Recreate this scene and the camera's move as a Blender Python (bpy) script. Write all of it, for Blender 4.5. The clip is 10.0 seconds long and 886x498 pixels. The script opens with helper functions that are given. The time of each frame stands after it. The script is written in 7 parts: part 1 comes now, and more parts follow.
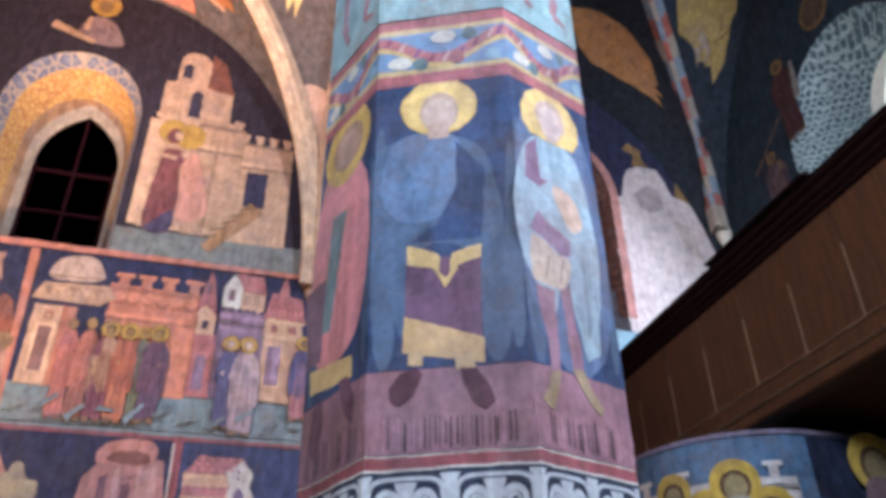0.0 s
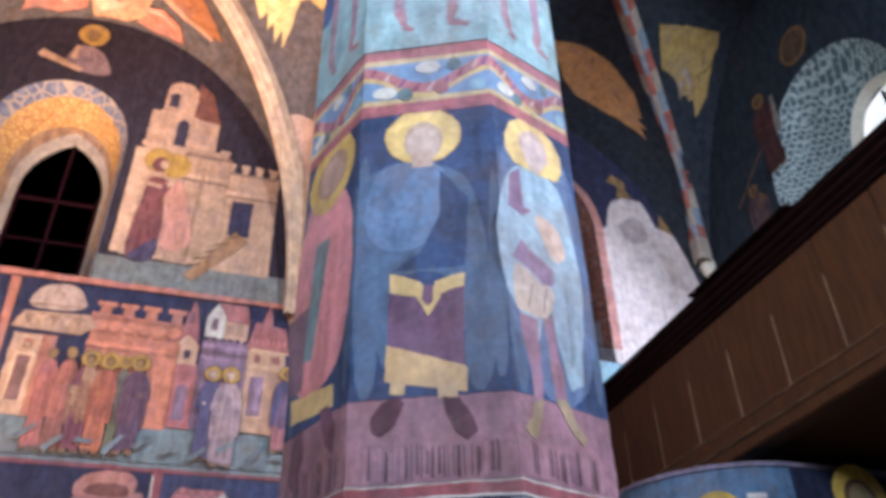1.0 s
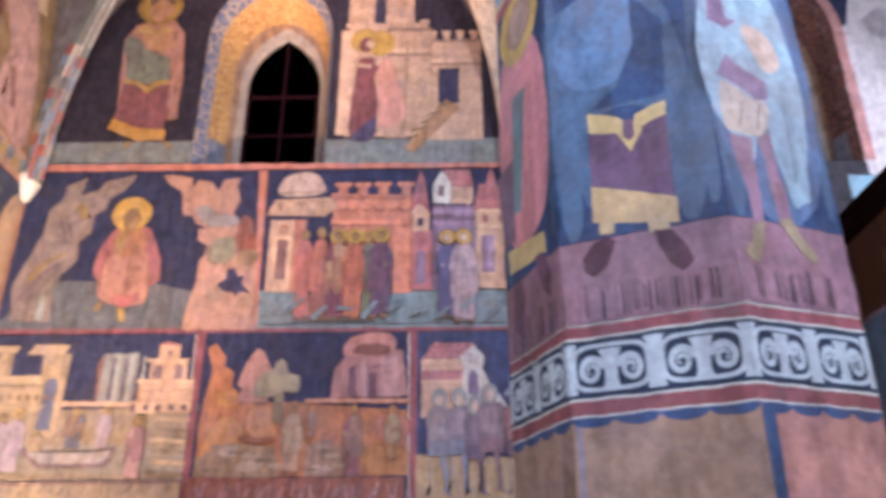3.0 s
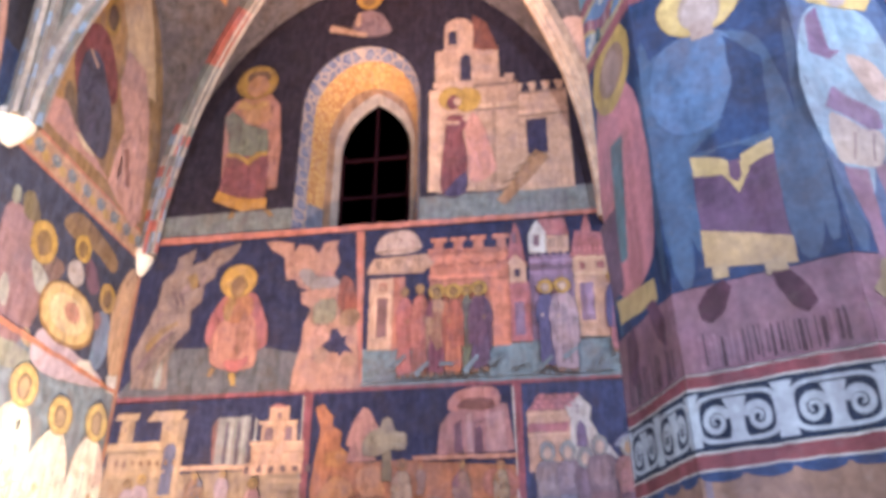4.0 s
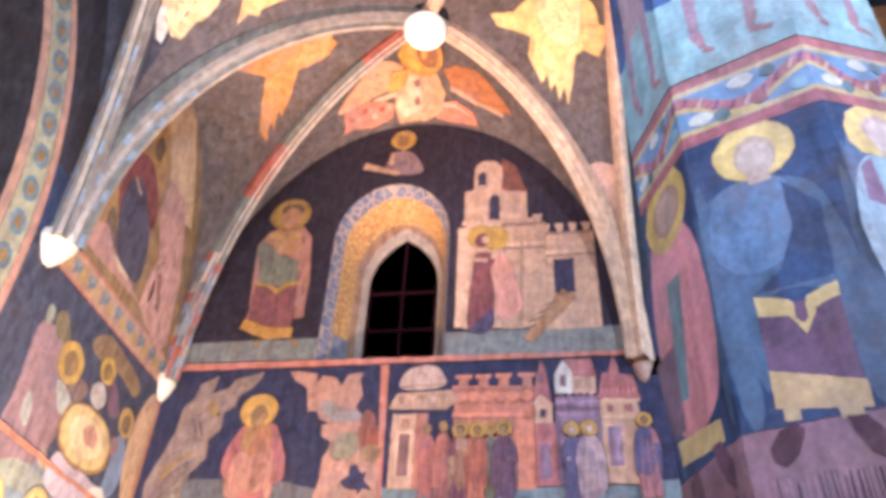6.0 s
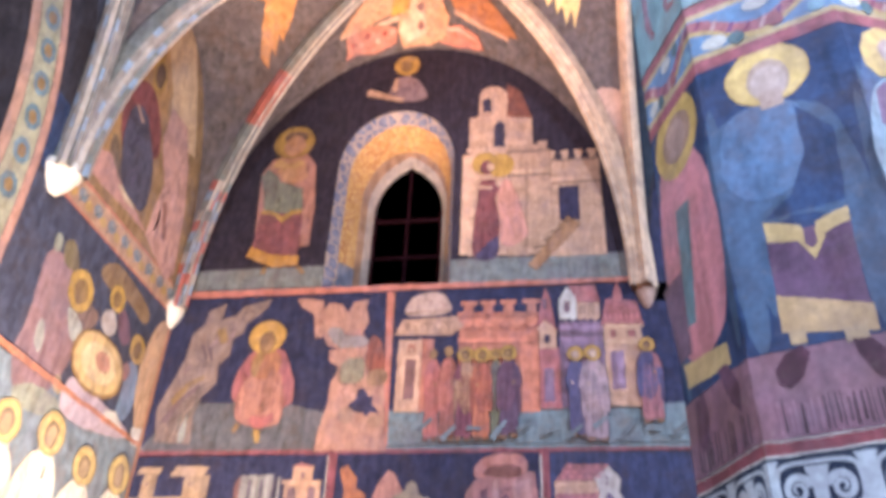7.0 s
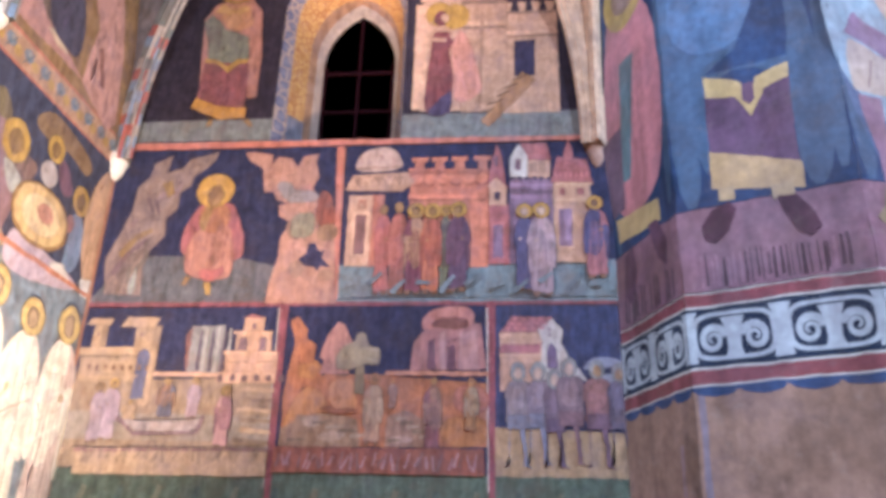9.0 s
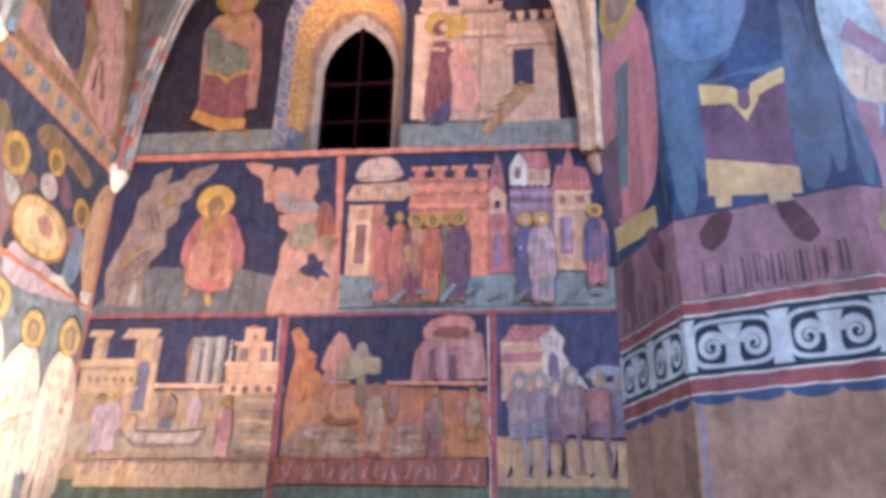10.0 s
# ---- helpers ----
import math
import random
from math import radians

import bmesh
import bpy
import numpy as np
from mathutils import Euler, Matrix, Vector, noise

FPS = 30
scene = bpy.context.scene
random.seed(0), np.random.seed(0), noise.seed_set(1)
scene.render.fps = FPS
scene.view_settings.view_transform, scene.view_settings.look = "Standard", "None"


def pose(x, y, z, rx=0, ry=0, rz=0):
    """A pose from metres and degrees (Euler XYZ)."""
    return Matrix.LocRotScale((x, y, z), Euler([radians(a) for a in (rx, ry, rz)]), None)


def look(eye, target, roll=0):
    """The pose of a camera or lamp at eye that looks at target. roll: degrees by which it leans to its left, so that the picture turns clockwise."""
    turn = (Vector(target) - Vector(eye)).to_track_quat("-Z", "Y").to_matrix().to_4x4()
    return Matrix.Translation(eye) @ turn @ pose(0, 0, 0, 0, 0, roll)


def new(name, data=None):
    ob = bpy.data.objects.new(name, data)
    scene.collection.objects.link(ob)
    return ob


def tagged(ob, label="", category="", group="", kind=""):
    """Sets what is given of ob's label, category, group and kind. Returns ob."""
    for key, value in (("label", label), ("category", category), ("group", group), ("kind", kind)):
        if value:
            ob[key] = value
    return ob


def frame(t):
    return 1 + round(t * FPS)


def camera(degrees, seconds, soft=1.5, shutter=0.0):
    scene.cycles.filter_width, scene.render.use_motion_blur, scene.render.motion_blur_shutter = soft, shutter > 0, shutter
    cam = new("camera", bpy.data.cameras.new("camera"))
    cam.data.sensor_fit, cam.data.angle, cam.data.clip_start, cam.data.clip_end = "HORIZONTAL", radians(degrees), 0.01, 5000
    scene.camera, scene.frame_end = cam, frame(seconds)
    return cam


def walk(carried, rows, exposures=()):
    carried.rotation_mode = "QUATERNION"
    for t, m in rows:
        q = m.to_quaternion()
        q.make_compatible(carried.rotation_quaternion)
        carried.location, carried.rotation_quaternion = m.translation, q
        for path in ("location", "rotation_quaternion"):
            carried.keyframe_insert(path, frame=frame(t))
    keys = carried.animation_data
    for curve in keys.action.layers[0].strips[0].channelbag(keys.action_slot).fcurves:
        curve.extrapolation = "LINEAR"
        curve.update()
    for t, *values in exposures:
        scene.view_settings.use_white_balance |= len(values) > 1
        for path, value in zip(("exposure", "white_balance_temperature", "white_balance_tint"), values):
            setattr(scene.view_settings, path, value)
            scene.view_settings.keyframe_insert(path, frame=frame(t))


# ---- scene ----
cam = camera(58.2, 10.0, soft=4.3, shutter=0.5)
PATH = [
    (0, (0.591, 0.61, 1.679), (1.067, 2.222, 2.763), -1.0),
    (0.5, (0.595, 0.61, 1.677), (1.064, 2.183, 2.819), -1.5),
    (1, (0.598, 0.613, 1.676), (1.097, 2.173, 2.823), -1.4),
    (1.5, (0.608, 0.607, 1.672), (1.145, 2.173, 2.794), -1.9),
    (2, (0.637, 0.599, 1.672), (1.104, 2.243, 2.711), -1.7),
    (2.5, (0.646, 0.588, 1.649), (0.893, 2.36, 2.542), -0.4),
    (3, (0.647, 0.601, 1.661), (0.618, 2.42, 2.493), -0.0),
    (4.5, (0.602, 0.583, 1.675), (0.323, 2.261, 2.726), 0.8),
    (5, (0.585, 0.641, 1.694), (0.295, 2.244, 2.855), 2.1),
    (5.5, (0.544, 0.587, 1.66), (0.273, 2.133, 2.899), 3.0),
    (7, (0.5, 0.567, 1.639), (0.207, 2.221, 2.725), 2.9),
    (7.5, (0.522, 0.617, 1.64), (0.286, 2.387, 2.54), 2.0),
    (8, (0.538, 0.618, 1.643), (0.354, 2.424, 2.481), 0.9),
    (8.5, (0.548, 0.608, 1.642), (0.364, 2.44, 2.424), 1.0),
    (9, (0.546, 0.599, 1.643), (0.352, 2.432, 2.417), 1.8),
    (9.5, (0.549, 0.605, 1.644), (0.372, 2.448, 2.4), 1.7),
    (10, (0.557, 0.608, 1.647), (0.359, 2.432, 2.442), 1.4),
]
walk(cam, [(t, look(eye, target, roll)) for t, eye, target, roll in PATH],
     exposures=[(0.0, -0.45, 6900, 17), (2.0, -0.45, 6800, 18), (3.5, -0.42, 6500, 22), (5.5, -0.36, 6450, 22), (8.0, -0.44, 6200, 21), (10.0, -0.46, 6200, 21)])

# ---- world and light ----
world = bpy.data.worlds.new("world")
scene.world = world
world.use_nodes = True
wn = world.node_tree
sky = wn.nodes.new("ShaderNodeTexSky")
sky.sky_type = "NISHITA"
sky.sun_disc = False
sky.sun_elevation, sky.sun_rotation = radians(40), radians(200)
wn.links.new(sky.outputs[0], wn.nodes["Background"].inputs[0])
wn.nodes["Background"].inputs[1].default_value = 0.1


def area_light(name, eye, target, w, h, watts, color, spread=180):
    data = bpy.data.lights.new(name, "AREA")
    data.shape, data.size, data.size_y, data.energy, data.color = "RECTANGLE", w, h, watts, color
    data.spread = radians(spread)
    ob = new(name, data)
    ob.matrix_world = look(eye, target)
    return ob


def spot_light(name, eye, target, cone, blend, radius, watts, color):
    data = bpy.data.lights.new(name, "SPOT")
    data.spot_size, data.spot_blend, data.shadow_soft_size = radians(cone), blend, radius
    data.energy, data.color = watts, color
    ob = new(name, data)
    ob.matrix_world = look(eye, target)
    return ob


DAY, WARM = (0.64, 0.80, 1.0), (1.0, 0.68, 0.50)
# daylight in the window openings
area_light("daylight_west", (5.86, 4.75, 6.6), (2.0, 3.4, 3.2), 1.1, 1.7, 520, DAY)
area_light("daylight_south_1", (-1.1, -1.95, 6.2), (1.1, 2.6, 4.1), 1.1, 1.9, 570, DAY, 152)
area_light("daylight_south_2", (4.5, -1.95, 6.4), (1.2, 2.4, 4.3), 1.1, 1.9, 740, DAY, 145)
# halogen floods that stand on the floor
spot_light("flood_east", (-1.2, 3.7, 0.75), (-0.55, 5.25, 8.8), 47, 0.9, 0.06, 8200, WARM)
spot_light("flood_chancel", (-1.7, 3.7, 0.9), (-3.3, 5.7, 4.2), 88, 0.9, 0.06, 3100, (1.0, 0.82, 0.62))
spot_light("flood_middle", (-1.0, 3.2, 0.7), (-0.2, 7.0, 6.2), 92, 0.95, 0.06, 680, (1.0, 0.57, 0.38))


# ---- materials ----
def nodes_of(name):
    m = bpy.data.materials.new(name)
    m.use_nodes = True
    return m, m.node_tree, m.node_tree.nodes["Principled BSDF"]


def rgba(c):
    return (c[0], c[1], c[2], 1.0)


def add_noise(nt, scale, detail=4.0, rough=0.6, stretch=None):
    tc = nt.nodes.new("ShaderNodeTexCoord")
    src = tc.outputs["Object"]
    if stretch:
        mp = nt.nodes.new("ShaderNodeMapping")
        mp.inputs["Scale"].default_value = stretch
        nt.links.new(src, mp.inputs["Vector"])
        src = mp.outputs[0]
    n = nt.nodes.new("ShaderNodeTexNoise")
    n.inputs["Scale"].default_value, n.inputs["Detail"].default_value = scale, detail
    n.inputs["Roughness"].default_value = rough
    nt.links.new(src, n.inputs["Vector"])
    return n.outputs["Fac"]


def ramp(nt, fac, lo, hi, a, b):
    r = nt.nodes.new("ShaderNodeMapRange")
    r.inputs["From Min"].default_value, r.inputs["From Max"].default_value = lo, hi
    r.inputs["To Min"].default_value, r.inputs["To Max"].default_value = a, b
    nt.links.new(fac, r.inputs["Value"])
    return r.outputs[0]


def mix(nt, fac, a, b, mode="MIX"):
    m = nt.nodes.new("ShaderNodeMix")
    m.data_type, m.blend_type = "RGBA", mode
    for sock, val in ((m.inputs["Factor"], fac), (m.inputs["A"], a), (m.inputs["B"], b)):
        if isinstance(val, (float, int)):
            sock.default_value = val
        elif isinstance(val, tuple):
            sock.default_value = rgba(val)
        else:
            nt.links.new(val, sock)
    for s in m.outputs:
        if s.type == "RGBA":
            return s


def bump(nt, bsdf, height, strength, distance):
    b = nt.nodes.new("ShaderNodeBump")
    b.inputs["Strength"].default_value, b.inputs["Distance"].default_value = strength, distance
    nt.links.new(height, b.inputs["Height"])
    nt.links.new(b.outputs[0], bsdf.inputs["Normal"])


PLASTER = (0.38, 0.29, 0.26)
FRESCO = {}


def fresco(c, wear=0.35, fold=0.0):
    """Lime paint on plaster: mottled pigment, worn spots, faint brush strokes."""
    key = (tuple(round(v, 3) for v in c), wear, fold)
    if key in FRESCO:
        return FRESCO[key]
    m, nt, bs = nodes_of("fresco_paint")
    big, mid, fine = add_noise(nt, 1.7), add_noise(nt, 9.0, 6.0, 0.7), add_noise(nt, 55.0, 3.0)
    pale = min(1.0, 2.6 * (c[0] + c[1] + c[2]) / 3)
    light = tuple(min(1.0, v * (1.6 - 0.28 * pale) + 0.01) for v in c)
    dark = tuple(v * (0.42 + 0.24 * pale) for v in c)
    col = mix(nt, ramp(nt, mid, 0.34, 0.66, 0, 1), dark, light)
    col = mix(nt, ramp(nt, big, 0.35, 0.65, 0.0, 0.4), col, c)
    brush = add_noise(nt, 1.0, 3.0, 0.6, (19.0, 19.0, 4.5))
    col = mix(nt, ramp(nt, brush, 0.48, 0.64, 0.0, 0.5 - 0.25 * pale), col, tuple(min(1.0, v * 1.55 + 0.012) for v in c))
    col = mix(nt, ramp(nt, brush, 0.50, 0.36, 0.0, 0.5 - 0.25 * pale), col, tuple(v * 0.5 for v in c))
    if fold:
        st = add_noise(nt, 1.0, 2.0, 0.5, (26.0, 26.0, 2.2))
        col = mix(nt, ramp(nt, st, 0.42, 0.62, 0.0, fold), col, tuple(min(1.0, v * 1.45 + 0.03) for v in c))
    lum = min(1.0, 5.0 * (c[0] + c[1] + c[2]) / 3)
    ochre = tuple(0.55 * v + 0.45 * lum * o for v, o in zip(c, (0.22, 0.11, 0.06)))
    lilac = tuple(0.6 * v + 0.4 * lum * o for v, o in zip(c, (0.17, 0.13, 0.19)))
    bare = tuple((0.16 + 0.84 * lum) * v for v in PLASTER)
    hue, stain = add_noise(nt, 5.0, 5.0, 0.7), add_noise(nt, 2.6, 7.0, 0.75)
    col = mix(nt, ramp(nt, hue, 0.5, 0.68, 0.0, 0.8), col, ochre)
    col = mix(nt, ramp(nt, hue, 0.5, 0.32, 0.0, 0.8), col, lilac)
    col = mix(nt, ramp(nt, stain, 0.55, 0.75, 0.0, 0.6), col, (0.45, 0.38, 0.38), "MULTIPLY")
    wash = add_noise(nt, 2.1, 8.0, 0.72)
    faded = tuple((0.07 + 0.93 * lum) * v for v in (0.20, 0.155, 0.165))
    col = mix(nt, ramp(nt, wash, 0.50, 0.72, 0.0, 0.55), col, faded)
    sp = add_noise(nt, 22.0, 8.0, 0.8)
    col = mix(nt, ramp(nt, sp, 0.56, 0.72, 0.0, wear), col, bare)
    col = mix(nt, ramp(nt, fine, 0.3, 0.7, 0.0, 0.25), col, (0.06, 0.05, 0.05), "MULTIPLY")
    nt.links.new(col, bs.inputs["Base Color"])
    bs.inputs["Roughness"].default_value = 0.88
    bs.inputs["Specular IOR Level"].default_value = 0.25
    bump(nt, bs, mid, 0.25, 0.006)
    FRESCO[key] = m
    return m


def plain(name, c, rough=0.6, var=0.3, scale=12.0, metal=0.0, stretch=None, b=0.15):
    m, nt, bs = nodes_of(name)
    f = add_noise(nt, scale, 6.0, 0.65, stretch)
    col = mix(nt, ramp(nt, f, 0.3, 0.7, 0, 1), tuple(v * (1 - var) for v in c), tuple(min(1, v * (1 + var)) for v in c))
    nt.links.new(col, bs.inputs["Base Color"])
    bs.inputs["Roughness"].default_value, bs.inputs["Metallic"].default_value = rough, metal
    if rough > 0.85:
        bs.inputs["Specular IOR Level"].default_value = 0.08
    bump(nt, bs, f, b, 0.004)
    return m


WOOD = plain("dark_oak", (0.060, 0.018, 0.003), 0.65, 0.5, 3.0, 0, (14, 14, 1.2))
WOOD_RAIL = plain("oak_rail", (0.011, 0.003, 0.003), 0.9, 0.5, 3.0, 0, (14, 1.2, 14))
WOOD_EDGE = plain("worn_oak_edge", (0.22, 0.13, 0.08), 0.5, 0.4, 8.0)
STONE = plain("limestone", (0.62, 0.56, 0.47), 0.8, 0.15, 14.0)
FLOOR = plain("floor_stone", (0.32, 0.27, 0.22), 0.6, 0.3, 3.0)
IRON = plain("painted_iron", (0.018, 0.003, 0.006), 0.9, 0.3, 20.0)
NIGHT = plain("dark_shutter", (0.006, 0.005, 0.006), 0.7, 0.3, 5.0)
LAMPBLACK = plain("lamp_housing", (0.02, 0.02, 0.02), 0.4, 0.2, 20.0)

glass, gnt, gbs = nodes_of("window_glass")
gbs.inputs["Base Color"].default_value = (0.8, 0.9, 0.9, 1)
gbs.inputs["Transmission Weight"].default_value, gbs.inputs["Roughness"].default_value = 1.0, 0.05
bright, bnt, bbs = nodes_of("daylight_sky")
bbs.inputs["Base Color"].default_value = (0.8, 0.85, 0.9, 1)
bbs.inputs["Emission Color"].default_value = (0.85, 0.93, 1.0, 1)
bbs.inputs["Emission Strength"].default_value = 1.6

# pigments
NAVY, DUSK, BLUE = (0.021, 0.024, 0.062), (0.035, 0.028, 0.034), (0.045, 0.075, 0.17)
SKYB, TEAL, GREY = (0.22, 0.38, 0.46), (0.11, 0.17, 0.185), (0.16, 0.18, 0.17)
PINK, ROSE, BRICK = (0.45, 0.20, 0.145), (0.33, 0.11, 0.11), (0.30, 0.095, 0.06)
PEACH, GOLD, OCHRE = (0.52, 0.31, 0.20), (0.44, 0.25, 0.05), (0.26, 0.15, 0.055)
WINE, PLUM, GREEN = (0.13, 0.035, 0.04), (0.16, 0.09, 0.12), (0.13, 0.17, 0.09)
WHITE, SKIN, MAUVE = (0.62, 0.58, 0.52), (0.45, 0.32, 0.24), (0.30, 0.19, 0.20)
BROWN, ORANGE = (0.16, 0.09, 0.05), (0.45, 0.22, 0.08)


# ---- mesh helpers ----
def to_mesh(name, bm, mats, parent=None, label="", smooth=False):
    me = bpy.data.meshes.new(name)
    bm.normal_update()
    bm.to_mesh(me)
    bm.free()
    for m in mats if isinstance(mats, (list, tuple)) else [mats]:
        me.materials.append(m)
    if smooth:
        me.polygons.foreach_set("use_smooth", [True] * len(me.polygons))
    ob = new(name, me)
    if parent is not None:
        ob.parent = parent
    if label:
        ob["label"] = label
    return ob


def part(name, bm, material, parent, label=""):
    return to_mesh(name, bm, material, parent, label)


def box(bm, x0, x1, y0, y1, z0, z1, bevel=0.0, mat=0):
    c = bmesh.ops.create_cube(bm, size=1.0, matrix=Matrix.LocRotScale(((x0 + x1) / 2, (y0 + y1) / 2, (z0 + z1) / 2), None, (x1 - x0, y1 - y0, z1 - z0)))
    vs = c["verts"]
    if bevel:
        es = list({e for v in vs for e in v.link_edges})
        bmesh.ops.bevel(bm, geom=es, offset=bevel, segments=2, affect="EDGES")
    if mat:
        for v in vs:
            if v.is_valid:
                for f in v.link_faces:
                    f.material_index = mat
    return bm


def arch_loop(cx, half, base, spring, apex, n=10, power=1.0):
    """Outline of an arched opening in 2D, from the lower left corner round to the lower right."""
    pts = [(cx - half, base)]
    for i in range(2 * n + 1):
        a = math.pi * (1 - i / (2 * n))
        s = math.sin(a)
        pts.append((cx + half * math.cos(a), spring + (apex - spring) * (s if power == 1.0 else s ** power)))
    pts.append((cx + half, base))
    return pts


def pointed_loop(cx, half, base, spring, apex, n=10):
    """Outline of a pointed opening made of two arcs."""
    rise = apex - spring
    r = (half * half + rise * rise) / (2 * half)
    top = math.atan2(rise, r - half)
    left = [(cx - half + r - r * math.cos(top * i / n), spring + r * math.sin(top * i / n)) for i in range(n + 1)]
    return [(cx - half, base)] + left + [(2 * cx - u, v) for u, v in left[-2::-1]] + [(cx + half, base)]


def wall_with_holes(name, outline, holes, place, thick, mat):
    """A wall of some thickness with openings cut through. place(u, v, d): d metres into the wall."""
    bm = bmesh.new()
    loops = []
    for pts in [outline] + holes:
        vs = [bm.verts.new((u, v, 0)) for u, v in pts]
        loops += [bm.edges.new((vs[i], vs[(i + 1) % len(vs)])) for i in range(len(vs))]
    bmesh.ops.triangle_fill(bm, edges=loops, use_beauty=True, use_dissolve=False)
    flat = [f for f in bm.faces]
    ex = bmesh.ops.extrude_face_region(bm, geom=flat)
    for g in ex["geom"]:
        if isinstance(g, bmesh.types.BMVert):
            g.co.z = thick
    for v in bm.verts:
        v.co = place(v.co.x, v.co.y, v.co.z)
    bmesh.ops.recalc_face_normals(bm, faces=bm.faces)
    return tagged(to_mesh(name, bm, mat), kind="structure")


# ---- the plan ----
XE, XW, YN, YS = -3.3, 5.8, 7.0, -2.05
PX, PY = 1.20, 2.45
ZS = 5.3
TOP = 9.9


def north(u, v, d=0.0):
    return Vector((u, YN + d, v))


def south(u, v, d=0.0):
    return Vector((u, YS - d, v))


def east(u, v, d=0.0):
    return Vector((XE - d, u, v))


def west(u, v, d=0.0):
    return Vector((XW + d, u, v))


WALLPAINT = fresco(DUSK, 0.3)
N_WIN = (-1.17, 3.84)
n_holes = [arch_loop(c - 0.022, 0.627, 5.46, 6.95, 7.72) for c in N_WIN]
wall_n = wall_with_holes("wall_north", [(XE - 0.6, -0.1), (XW + 0.6, -0.1), (XW + 0.6, TOP), (XE - 0.6, TOP)], n_holes, north, 0.62, WALLPAINT)
chancel = arch_loop(2.44, 1.80, 0.0, 4.9, 7.7)
wall_e = wall_with_holes("wall_east", [(YS, -0.1), (YN, -0.1), (YN, TOP), (YS, TOP)], [[(u, v) for u, v in chancel]], east, 0.8, WALLPAINT)
w_hole = arch_loop(4.78, 0.87, 5.6, 6.7, 7.72, 12)
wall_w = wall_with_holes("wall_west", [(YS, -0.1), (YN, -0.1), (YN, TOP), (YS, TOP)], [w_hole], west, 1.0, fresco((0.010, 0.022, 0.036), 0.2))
s_holes = [arch_loop(c, 0.6, 5.2, 6.5, 7.4) for c in (-1.1, 4.5)]
wall_s = wall_with_holes("wall_south", [(XE - 0.6, -0.1), (XW + 0.6, -0.1), (XW + 0.6, TOP), (XE - 0.6, TOP)], s_holes, south, 0.6, WALLPAINT)

bm = bmesh.new()
box(bm, -10, XW + 1.0, YS - 0.6, YN + 0.6, -0.2, 0.0)
tagged(to_mesh("floor", bm, FLOOR), "worn grey limestone chapel floor", "floor", kind="structure")
# unseen slab above the webs, added to keep sky light out
bm = bmesh.new()
box(bm, -10, XW + 1.0, YS - 0.6, YN + 0.62, TOP, TOP + 0.2)
tagged(to_mesh("sky_block_slab", bm, STONE), kind="structure")
# the chancel beyond the arch, closed and dim
bm = bmesh.new()
box(bm, -10.2, -10.0, YS, YN, 0, TOP)
box(bm, -10.0, XE - 0.8, YS - 0.2, YS, 0, TOP)
box(bm, -10.0, XE - 0.8, YN, YN + 0.2, 0, TOP)
tagged(to_mesh("wall_chancel", bm, fresco(OCHRE, 0.3)), kind="structure")

# ---- vault ----
C0, C1, C2 = (XE, YN, 5.25), (1.24, YN, ZS), (XE, 4.88, ZS)
CW, CX = (XW, YN, ZS), (XW, PY, 6.4)
BN, BE, BW = (-0.69, 5.58, 8.75), (-1.8, PY, 8.75), (3.95, 5.0, 8.8)
AN, AE, AP = (-1.03, YN, 8.68), (XE, 5.9, 8.1), (PX + 0.01, 4.75, 8.85)
AD, AC, AX = (-1.04, 3.7, 8.85), (XE, PY, 8.9), (3.55, YN, 8.68)
AW, AY = (XW, 4.75, 9.2), (3.6, PY, 9.0)
PT = (PX, PY, 5.7)


def flip(p):
    return (p[0], 2 * PY - p[1], p[2])


def spring_curve(a, b, v):
    """From a springing a to a crown b: straight in plan, a quarter ellipse in height."""
    th = v * math.pi / 2
    s, h = 1 - math.cos(th), math.sin(th)
    return Vector((a[0] + (b[0] - a[0]) * s, a[1] + (b[1] - a[1]) * s, a[2] + (b[2] - a[2]) * h))


def cell_point(c, boss, crown, v, w):
    p = spring_curve(c, boss, v).lerp(spring_curve(c, crown, v), w)
    p.z += 0.16 * math.sin(math.pi * w) * v
    return p


HALF_CELLS = []
for c, b, a in ((C0, BN, AN), (C1, BN, AN), (C0, BN, AE), (C2, BN, AE), (C2, BN, AD), (PT, BN, AD), (C1, BN, AP), (PT, BN, AP),
                (C2, BE, AD), (PT, BE, AD), (C2, BE, AC), (C1, BW, AP), (PT, BW, AP), (C1, BW, AX), (CW, BW, AX),
                (CW, BW, AW), (CX, BW, AW), (CX, BW, AY), (PT, BW, AY)):
    HALF_CELLS.append((c, b, a))
    HALF_CELLS.append((flip(c), flip(b), flip(a)))

bm = bmesh.new()
NV, NW = 18, 8
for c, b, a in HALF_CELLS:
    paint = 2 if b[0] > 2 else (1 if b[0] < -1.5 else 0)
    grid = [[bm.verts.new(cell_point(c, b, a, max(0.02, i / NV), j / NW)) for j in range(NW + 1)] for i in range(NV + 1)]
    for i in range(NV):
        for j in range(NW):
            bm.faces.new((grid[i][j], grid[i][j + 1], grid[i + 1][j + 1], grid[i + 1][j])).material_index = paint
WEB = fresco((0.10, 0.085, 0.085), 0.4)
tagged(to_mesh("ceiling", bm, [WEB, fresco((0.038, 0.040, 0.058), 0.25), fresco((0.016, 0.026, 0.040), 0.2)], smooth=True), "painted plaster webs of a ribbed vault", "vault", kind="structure")

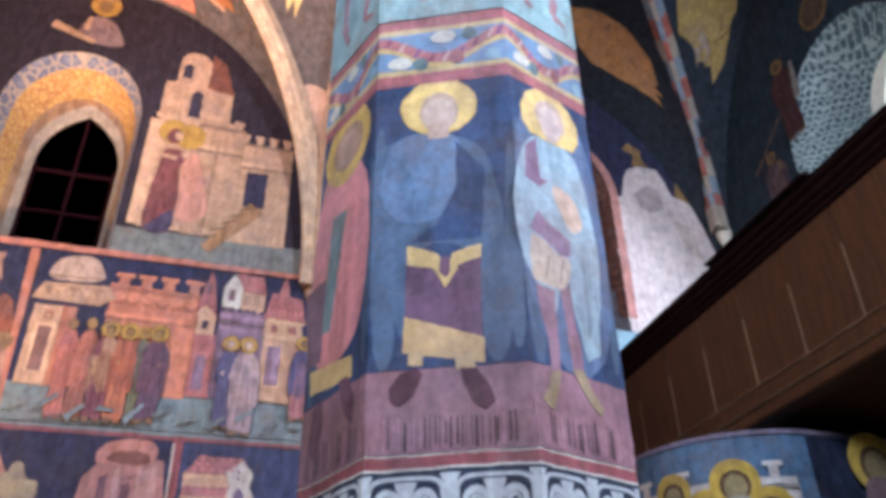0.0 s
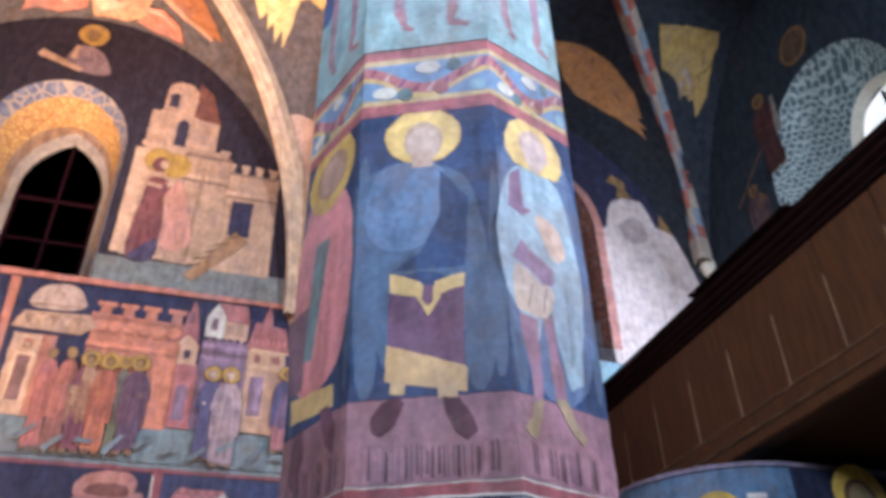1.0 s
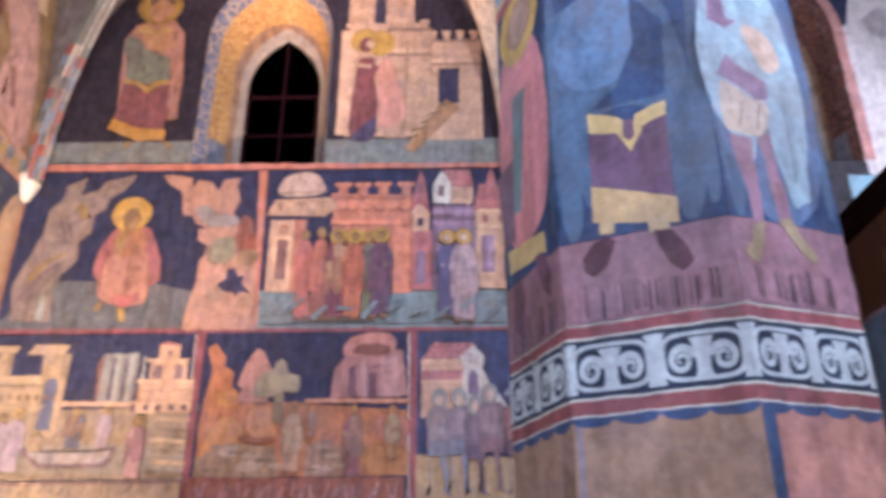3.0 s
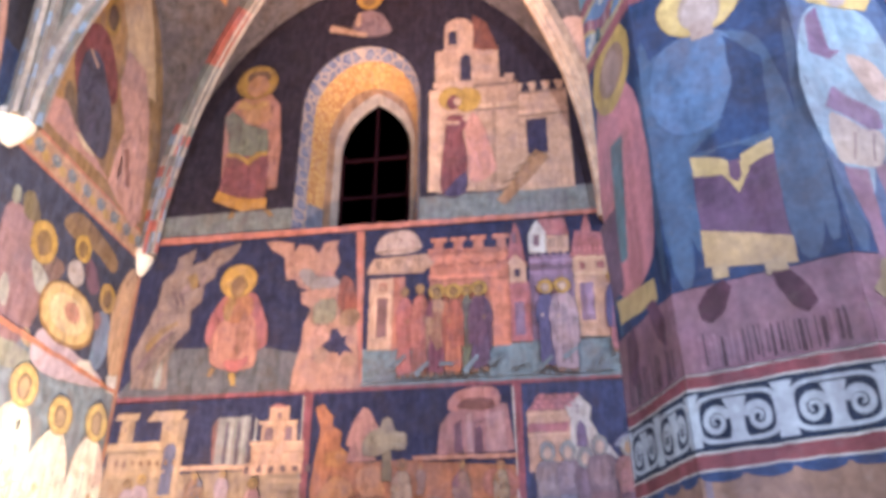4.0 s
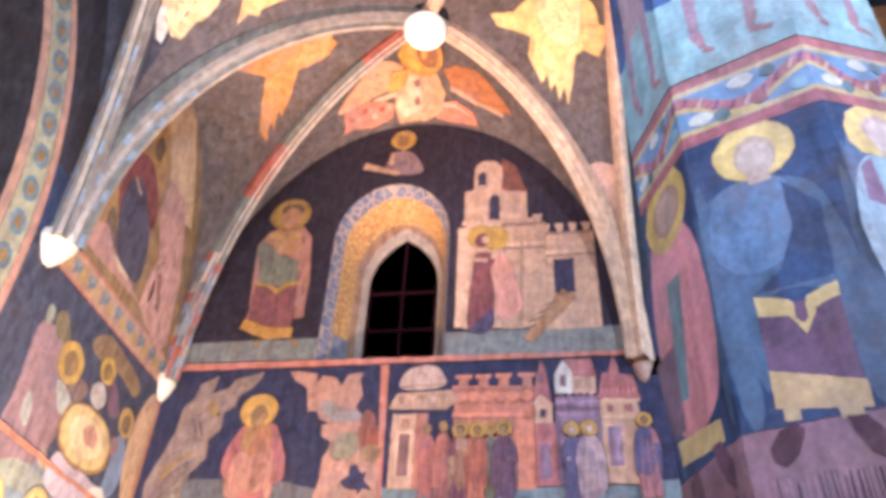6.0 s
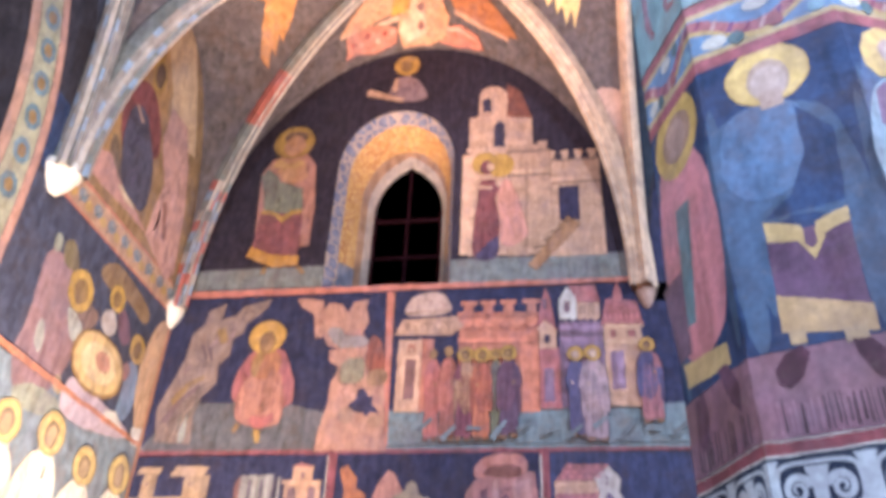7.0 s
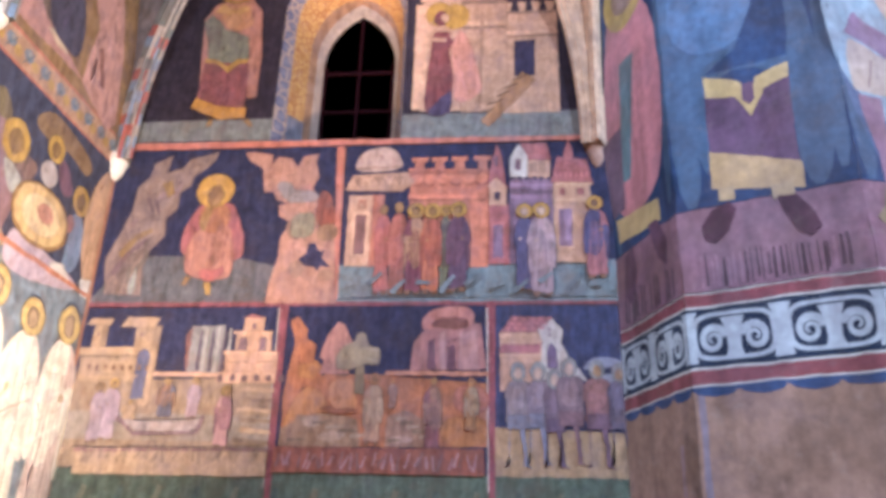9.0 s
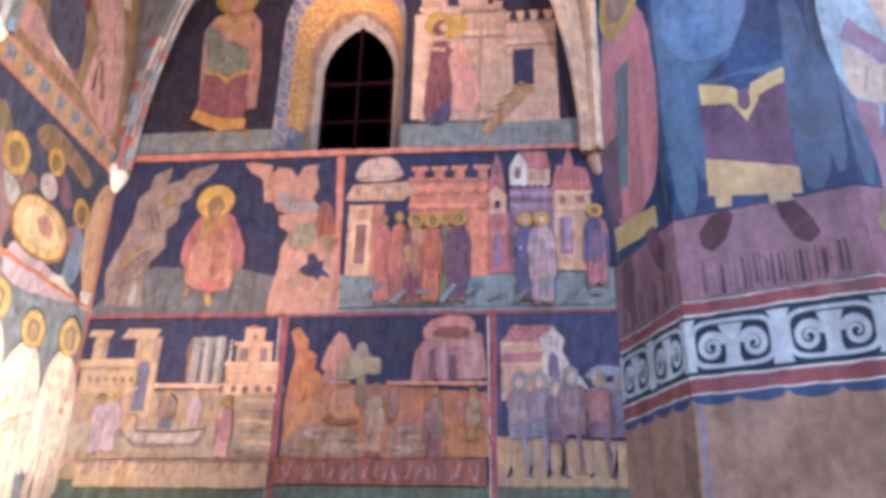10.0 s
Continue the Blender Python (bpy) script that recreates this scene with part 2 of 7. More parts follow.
# the fifth colour, for plain ribs, has the near lamp's warm light mixed in
RIBCOLS = [fresco((0.40, 0.34, 0.28), 0.4), fresco((0.38, 0.10, 0.07), 0.4), fresco((0.20, 0.27, 0.34), 0.4), fresco((0.16, 0.17, 0.15), 0.4), fresco((0.62, 0.43, 0.29), 0.4), fresco((0.21, 0.19, 0.165), 0.5)]


def vault_rib(a, b, bands, width=0.15, depth=0.2, label="", off=None, stop=1.0):
    """A moulded rib swept from its springing to the crown, painted in bands of colour."""
    bm = bmesh.new()
    n = 44
    a = (a[0] + (off[0] if off else 0), a[1] + (off[1] if off else 0), a[2])
    flat = Vector((b[0] - a[0], b[1] - a[1], 0)).normalized()
    side = Vector((-flat.y, flat.x, 0))
    prof = [(-0.5, 0.35), (-0.5, -0.25), (-0.34, -0.42), (-0.30, -0.62), (-0.16, -0.66), (-0.10, -0.86), (0.10, -0.86), (0.16, -0.66), (0.30, -0.62), (0.34, -0.42), (0.5, -0.25), (0.5, 0.35)]
    rings = []
    for i in range(n + 1):
        v = stop * i / n
        p, q = spring_curve(a, b, v), spring_curve(a, b, v + 0.01)
        t = (q - p).normalized()
        up = side.cross(t) * -1
        if up.z < 0:
            up = -up
        rings.append([bm.verts.new(p + side * (s * width) + up * (h * depth)) for s, h in prof])
    for i in range(n):
        for j in range(len(prof) - 1):
            f = bm.faces.new((rings[i][j], rings[i][j + 1], rings[i + 1][j + 1], rings[i + 1][j]))
            if bands == "check":
                f.material_index = (i // 3 + (1 if j in (4, 5, 6) else 0)) % 3 if i > 3 else 0
            elif bands == "lines":
                f.material_index = 0 if j in (2, 5, 8) else (5 if j % 2 else 3)
                if i < 17 and j in (1, 3, 4, 6, 7) and (i * 5 + j * 3) % 4 == 0:
                    f.material_index = 2
            elif bands == "mixed":
                f.material_index = (0 if j in (3, 5, 7, 9) else (1 if (i // 6) % 3 == 0 else 3)) if i > 11 else (i * 7 + j * 5 + (i * j) % 3) % 4
            else:
                f.material_index = 4
    bmesh.ops.recalc_face_normals(bm, faces=bm.faces)
    ob = to_mesh("vault_rib", bm, RIBCOLS)
    return tagged(ob, label or "moulded stone vault rib painted in worn colour bands", "vault rib", "vault ribs", "structure")


vault_rib(C0, BN, "mixed", 0.15, 0.19, off=(0.05, -0.05), label="moulded rib with red, blue and white painted bands")
# its pale peach colour carries lamp light
vault_rib(C1, BN, "plain", 0.16, 0.2, off=(0.0, -0.05), label="plain vault rib beside the pillar, lamp light in its colour")
vault_rib(C2, BN, "lines", 0.2, 0.22, off=(0.05, 0.0), label="moulded rib with grey and cream painted lines")
vault_rib(C2, BE, "lines", 0.2, 0.22, off=(0.05, 0.0))
vault_rib(flip(C2), BE, "lines", 0.2, 0.22, off=(0.05, 0.0))
vault_rib(C1, AP, "plain", 0.14, 0.2, off=(0.0, -0.05))
vault_rib(PT, AP, "plain", 0.14, 0.2)
vault_rib(PT, BN, "plain", 0.15, 0.2)
vault_rib(PT, BE, "plain", 0.15, 0.2)
vault_rib(PT, BW, "plain", 0.15, 0.2)
vault_rib((XW - 0.1, 6.87, 6.62), BW, "check", 0.2, 0.22, label="vault rib painted with red, white and blue lozenges")

# round boss where the ribs meet
bm = bmesh.new()
bmesh.ops.create_cone(bm, cap_ends=True, segments=32, radius1=0.2, radius2=0.23, depth=0.12, matrix=Matrix.Translation((BN[0], BN[1], BN[2] - 0.22)))
bmesh.ops.bevel(bm, geom=[e for e in bm.edges if len(e.link_faces) == 2 and abs(e.calc_face_angle()) > 1.0], offset=0.02, segments=2, affect="EDGES")
tagged(to_mesh("boss", bm, plain("white_plaster", (0.85, 0.82, 0.74), 0.7, 0.05)), "round whitewashed keystone boss where the ribs meet", "keystone")


STONE_ROSE = fresco((0.42, 0.27, 0.2), 0.3)


def corbel(p, inward, size=0.13, mat=STONE):
    """A small tapered stone console under the foot of the ribs."""
    bm = bmesh.new()
    d = Vector(inward).normalized()
    s = Vector((-d.y, d.x, 0))
    rows = ((0.10, 1.0), (0.03, 1.08), (0.0, 0.95), (-0.07, 0.72), (-0.13, 0.4), (-0.155, 0.12))
    rings = []
    for z, k in rows:
        rings.append([bm.verts.new(Vector(p) + Vector((0, 0, z)) + s * (size * k * math.cos(t)) + d * (size * k * 1.2 * math.sin(t))) for t in [math.pi * i / 6 for i in range(7)]])
    for i in range(len(rows) - 1):
        for j in range(6):
            bm.faces.new((rings[i][j], rings[i][j + 1], rings[i + 1][j + 1], rings[i + 1][j]))
    bm.faces.new(rings[0])
    bmesh.ops.recalc_face_normals(bm, faces=bm.faces)
    return tagged(to_mesh("corbel", bm, mat), "small tapered white stone corbel under a rib", "corbel", "corbels")


corbel((XE, YN - 0.02, 5.22), (1, -1, 0), 0.11)
corbel((1.24, YN, 5.28), (0, -1, 0), 0.09, STONE_ROSE)
corbel((XE, 4.88, 5.28), (1, 0, 0), 0.15)
corbel((XW - 0.06, 6.88, 6.58), (-1, -1, 0), 0.085)

# ---- painting on plaster ----
def wobble(pts, amp):
    """A hand-drawn outline: edges cut into short lengths and shaken a little."""
    out = []
    step = max(amp * 4.5, 0.008)
    for i, (x, y) in enumerate(pts):
        x2, y2 = pts[(i + 1) % len(pts)]
        n = min(36, max(1, int(math.hypot(x2 - x, y2 - y) / step)))
        for k in range(n):
            px, py = x + (x2 - x) * k / n, y + (y2 - y) * k / n
            sc = 7.3 / max(amp * 60, 0.3)
            d = noise.noise_vector(Vector((px * sc, py * sc, len(pts) * 0.37)))
            e = noise.noise_vector(Vector((px * sc * 4.3, py * sc * 4.3, 3.1 + len(pts) * 0.37)))
            out.append((px + (d.x + 0.55 * e.x) * amp, py + (d.y + 0.55 * e.y) * amp))
    return out


def area_of(pts):
    return 0.5 * sum(x * y2 - x2 * y for (x, y), (x2, y2) in zip(pts, pts[1:] + pts[:1]))


def inside(x, y, pts):
    odd = False
    for (x1, y1), (x2, y2) in zip(pts, pts[1:] + pts[:1]):
        if (y1 > y) != (y2 > y) and x < (x2 - x1) * (y - y1) / (y2 - y1) + x1:
            odd = not odd
    return odd


def contour_quads(pts, width):
    """A broken brush line that follows an outline on its inner side."""
    turn = 1 if area_of(pts) > 0 else -1
    inner, n = [], len(pts)
    for i, (x, y) in enumerate(pts):
        (x0, y0), (x1, y1) = pts[i - 1], pts[(i + 1) % n]
        d = math.hypot(x1 - x0, y1 - y0) or 1
        w = width * (0.75 + 0.9 * noise.noise(Vector((x * 0.05 / width, y * 0.05 / width, 1.7))))
        inner.append((x - turn * (y1 - y0) / d * w, y + turn * (x1 - x0) / d * w, w))
    return [[pts[i], pts[(i + 1) % n], inner[(i + 1) % n][:2], inner[i][:2]] for i in range(n) if inner[i][2] > 0.35 * width]


def brush_marks(pts, seed):
    """Upright tapered strokes of lighter and darker paint that stay inside an outline."""
    r = random.Random(seed)
    xs, ys = [p[0] for p in pts], [p[1] for p in pts]
    w, h = max(xs) - min(xs), max(ys) - min(ys)
    out = []
    for k in range(26):
        x, y = min(xs) + w * r.random(), min(ys) + h * r.random()
        x2, y2 = x + w * r.uniform(-0.12, 0.12), y + h * r.uniform(0.12, 0.34)
        if len(out) < 9 and all(inside(x + (x2 - x) * t, y + (y2 - y) * t, pts) for t in (-0.1, 0.3, 0.7, 1.1)):
            t = min(w, h) * r.uniform(0.02, 0.05)
            out.append(([(x, y), (x + t, y + (y2 - y) * 0.3), (x2 + t * 0.6, y + (y2 - y) * 0.75), (x2, y2), (x2 - t * 0.5, y + (y2 - y) * 0.7), (x - t * 0.8, y + (y2 - y) * 0.3)], k % 2))
    return out


def rounded(pts):
    """Corners cut twice, for the soft outline of cloth."""
    for _ in range(2):
        pts = [q for (x, y), (x2, y2) in zip(pts, pts[1:] + pts[:1]) for q in ((x * 0.75 + x2 * 0.25, y * 0.75 + y2 * 0.25), (x * 0.25 + x2 * 0.75, y * 0.25 + y2 * 0.75))]
    return pts


DRAWN = {"robed_shape", "town", "rock", "rock_face", "pavilion", "turret", "town_house", "gabled_house", "corner_house", "town_wall", "church", "colonnade",
         "armed_shape", "dish", "cave", "hill", "building", "wing", "beast", "halo", "boat", "tower", "robe", "merlon", "palm", "sleeve", "animal", "cloth", "plateau"}


class Panel:
    """One painted scene on a surface; each painted thing in it is a thin layer of pigment of its own."""

    def __init__(self, name, label, surf, amp=0.008, category="fresco", curved=False, step=0.00015, tone=None, line=0.007):
        self.root = tagged(new(name), label, category, "frescoes")
        self.tone, self.line = tone, line
        self.surf, self.amp, self.depth, self.curved, self.step = surf, amp, 0.001, curved, step

    def add(self, name, shapes, label="", wear=0.4, step_in=0.0):
        self.depth += self.step * 3
        step = step_in or self.step
        groups = {}
        for sh in shapes:
            pts, col, fold, sub = sh[0], sh[1], (sh[2] if len(sh) > 2 else 0.0), (sh[3] if len(sh) > 3 else "")
            bm, mats = groups.setdefault(sub, (bmesh.new(), []))
            if self.tone and name != "background":
                k = self.tone[3]
                col = tuple(v * (1 - k) + t * k for v, t in zip(col, self.tone))
            m = fresco(col, wear, fold)
            if m not in mats:
                mats.append(m)
            self.depth += step
            if 0.4 <= fold <= 0.7:
                pts = rounded(pts)
            pts = wobble(pts, self.amp)
            b2 = bmesh.new()
            face = b2.faces.new([b2.verts.new((x, y, 0)) for x, y in pts])
            if self.curved:
                bmesh.ops.triangulate(b2, faces=[face])
                bmesh.ops.subdivide_edges(b2, edges=b2.edges, cuts=3, use_grid_fill=True)
            vs = {v: bm.verts.new(self.surf(v.co.x, v.co.y, self.depth)) for v in b2.verts}
            for fc in b2.faces:
                nf = bm.faces.new([vs[v] for v in fc.verts])
                nf.material_index = mats.index(m)
            b2.free()
            if not self.line or name not in DRAWN:
                continue
            size = abs(area_of(pts))
            girth = sum(math.hypot(x2 - x, y2 - y) for (x, y), (x2, y2) in zip(pts, pts[1:] + pts[:1]))
            if 2 * size / girth < 2.4 * self.line:
                continue
            extra = [(q, 0.5) for q in contour_quads(pts, self.line)]
            if fold >= 0.2 and size > (14 * self.line) ** 2:
                extra = [(q, (0.72, 1.25)[dark]) for q, dark in brush_marks(pts, len(pts) + int(size * 9999))] + extra
            self.depth += step
            for q, k in extra:
                c2 = tint(col, 0.66) if k == 0.5 else tint(col, k)
                m2 = fresco(tuple(1.22 ** round(math.log(max(v, 0.004), 1.22)) for v in c2), wear)
                if m2 not in mats:
                    mats.append(m2)
                try:
                    nf = bm.faces.new([bm.verts.new(self.surf(x, y, self.depth)) for x, y in q])
                    nf.material_index = mats.index(m2)
                except ValueError:
                    pass
        main = None
        for sub in sorted(groups):
            bm, mats = groups[sub]
            ob = to_mesh(sub or name, bm, mats, main or self.root, label if not sub else "")
            main = main or ob
        return main


def sub(name, shapes):
    """Marks shapes as a piece of their own under the painted thing."""
    return [(sh[0], sh[1], sh[2] if len(sh) > 2 else 0.0, name) for sh in shapes]


def rect(x, z, w, h, c, fold=0.0):
    return [([(x - w / 2, z), (x + w / 2, z), (x + w / 2, z + h), (x - w / 2, z + h)], c, fold)]


def quad(p, q, r, s, c, fold=0.0):
    return [([p, q, r, s], c, fold)]


def disc(x, z, rx, rz, c, n=18, fold=0.0):
    return [([(x + rx * math.cos(2 * math.pi * i / n), z + rz * math.sin(2 * math.pi * i / n)) for i in range(n)], c, fold)]


def oval(x, z, w, h, c, fold=0.0):
    return disc(x, z + h / 2, w / 2, h / 2, c, 18, fold)


def arched(x, z, w, h, c):
    return [(arch_loop(x, w / 2, z, z + h - w / 2, z + h, 5), c)]


def stroke(x0, z0, x1, z1, t, c):
    d = math.hypot(x1 - x0, z1 - z0) or 1
    nx, nz = -(z1 - z0) / d * t / 2, (x1 - x0) / d * t / 2
    return [([(x0 + nx, z0 + nz), (x1 + nx * 0.6, z1 + nz * 0.6), (x1 - nx * 0.6, z1 - nz * 0.6), (x0 - nx, z0 - nz)], c)]


def tint(c, k):
    return tuple(min(0.9, max(0.004, v * k)) for v in c)


def halo_head(x, z, r, gold=GOLD, face=BROWN, squash=1.0):
    return disc(x, z, r * squash, r, tint(gold, 0.7)) + disc(x, z, r * 0.9 * squash, r * 0.9, gold) + disc(x, z - r * 0.05, r * 0.5 * squash, r * 0.6, tint(face, 0.55)) + disc(x, z - r * 0.12, r * 0.36 * squash, r * 0.5, face)


def robed(x, z, w, h, robe, mantle=None, gold=GOLD, face=BROWN, hem=None, shoes=BROWN, lean=0.0):
    """A plain robed shape with a halo or a bare head: silhouettes only."""
    def at(a, b):
        return (x + a * w + lean * b * h, z + b * h)
    s = []
    for k in (-1, 1):
        s += sub("shoe" if k < 0 else "other_shoe", disc(*at(0.17 * k, 0.025), w * 0.13, h * 0.03, shoes, 10))
    turn = 1 if noise.noise(Vector((x * 9.1, z * 7.7, 0.3))) > 0 else -1

    def on(a, b):
        return at(a * turn, b)
    s += [([on(-0.33, 0.04), on(-0.1, 0.02), on(0.12, 0.05), on(0.36, 0.03), on(0.31, 0.22), on(0.33, 0.42), on(0.46, 0.56), on(0.38, 0.70), on(0.24, 0.78), on(0.09, 0.82), on(-0.09, 0.82), on(-0.26, 0.77), on(-0.37, 0.66), on(-0.36, 0.48), on(-0.26, 0.40), on(-0.29, 0.2)], robe, 0.5)]
    if hem:
        s += [([at(-0.34, 0.03), at(0.34, 0.03), at(0.33, 0.10), at(-0.33, 0.10)], hem)]
    if mantle:
        s += [([on(-0.40, 0.26), on(-0.24, 0.30), on(0.02, 0.24), on(0.20, 0.38), on(0.46, 0.52), on(0.40, 0.64), on(0.12, 0.58), on(0.20, 0.79), on(-0.08, 0.81), on(-0.28, 0.76), on(-0.40, 0.6)], mantle, 0.6)]
        s += [([on(0.30, 0.54), on(0.42, 0.52), on(0.40, 0.24), on(0.30, 0.2), on(0.27, 0.38)], tint(mantle, 0.8), 0.5)]
    s += disc(*on(0.16, 0.56), w * 0.07, h * 0.02, face, 8)
    for k in range(-2, 3):
        s += stroke(*at(0.13 * k, 0.08), *at(0.07 * k + 0.03, 0.66), w * 0.035, tint(robe, 0.74 if k % 2 else 1.2))
    if mantle:
        for k in range(3):
            s += stroke(*at(-0.36 + 0.1 * k, 0.34 + 0.1 * k), *at(0.3, 0.46 + 0.08 * k), w * 0.03, tint(mantle, 0.74 if k % 2 else 1.2))
    hr = min(h * 0.088, w * 0.42)
    if gold:
        s += sub("halo", halo_head(*at(0, 0.88), hr, gold, face))
    else:
        s += sub("head", disc(*at(0, 0.87), hr * 0.5, hr * 0.65, face, 12))
    return s


def crenel(x, z, w, h, c, n, tooth):
    """A painted town wall with merlons."""
    s = rect(x, z, w, h, c)
    for i in range(n):
        cx = x - w / 2 + w * (i + 0.5) / n
        s += [([(cx - w * 0.2 / n, z + h), (cx + w * 0.2 / n, z + h), (cx + w * 0.32 / n, z + h + tooth), (cx - w * 0.32 / n, z + h + tooth)], c)]
        s += stroke(cx - w * 0.32 / n, z + h + tooth, cx + w * 0.32 / n, z + h + tooth, tooth * 0.2, tint(c, 1.35))
    s += stroke(x - w / 2, z + h * 0.98, x + w / 2, z + h * 0.98, h * 0.03, tint(c, 0.55))
    s += stroke(x - w / 2, z + h * 0.78, x + w / 2, z + h * 0.78, h * 0.04, tint(c, 1.3))
    s += stroke(x - w / 2, z + h * 0.74, x + w / 2, z + h * 0.74, h * 0.02, tint(c, 0.5))
    return s


def house(x, z, w, h, c, roof=None, gable=0.0, openings=1, door=NAVY):
    """A painted house front; gable: share of the height that the roof takes."""
    b = h * (1 - gable)
    s = rect(x, z, w, b, c)
    s += rect(x + w * 0.44, z, w * 0.12, b, tint(c, 0.6)) + rect(x - w * 0.46, z, w * 0.08, b, tint(c, 1.3))
    if gable:
        s += [([(x - w * 0.56, z + b), (x + w * 0.56, z + b), (x, z + h)], roof or tint(c, 0.7))]
        s += stroke(x - w * 0.56, z + b, x, z + h, w * 0.06, tint(c, 1.4)) + stroke(x, z + h, x + w * 0.56, z + b, w * 0.06, tint(c, 0.6))
    else:
        s += rect(x, z + b * 0.95, w * 1.1, b * 0.05, tint(c, 1.35)) + rect(x, z + b * 0.88, w * 1.02, b * 0.03, tint(c, 0.55))
    for i in range(openings):
        cx = x + w * ((i + 0.5) / openings - 0.5)
        ww, hh = w * 0.42 / openings, b * 0.5
        s += rect(cx, z + b * 0.22, ww, hh, tint(c, 1.35)) + rect(cx + ww * 0.08, z + b * 0.25, ww * 0.66, hh * 0.88, door)
    return s


def rocks(x, z, w, h, c, seed, lean=0.0, steps=6):
    """Stepped rock slabs, lit along their upper edges."""
    r = random.Random(seed)
    s = []
    for i in range(steps):
        k = i / steps
        cx, cz = x + (r.random() - 0.5) * w * 0.35 + lean * k * w, z + h * k * 0.85
        ww, hh = w * (0.75 - 0.45 * k) * (0.8 + 0.4 * r.random()), h / steps * 1.9
        pts = [(cx - ww / 2, cz), (cx + ww / 2, cz + hh * 0.1), (cx + ww * 0.55, cz + hh * 0.6), (cx + ww * 0.2, cz + hh * 0.72), (cx, cz + hh), (cx - ww * 0.3, cz + hh * 0.7), (cx - ww * 0.6, cz + hh * 0.85)]
        s += [(pts, tint(c, 0.8 + 0.5 * r.random()), 0.3)]
        s += stroke(cx - ww * 0.6, cz + hh * 0.83, cx - ww * 0.3, cz + hh * 0.7, hh * 0.12, tint(c, 1.7)) + stroke(cx, cz + hh * 0.95, cx + ww * 0.2, cz + hh * 0.7, hh * 0.12, tint(c, 1.7))
        s += stroke(cx - ww * 0.2, cz + hh * 0.1, cx - ww * 0.1, cz + hh * 0.65, hh * 0.08, tint(c, 0.45))
    return s


def tree(x, z, w, h, c):
    s = stroke(x, z, x, z + h * 0.6, w * 0.16, BROWN)
    for i in range(9):
        a = math.pi * (0.05 + 0.9 * i / 8)
        s += disc(x + w * 0.33 * math.cos(a), z + h * 0.6 + h * 0.28 * math.sin(a), w * 0.17, h * 0.1, tint(c, 0.7 + 0.12 * (i % 5)), 9)
    return s + disc(x, z + h * 0.66, w * 0.25, h * 0.16, c, 10)


def wing(x, z, length, width, angle, c, feathers=6):
    """A folded wing with feather tips, from its shoulder at (x, z)."""
    ca, sa = math.cos(radians(angle)), math.sin(radians(angle))

    def at(a, b):
        return (x + length * a * ca - width * b * sa, z + length * a * sa + width * b * ca)
    pts = [at(0, -0.3), at(-0.06, 0.1), at(0.08, 0.45), at(0.35, 0.5), at(0.6, 0.42)]
    for i in range(feathers):
        k = i / (feathers - 1)
        pts += [at(1.0 - 0.32 * k, 0.34 - 0.75 * k), at(0.85 - 0.27 * k, 0.28 - 0.73 * k)]
    s = [(pts, c, 0.3)]
    for i in range(feathers):
        k = i / (feathers - 1)
        s += stroke(*at(0.15, 0.3 - 0.45 * k), *at(0.9 - 0.3 * k, 0.32 - 0.72 * k), width * 0.03, tint(c, 0.72 if i % 2 else 1.15))
    return s


# ---- north wall ----
def on_north(u, v, d):
    return Vector((u, YN - 0.001 - d, v))


def on_east(u, v, d):
    return Vector((XE + 0.001 + d, u, v))


def lunette(cx, half, base, spring, apex, n=16):
    return arch_loop(cx, half, base, spring, apex, n)


# lunette over the upper border
p = Panel("lunette_fresco", "dark blue lunette fresco with a pale walled town", on_north, 0.008, tone=(0.22, 0.1, 0.07, 0.07))
p.add("background", [(lunette(-1.03, 2.26, 5.46, 5.5, 8.72) + arch_loop(N_WIN[0] - 0.022, 0.629, 5.46, 6.95, 7.723)[::-1], (0.024, 0.016, 0.028))], wear=0.2)
p.add("ground", quad((XE, 5.44), (N_WIN[0] - 0.652, 5.44), (N_WIN[0] - 0.652, 5.73), (XE, 5.72), GREY))
p.add("ground", quad((N_WIN[0] + 0.61, 5.44), (1.2, 5.44), (1.2, 5.74), (N_WIN[0] + 0.61, 5.73), GREY))
p.add("town", crenel(0.65, 5.72, 0.55, 1.18, PEACH, 4, 0.1) + rect(-0.08, 7.06, 0.67, 0.48, PEACH) + stroke(-0.435, 7.086, 0.311, 7.045, 0.06, tint(PEACH, 1.25)) + quad((-0.014, 7.511), (0.261, 7.487), (0.143, 7.879), (-0.014, 8.026), tint(BRICK, 0.6)) + arched(-0.16, 7.48, 0.31, 0.51, tint(PEACH, 1.1)) + stroke(-0.337, 7.538, 0.035, 7.506, 0.05, tint(PEACH, 1.3)) + rect(-0.01, 5.75, 0.78, 1.36, PEACH) + crenel(0.21, 5.74, 0.45, 1.31, tint(PEACH, 0.9), 3, 0.09)
      + rect(-0.41, 5.77, 0.13, 1.25, tint(PEACH, 1.2)) + rect(0.60, 6.13, 0.20, 0.41, NAVY) + stroke(0.642, 6.127, 0.223, 5.603, 0.17, (0.34, 0.17, 0.08))
      + stroke(0.190, 6.901, 0.172, 5.762, 0.04, tint(PEACH, 0.7)) + arched(-0.09, 7.11, 0.11, 0.35, NAVY) + arched(-0.23, 7.61, 0.09, 0.20, NAVY)
      , "pale peach painted town wall with a ladder")
for k in range(5):
    p.add("rung", stroke(0.559 - 0.08 * k - 0.07, 6.085 - 0.09 * k, 0.559 - 0.08 * k + 0.07, 6.085 - 0.09 * k + 0.05, 0.022, tint(BROWN, 0.8)))
